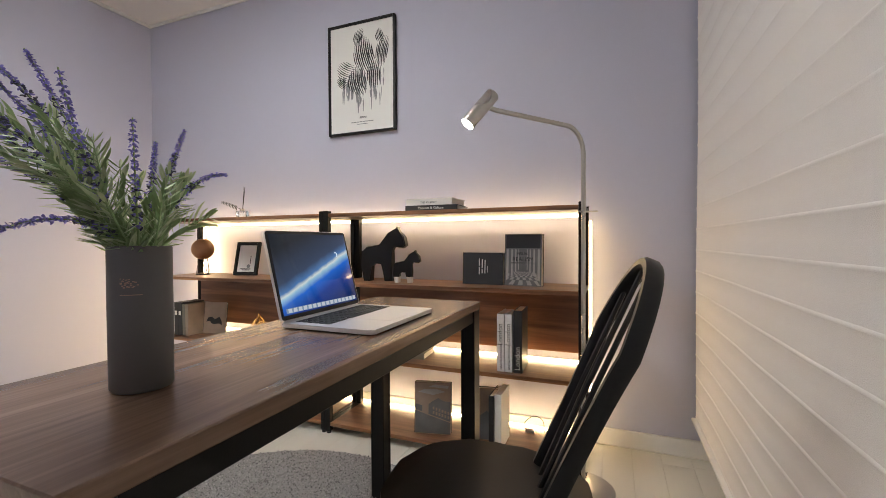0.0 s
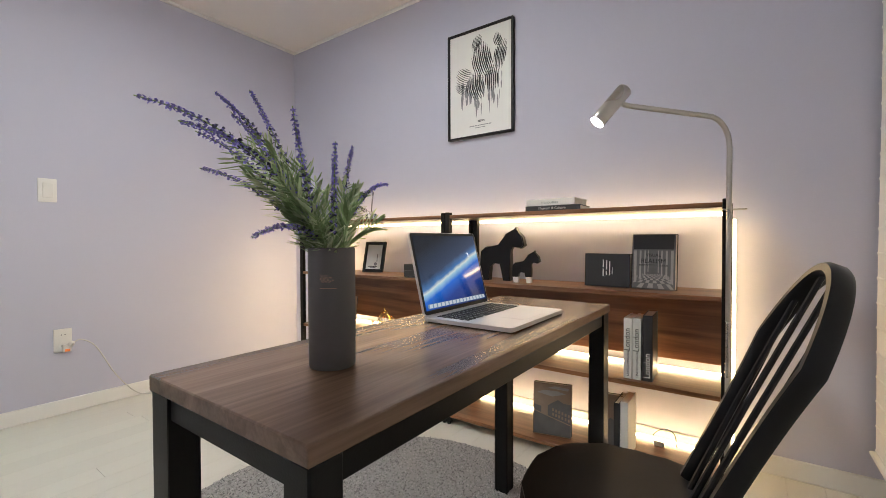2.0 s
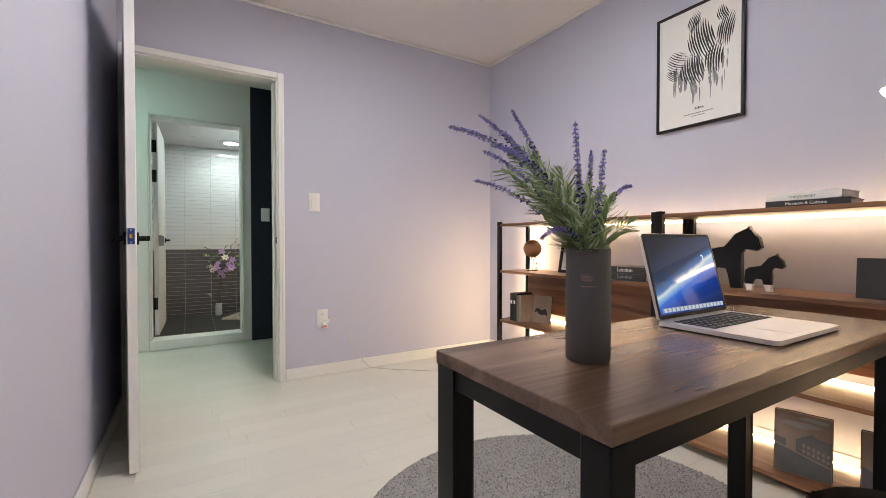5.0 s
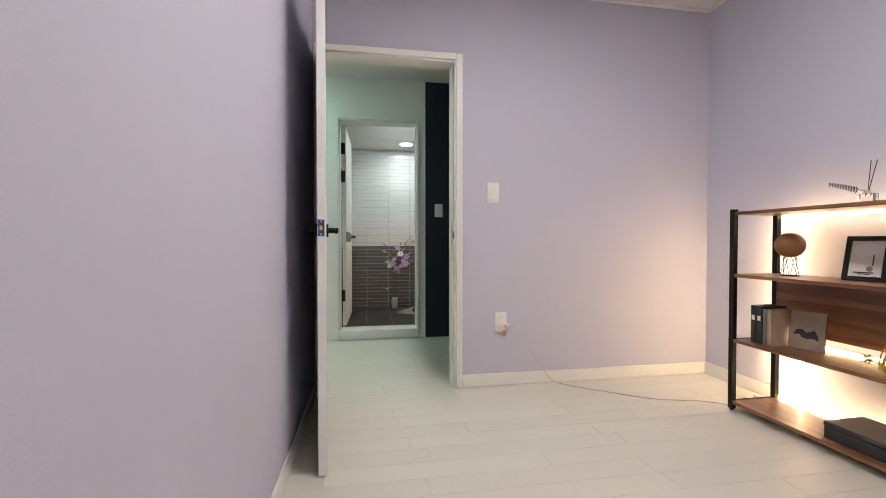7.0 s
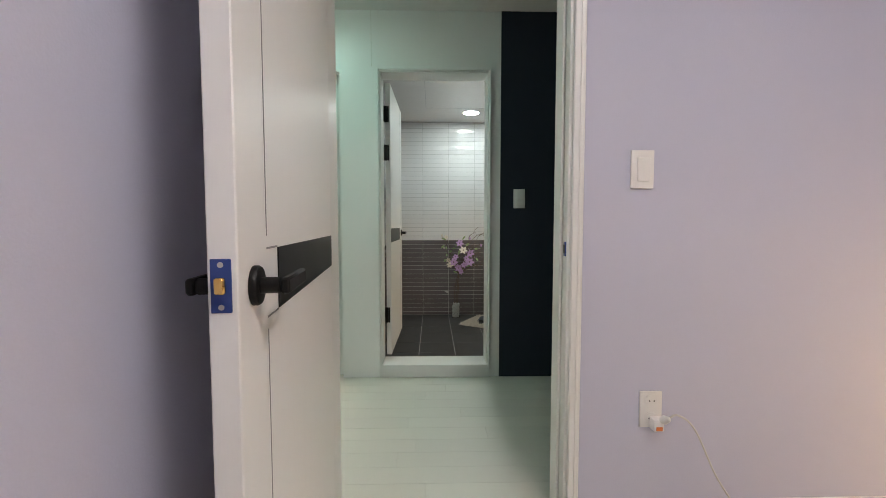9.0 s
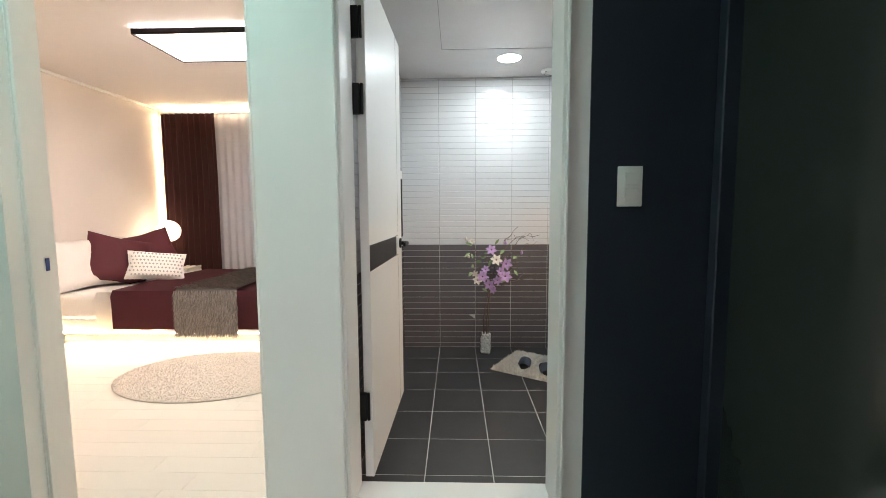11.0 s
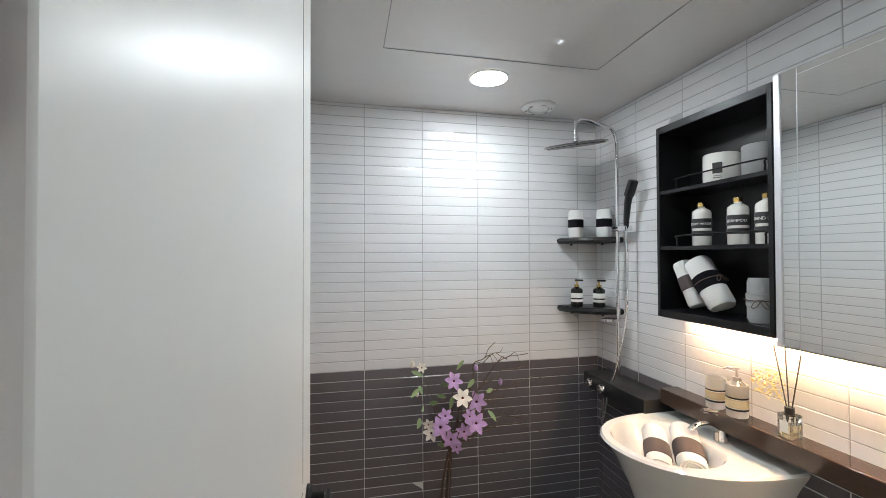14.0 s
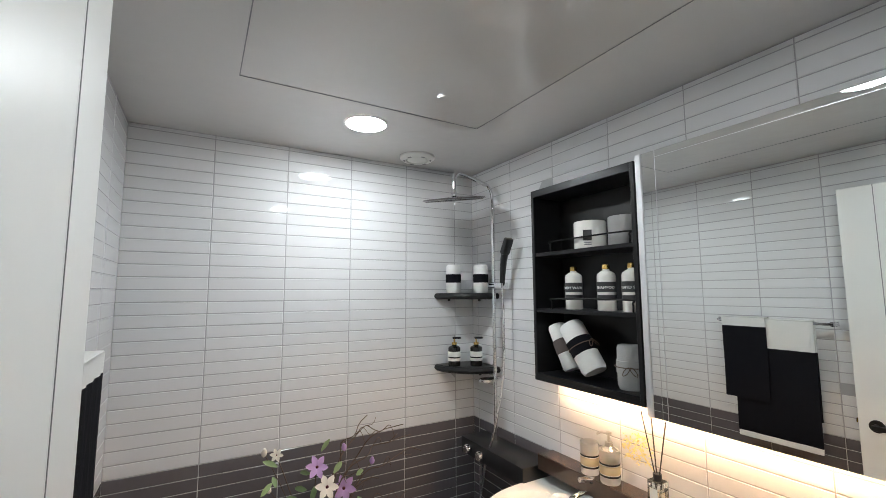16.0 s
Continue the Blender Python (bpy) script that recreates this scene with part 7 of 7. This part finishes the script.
# toilet beside the basin
to = thing("toilet", pose(-1.0, 2.16, BZ0 + 0.0008), "white porcelain toilet against the tiled wall", "toilet")
bm = bmesh.new()
rings = []
for cx, rx, ry, z in ((-0.36, 0.16, 0.11, 0.0), (-0.36, 0.17, 0.115, 0.05), (-0.37, 0.17, 0.12, 0.18), (-0.385, 0.23, 0.165, 0.32), (-0.385, 0.245, 0.18, 0.385), (-0.385, 0.235, 0.17, 0.395)):
    rings.append([bm.verts.new((cx + rx * math.cos(a), ry * math.sin(a), z)) for a in (i / 32 * 6.283185 for i in range(32))])
for a, b in zip(rings, rings[1:]):
    for i in range(32):
        bm.faces.new((a[i], a[(i + 1) % 32], b[(i + 1) % 32], b[i]))
bm.faces.new(rings[0][::-1])
bm.faces.new(rings[-1])
part("bowl", bm, M["porcelain"], to)
part("seat_lid", slab([(-0.385 + 0.243 * math.cos(a), 0.178 * math.sin(a)) for a in (i / 36 * 6.283185 for i in range(36))], 0.3956, 0.43, 0.01), M["porcelain"], to)
part("tank", boxed(-0.16, -0.004, -0.19, 0.19, 0.36, 0.74, 0.015, 2), M["porcelain"], to)
part("tank_lid", boxed(-0.168, -0.003, -0.197, 0.197, 0.7405, 0.772, 0.008, 2), M["porcelain"], to)
part("flush_lever", boxed(-0.172, -0.1605, 0.10, 0.16, 0.67, 0.69, 0.003), M["chrome"], to)


# ---- bedroom, seen through its doorway ----
bed = thing("bed", pose(-4.92, 4.26, 0), "low upholstered bed made up in white and burgundy", "bed")
part("base", boxed(-0.93, 1.02, -0.66, 0.66, 0.09, 0.22, 0.01), M["linen"], bed)
part("plinth", boxed(-0.9, 0.9, -0.55, 0.55, 0.001, 0.0895), M["linen"], bed)
part("mattress", boxed(-0.93, 1.02, -0.69, 0.69, 0.2205, 0.45, 0.05, 3), M["linen"], bed, "white sheeted mattress")
part("headboard", boxed(-1.02, -0.935, -0.78, 0.78, 0.001, 0.74, 0.03, 2), M["linen"], bed)
for x0, x1, y0, y1 in ((-0.92, 1.0, -0.672, -0.662), (1.022, 1.03, -0.64, 0.64)):
    part("led_strip", boxed(x0, x1, y0, y1, 0.10, 0.112), M["bed_strip"], bed, "glowing warm strip under the bed")


def draped(x0, x1, half, z, drop, material, name, label, ripple=0.012):
    """A cover laid over the bed that hangs down on both sides."""
    bm_ = bmesh.new()
    prof_ = [(-half - 0.012, z - drop), (-half - 0.012, z - drop * 0.5), (-half - 0.008, z - 0.05), (-half + 0.02, z), (-half * 0.4, z + 0.006), (half * 0.4, z + 0.006), (half - 0.02, z), (half + 0.008, z - 0.05), (half + 0.012, z - drop)]
    nx = 24
    rows_ = []
    for i in range(nx + 1):
        x = x0 + (x1 - x0) * i / nx
        rows_.append([bm_.verts.new((x + 0.02 * noise.noise(Vector((x * 3, y * 3, zz * 3))), y + ripple * noise.noise(Vector((x * 7, y * 2, zz * 4))), zz + ripple * 0.6 * noise.noise(Vector((x * 5, y * 5, 1))))) for y, zz in prof_])
    for a, b in zip(rows_, rows_[1:]):
        for k in range(len(prof_) - 1):
            bm_.faces.new((a[k], a[k + 1], b[k + 1], b[k]))
    bmesh.ops.solidify(bm_, geom=bm_.faces[:], thickness=0.012)
    return solid(name, bm_, material, label, "bedding", at=pose(-4.92, 4.26, 0))


draped(-0.46, 1.03, 0.70, 0.468, 0.34, M["linen"], "duvet", "white duvet turned back over the bed")
draped(-0.30, 1.04, 0.715, 0.486, 0.33, M["burgundy"], "bedspread", "burgundy bedspread across the bed")
fur = draped(0.28, 0.80, 0.735, 0.507, 0.38, M["fur"], "fur_throw", "shaggy grey fur throw over the bed's foot", 0.02)
rng = random.Random(9)
verts, faces = [], []
for i in range(16000):
    x = rng.uniform(0.28, 0.82)
    if rng.random() < 0.5:
        y, z, d = -0.755, rng.uniform(0.13, 0.5), Vector((rng.uniform(-0.4, 0.4), -0.35, -1))
    else:
        y, z, d = rng.uniform(-0.74, 0.6), 0.515, Vector((rng.uniform(-0.6, 0.6), -0.8, rng.uniform(0.0, 0.5)))
    d = d.normalized() * rng.uniform(0.03, 0.065)
    k = len(verts)
    verts += [(x - 0.003, y, z), (x + 0.003, y, z), (x + d.x, y + d.y, z + d.z)]
    faces.append((k, k + 1, k + 2))
me = bpy.data.meshes.new("hair")
me.from_pydata(verts, [], faces)
me.materials.append(M["fur_hair"])
ob = new("hair", me)
ob.parent = fur
tagged(ob, "long grey fur", kind="stuff")


def pillow(name, m, w, h, t_, material, label, pattern=None):
    """A stuffed square that stands in its own xz plane."""
    bm_ = bmesh.new()
    n = 14
    for s_ in (-1, 1):
        g = []
        for i in range(n + 1):
            row = []
            for k in range(n + 1):
                u, v_ = 2 * i / n - 1, 2 * k / n - 1
                pin = 1 - 0.10 * (1 - abs(u)) * abs(v_) ** 3
                pin2 = 1 - 0.10 * (1 - abs(v_)) * abs(u) ** 3
                th = t_ * ((1 - u ** 4) * (1 - v_ ** 4)) ** 0.5
                row.append(bm_.verts.new((u * w / 2 * pin2, s_ * th / 2 + 0.006 * noise.noise(Vector((u * 3, v_ * 3, s_ * 2))) * (1 - max(abs(u), abs(v_))), h / 2 + v_ * h / 2 * pin)))
            g.append(row)
        for i in range(n):
            for k in range(n):
                bm_.faces.new((g[i][k], g[i + 1][k], g[i + 1][k + 1], g[i][k + 1]))
    bmesh.ops.remove_doubles(bm_, verts=bm_.verts, dist=0.0005)
    ob_ = solid(name, bm_, material, label, "pillow", at=m)
    if pattern:
        pass
    return ob_


BZ = 0.455
for y in (3.86, 4.50):
    pillow("pillow", pose(-5.66, y, BZ, 0, 0, 82) @ pose(0, 0, 0, -22), 0.70, 0.50, 0.20, M["linen"], "large white bed pillow against the headboard")
pillow("cushion", pose(-5.54, 3.96, BZ + 0.03, 0, 0, 48) @ pose(0, 0, 0, -26, 16), 0.54, 0.50, 0.17, M["burgundy"], "burgundy velvet cushion standing on the bed")
pillow("cushion", pose(-5.44, 4.46, BZ + 0.04, 0, 0, 54) @ pose(0, 0, 0, -24, -14), 0.54, 0.50, 0.17, M["burgundy"], "burgundy velvet cushion behind another")
sm = pillow("cushion", pose(-5.20, 4.06, BZ + 0.04, 0, 0, 36) @ pose(0, 0, 0, -30, 8), 0.50, 0.31, 0.14, M["linen"], "small white diamond patterned cushion")
q = bmesh.new()
for i in range(-7, 8):
    for k in range(1, 8):
        x, z = i * 0.030 + (0.015 if k % 2 else 0), k * 0.037
        if abs(x) < 0.22:
            u, v_ = x / 0.25, z / 0.155 - 1
            th = 0.14 * max(0, (1 - u ** 4) * (1 - v_ ** 4)) ** 0.5 / 2
            vs = [q.verts.new((x + a * 0.010, -th - 0.004, z + b * 0.012)) for a, b in ((0, -1), (1, 0), (0, 1), (-1, 0))]
            q.faces.new(vs)
part("diamonds", q, M["towel_grey"], sm, "grey diamond stitching")

pile_rug("oval_rug", -3.98, 2.92, 0.001, 0.64, M["rug_cream"], "round beige bedroom rug beside the bed", 20000, 6, 0.72, 0.014, 0.007)

ns = thing("nightstand", pose(-5.70, 5.06, 0), "small pale wooden bedside table", "bedside table")
part("body", boxed(-0.2, 0.24, -0.15, 0.17, 0.05, 0.48, 0.004), M["plank"], ns)
part("top", boxed(-0.21, 0.25, -0.16, 0.18, 0.4805, 0.50, 0.003), M["plank"], ns)
part("drawer", boxed(0.2405, 0.252, -0.14, 0.16, 0.28, 0.47, 0.003), M["plank"], ns)
for x in (-0.17, 0.2):
    for y in (-0.12, 0.14):
        part("leg", boxed(x - 0.015, x + 0.015, y - 0.015, y + 0.015, 0.001, 0.0495), M["plank"], ns)
gl = thing("globe_lamp", pose(-5.69, 5.005, 0.5006), "brass bedside lamp with a glowing glass globe", "table lamp")
part("base", lathe([(0, 0), (0.07, 0), (0.07, 0.012), (0.01, 0.018), (0.007, 0.30), (0.03, 0.31), (0.03, 0.325), (0, 0.325)], 24), M["gold"], gl)
gb = bmesh.new()
bmesh.ops.create_uvsphere(gb, u_segments=24, v_segments=14, radius=0.125)
part("globe", moved(gb, pose(0, 0, 0.44)), M["globe_light"], gl, "glowing glass globe")


def curtain(x0, x1, y, z0, z1, waves, depth, material, name, label):
    c = thing(name, pose(0, 0, 0), label, "curtain")
    n = waves * 8
    bm_ = bmesh.new()
    cols = []
    for i in range(n + 1):
        x = x0 + (x1 - x0) * i / n
        w_ = math.sin(i / 8 * 2 * math.pi)
        cols.append([bm_.verts.new((x + 0.01 * noise.noise(Vector((x * 5, z, 0))), y + depth * w_ * (0.55 + 0.45 * (1 - (z - z0) / (z1 - z0))) + 0.01 * noise.noise(Vector((x * 3, z * 1.5, 2))), z)) for z in (z0, z0 + (z1 - z0) * 0.33, z0 + (z1 - z0) * 0.66, z1 - 0.07, z1)])
    for a, b in zip(cols, cols[1:]):
        for k in range(4):
            bm_.faces.new((a[k], b[k], b[k + 1], a[k + 1]))
    bmesh.ops.solidify(bm_, geom=bm_.faces[:], thickness=0.003)
    part("cloth", bm_, material, c)
    part("track", boxed(x0, x1, y - 0.012, y + 0.012, z1 + 0.001, z1 + 0.02), M["white_plastic"], c)
    return c


curtain(-5.84, -5.17, CY1 - 0.10, 0.02, 2.36, 9, 0.035, M["curtain"], "curtain", "dark burgundy pleated curtain drawn aside")
curtain(-5.22, -3.2, CY1 - 0.05, 0.02, 2.36, 22, 0.018, M["sheer"], "sheer_curtain", "white sheer curtain over the window")
bc = thing("cove_light", pose(0, 0, 0), "warm strip light along the curtain pocket", "strip light")
part("strip", boxed(-5.85, -3.0, CY1 - 0.012, CY1 - 0.004, 2.385, 2.393), M["bed_strip"], bc, "glowing warm strip")
part("strip", boxed(-5.93, -5.922, CY1 - 0.06, CY1 - 0.05, 0.05, 2.35), M["strip"], bc, "glowing warm strip")
cl = thing("ceiling_light", pose(-4.05, 3.30, CZ), "angular ceiling light with dark metal edges and white panels", "ceiling light")
part("panel", boxed(-0.42, 0.42, -0.26, 0.26, -0.055, -0.02, 0.004), M["bed_light"], cl, "glowing white panel")
part("mount", boxed(-0.2, 0.2, -0.12, 0.12, -0.0195, -0.0005), M["white_plastic"], cl)
for y in (-0.275, 0.275):
    part("edge", boxed(-0.44, 0.44, y - 0.008, y + 0.008, -0.06, -0.02, 0.002), M["black_metal"], cl)
for x in (-0.435, 0.435):
    part("edge", boxed(x - 0.008, x + 0.008, -0.266, 0.266, -0.06, -0.02, 0.002), M["black_metal"], cl)
pc = thing("framed_print", pose(CX0 + 0.0015, 3.50, 1.35, 0, 0, 90), "pale framed print on the bedroom wall", "picture")
part("sheet", boxed(-0.20, 0.20, -0.012, 0, 0, 0.55), M["towel_grey"], pc)
part("frame", boxed(-0.21, -0.2005, -0.02, 0, -0.01, 0.56), M["white_plastic"], pc)
part("frame", boxed(0.2005, 0.21, -0.02, 0, -0.01, 0.56), M["white_plastic"], pc)


# ---- tiles and planks ----
tile_meshes = {}


def tile_mesh(w, h, material, thick=0.006, bevel=0.0018):
    """A tile lying in its own xz plane, facing -y; alike tiles share one mesh."""
    key = (round(w, 3), round(h, 3), material.name, thick)
    if key not in tile_meshes:
        bm = boxed(0, w, -thick, 0, 0, h)
        front = [e for e in bm.edges if all(v.co.y < -thick / 2 for v in e.verts)]
        bmesh.ops.bevel(bm, geom=front, offset=bevel, segments=1, affect="EDGES")
        tile_meshes[key] = mesh_of("tile", bm, material)
    return tile_meshes[key]


def piece(name, me, parent, m):
    ob = new(name, me)
    ob.parent = parent
    ob.matrix_basis = m
    return ob


TW, TH, JOINT, SPLIT = 0.3155, 0.0521, 0.0027, 0.86


TILE_RNG = random.Random(77)


def tiled(wall, length, start, m, limit=300):
    """Rows of slim tiles on a wall: start is where the first upright joint lies; limit pieces stay single."""
    spots = []
    us = [0.0] + [u for u in (start + TW * i for i in range(12)) if 0.01 < u < length - 0.01] + [length]
    zs = [SPLIT]
    while zs[0] > BZ0 + 0.012:
        zs.insert(0, max(BZ0, zs[0] - TH))
    k = len(zs) - 1
    while zs[-1] < BZ1 - 0.012:
        zs.append(min(BZ1, zs[-1] + TH))
    for row, (z0, z1) in enumerate(zip(zs, zs[1:])):
        for u0, u1 in zip(us, us[1:]):
            spots.append((u0, u1, z0, z1, M["tile_dark"] if row < k else M["tile_white"]))
    rest = []
    for n, (u0, u1, z0, z1, mat) in enumerate(spots):
        w, h = u1 - u0 - JOINT, z1 - z0 - JOINT
        if n < len(spots) - limit:
            rest.append((u0, u1, z0, z1, mat))
        else:
            piece("tile", tile_mesh(w, h, mat), wall, m @ pose(u0 + JOINT / 2, 0, z0 + JOINT / 2, TILE_RNG.gauss(0, 0.22), 0, TILE_RNG.gauss(0, 0.12)))
    for mat in {r[4].name: r[4] for r in rest}.values():
        bm = bmesh.new()
        for u0, u1, z0, z1, q in rest:
            if q is mat:
                box(bm, u0 + JOINT / 2, u1 - JOINT / 2, -0.006, 0, z0 + JOINT / 2, z1 - JOINT / 2)
        tagged(part("tiles", bm, mat, wall, at=m), "slim glazed tiles", kind="stuff")


def grouted(name, bm_low, bm_high, label):
    w = structure(name, bm_high, M["grout_white"], label, "wall")
    part("backing", bm_low, M["grout"], w)
    return w


w = grouted("wall_bath_north", boxed(BX0, BX1, BY1 - 0.0004, BY1 + 0.1, -0.2, SPLIT), boxed(BX0, BX1, BY1 - 0.0004, BY1 + 0.1, SPLIT, BZ1 + 0.1), "white over charcoal slim tiled shower wall")
tiled(w, BX1 - BX0, -2.387 - BX0, pose(BX0, BY1 + 0.004, 0))
w = grouted("wall_bath_east", boxed(BX1 - 0.0004, BX1 + 0.12, BY0 - 0.012, BY1 + 0.004, -0.2, SPLIT), boxed(BX1 - 0.0004, BX1 + 0.12, BY0 - 0.012, BY1 + 0.004, SPLIT, BZ1 + 0.1), "white over charcoal slim tiled wall over the basin")
tiled(w, BY1 - BY0, 0.055, pose(BX1 + 0.004, BY1, 0, 0, 0, -90))
w = grouted("wall_bath_west", boxed(BX0 - 0.013, BX0 + 0.0004, BY0 - 0.012, BY1 + 0.004, -0.2, SPLIT), boxed(BX0 - 0.013, BX0 + 0.0004, BY0 - 0.012, BY1 + 0.004, SPLIT, BZ1 + 0.1), "white over charcoal slim tiled wall with towel rail")
tiled(w, BY1 - BY0, 0.3, pose(BX0 - 0.004, BY0, 0, 0, 0, 90), 290)

# bathroom floor
fl = structure("floor_bath", boxed(BX0, BX1, BY0 - 0.01, BY1, BZ0 - 0.1, BZ0 - 0.0012), M["grout"], "charcoal square tiled bathroom floor with pale grout", "floor")
xs = [BX0] + [x for x in (-2.39 + 0.3155 * i for i in range(-2, 6)) if BX0 + 0.02 < x < BX1 - 0.02] + [BX1]
ys = [BY0] + [y for y in (3.459 - 0.3125 * i for i in range(7, -1, -1)) if BY0 + 0.02 < y < BY1] + [BY1]
for x0, x1 in zip(xs, xs[1:]):
    for y0, y1 in zip(ys, ys[1:]):
        me = tile_mesh(x1 - x0 - 0.0038, y1 - y0 - 0.0038, M["tile_floor"], 0.008, 0.0015)
        piece("tile", me, fl, pose(x0 + 0.0019, y0 + 0.0019, BZ0 - 0.008, -90))


# plank floors
def planked(name, x0, x1, y0, y1, label, width=0.118, length=0.92, single=True):
    f = structure(name, boxed(x0, x1, y0, y1, -0.1, -0.004), M["gap"], label, "floor")
    rng = random.Random(name)
    bm = bmesh.new()
    y = y0
    while y < y1 - 0.004:
        yb = min(y + width, y1)
        x = x0 - rng.random() * length
        while x < x1 - 0.02:
            a, b = max(x, x0), min(x + length, x1)
            if b - a > 0.012:
                if single:
                    key = ("plank", round(b - a, 3), round(yb - y, 3))
                    if key not in tile_meshes:
                        q = boxed(0, b - a - 0.0011, 0, yb - y - 0.0008, -0.006, 0)
                        top = [e for e in q.edges if all(v.co.z > -0.001 for v in e.verts)]
                        bmesh.ops.bevel(q, geom=top, offset=0.0006, segments=1, affect="EDGES")
                        tile_meshes[key] = mesh_of("plank", q, M["plank"])
                    piece("plank", tile_meshes[key], f, pose(a, y, 0))
                else:
                    box(bm, a, b - 0.0014, y, yb - 0.0012, -0.006, 0)
            x += length
        y = yb
    if not single:
        tagged(part("planks", bm, M["plank"], f), "pale laminate planks", kind="stuff")
    else:
        bm.free()


planked("floor_study", XL - 0.02, 0, YB, 0.0, "pale off-white laminate plank floor of the study")
planked("floor_hall", -4.4, -1.2, 0.0, WALL_Y, "pale laminate plank floor of the hall")
planked("floor_bedroom", CX0, CX1, WALL_Y, CY1, "pale laminate bedroom floor")
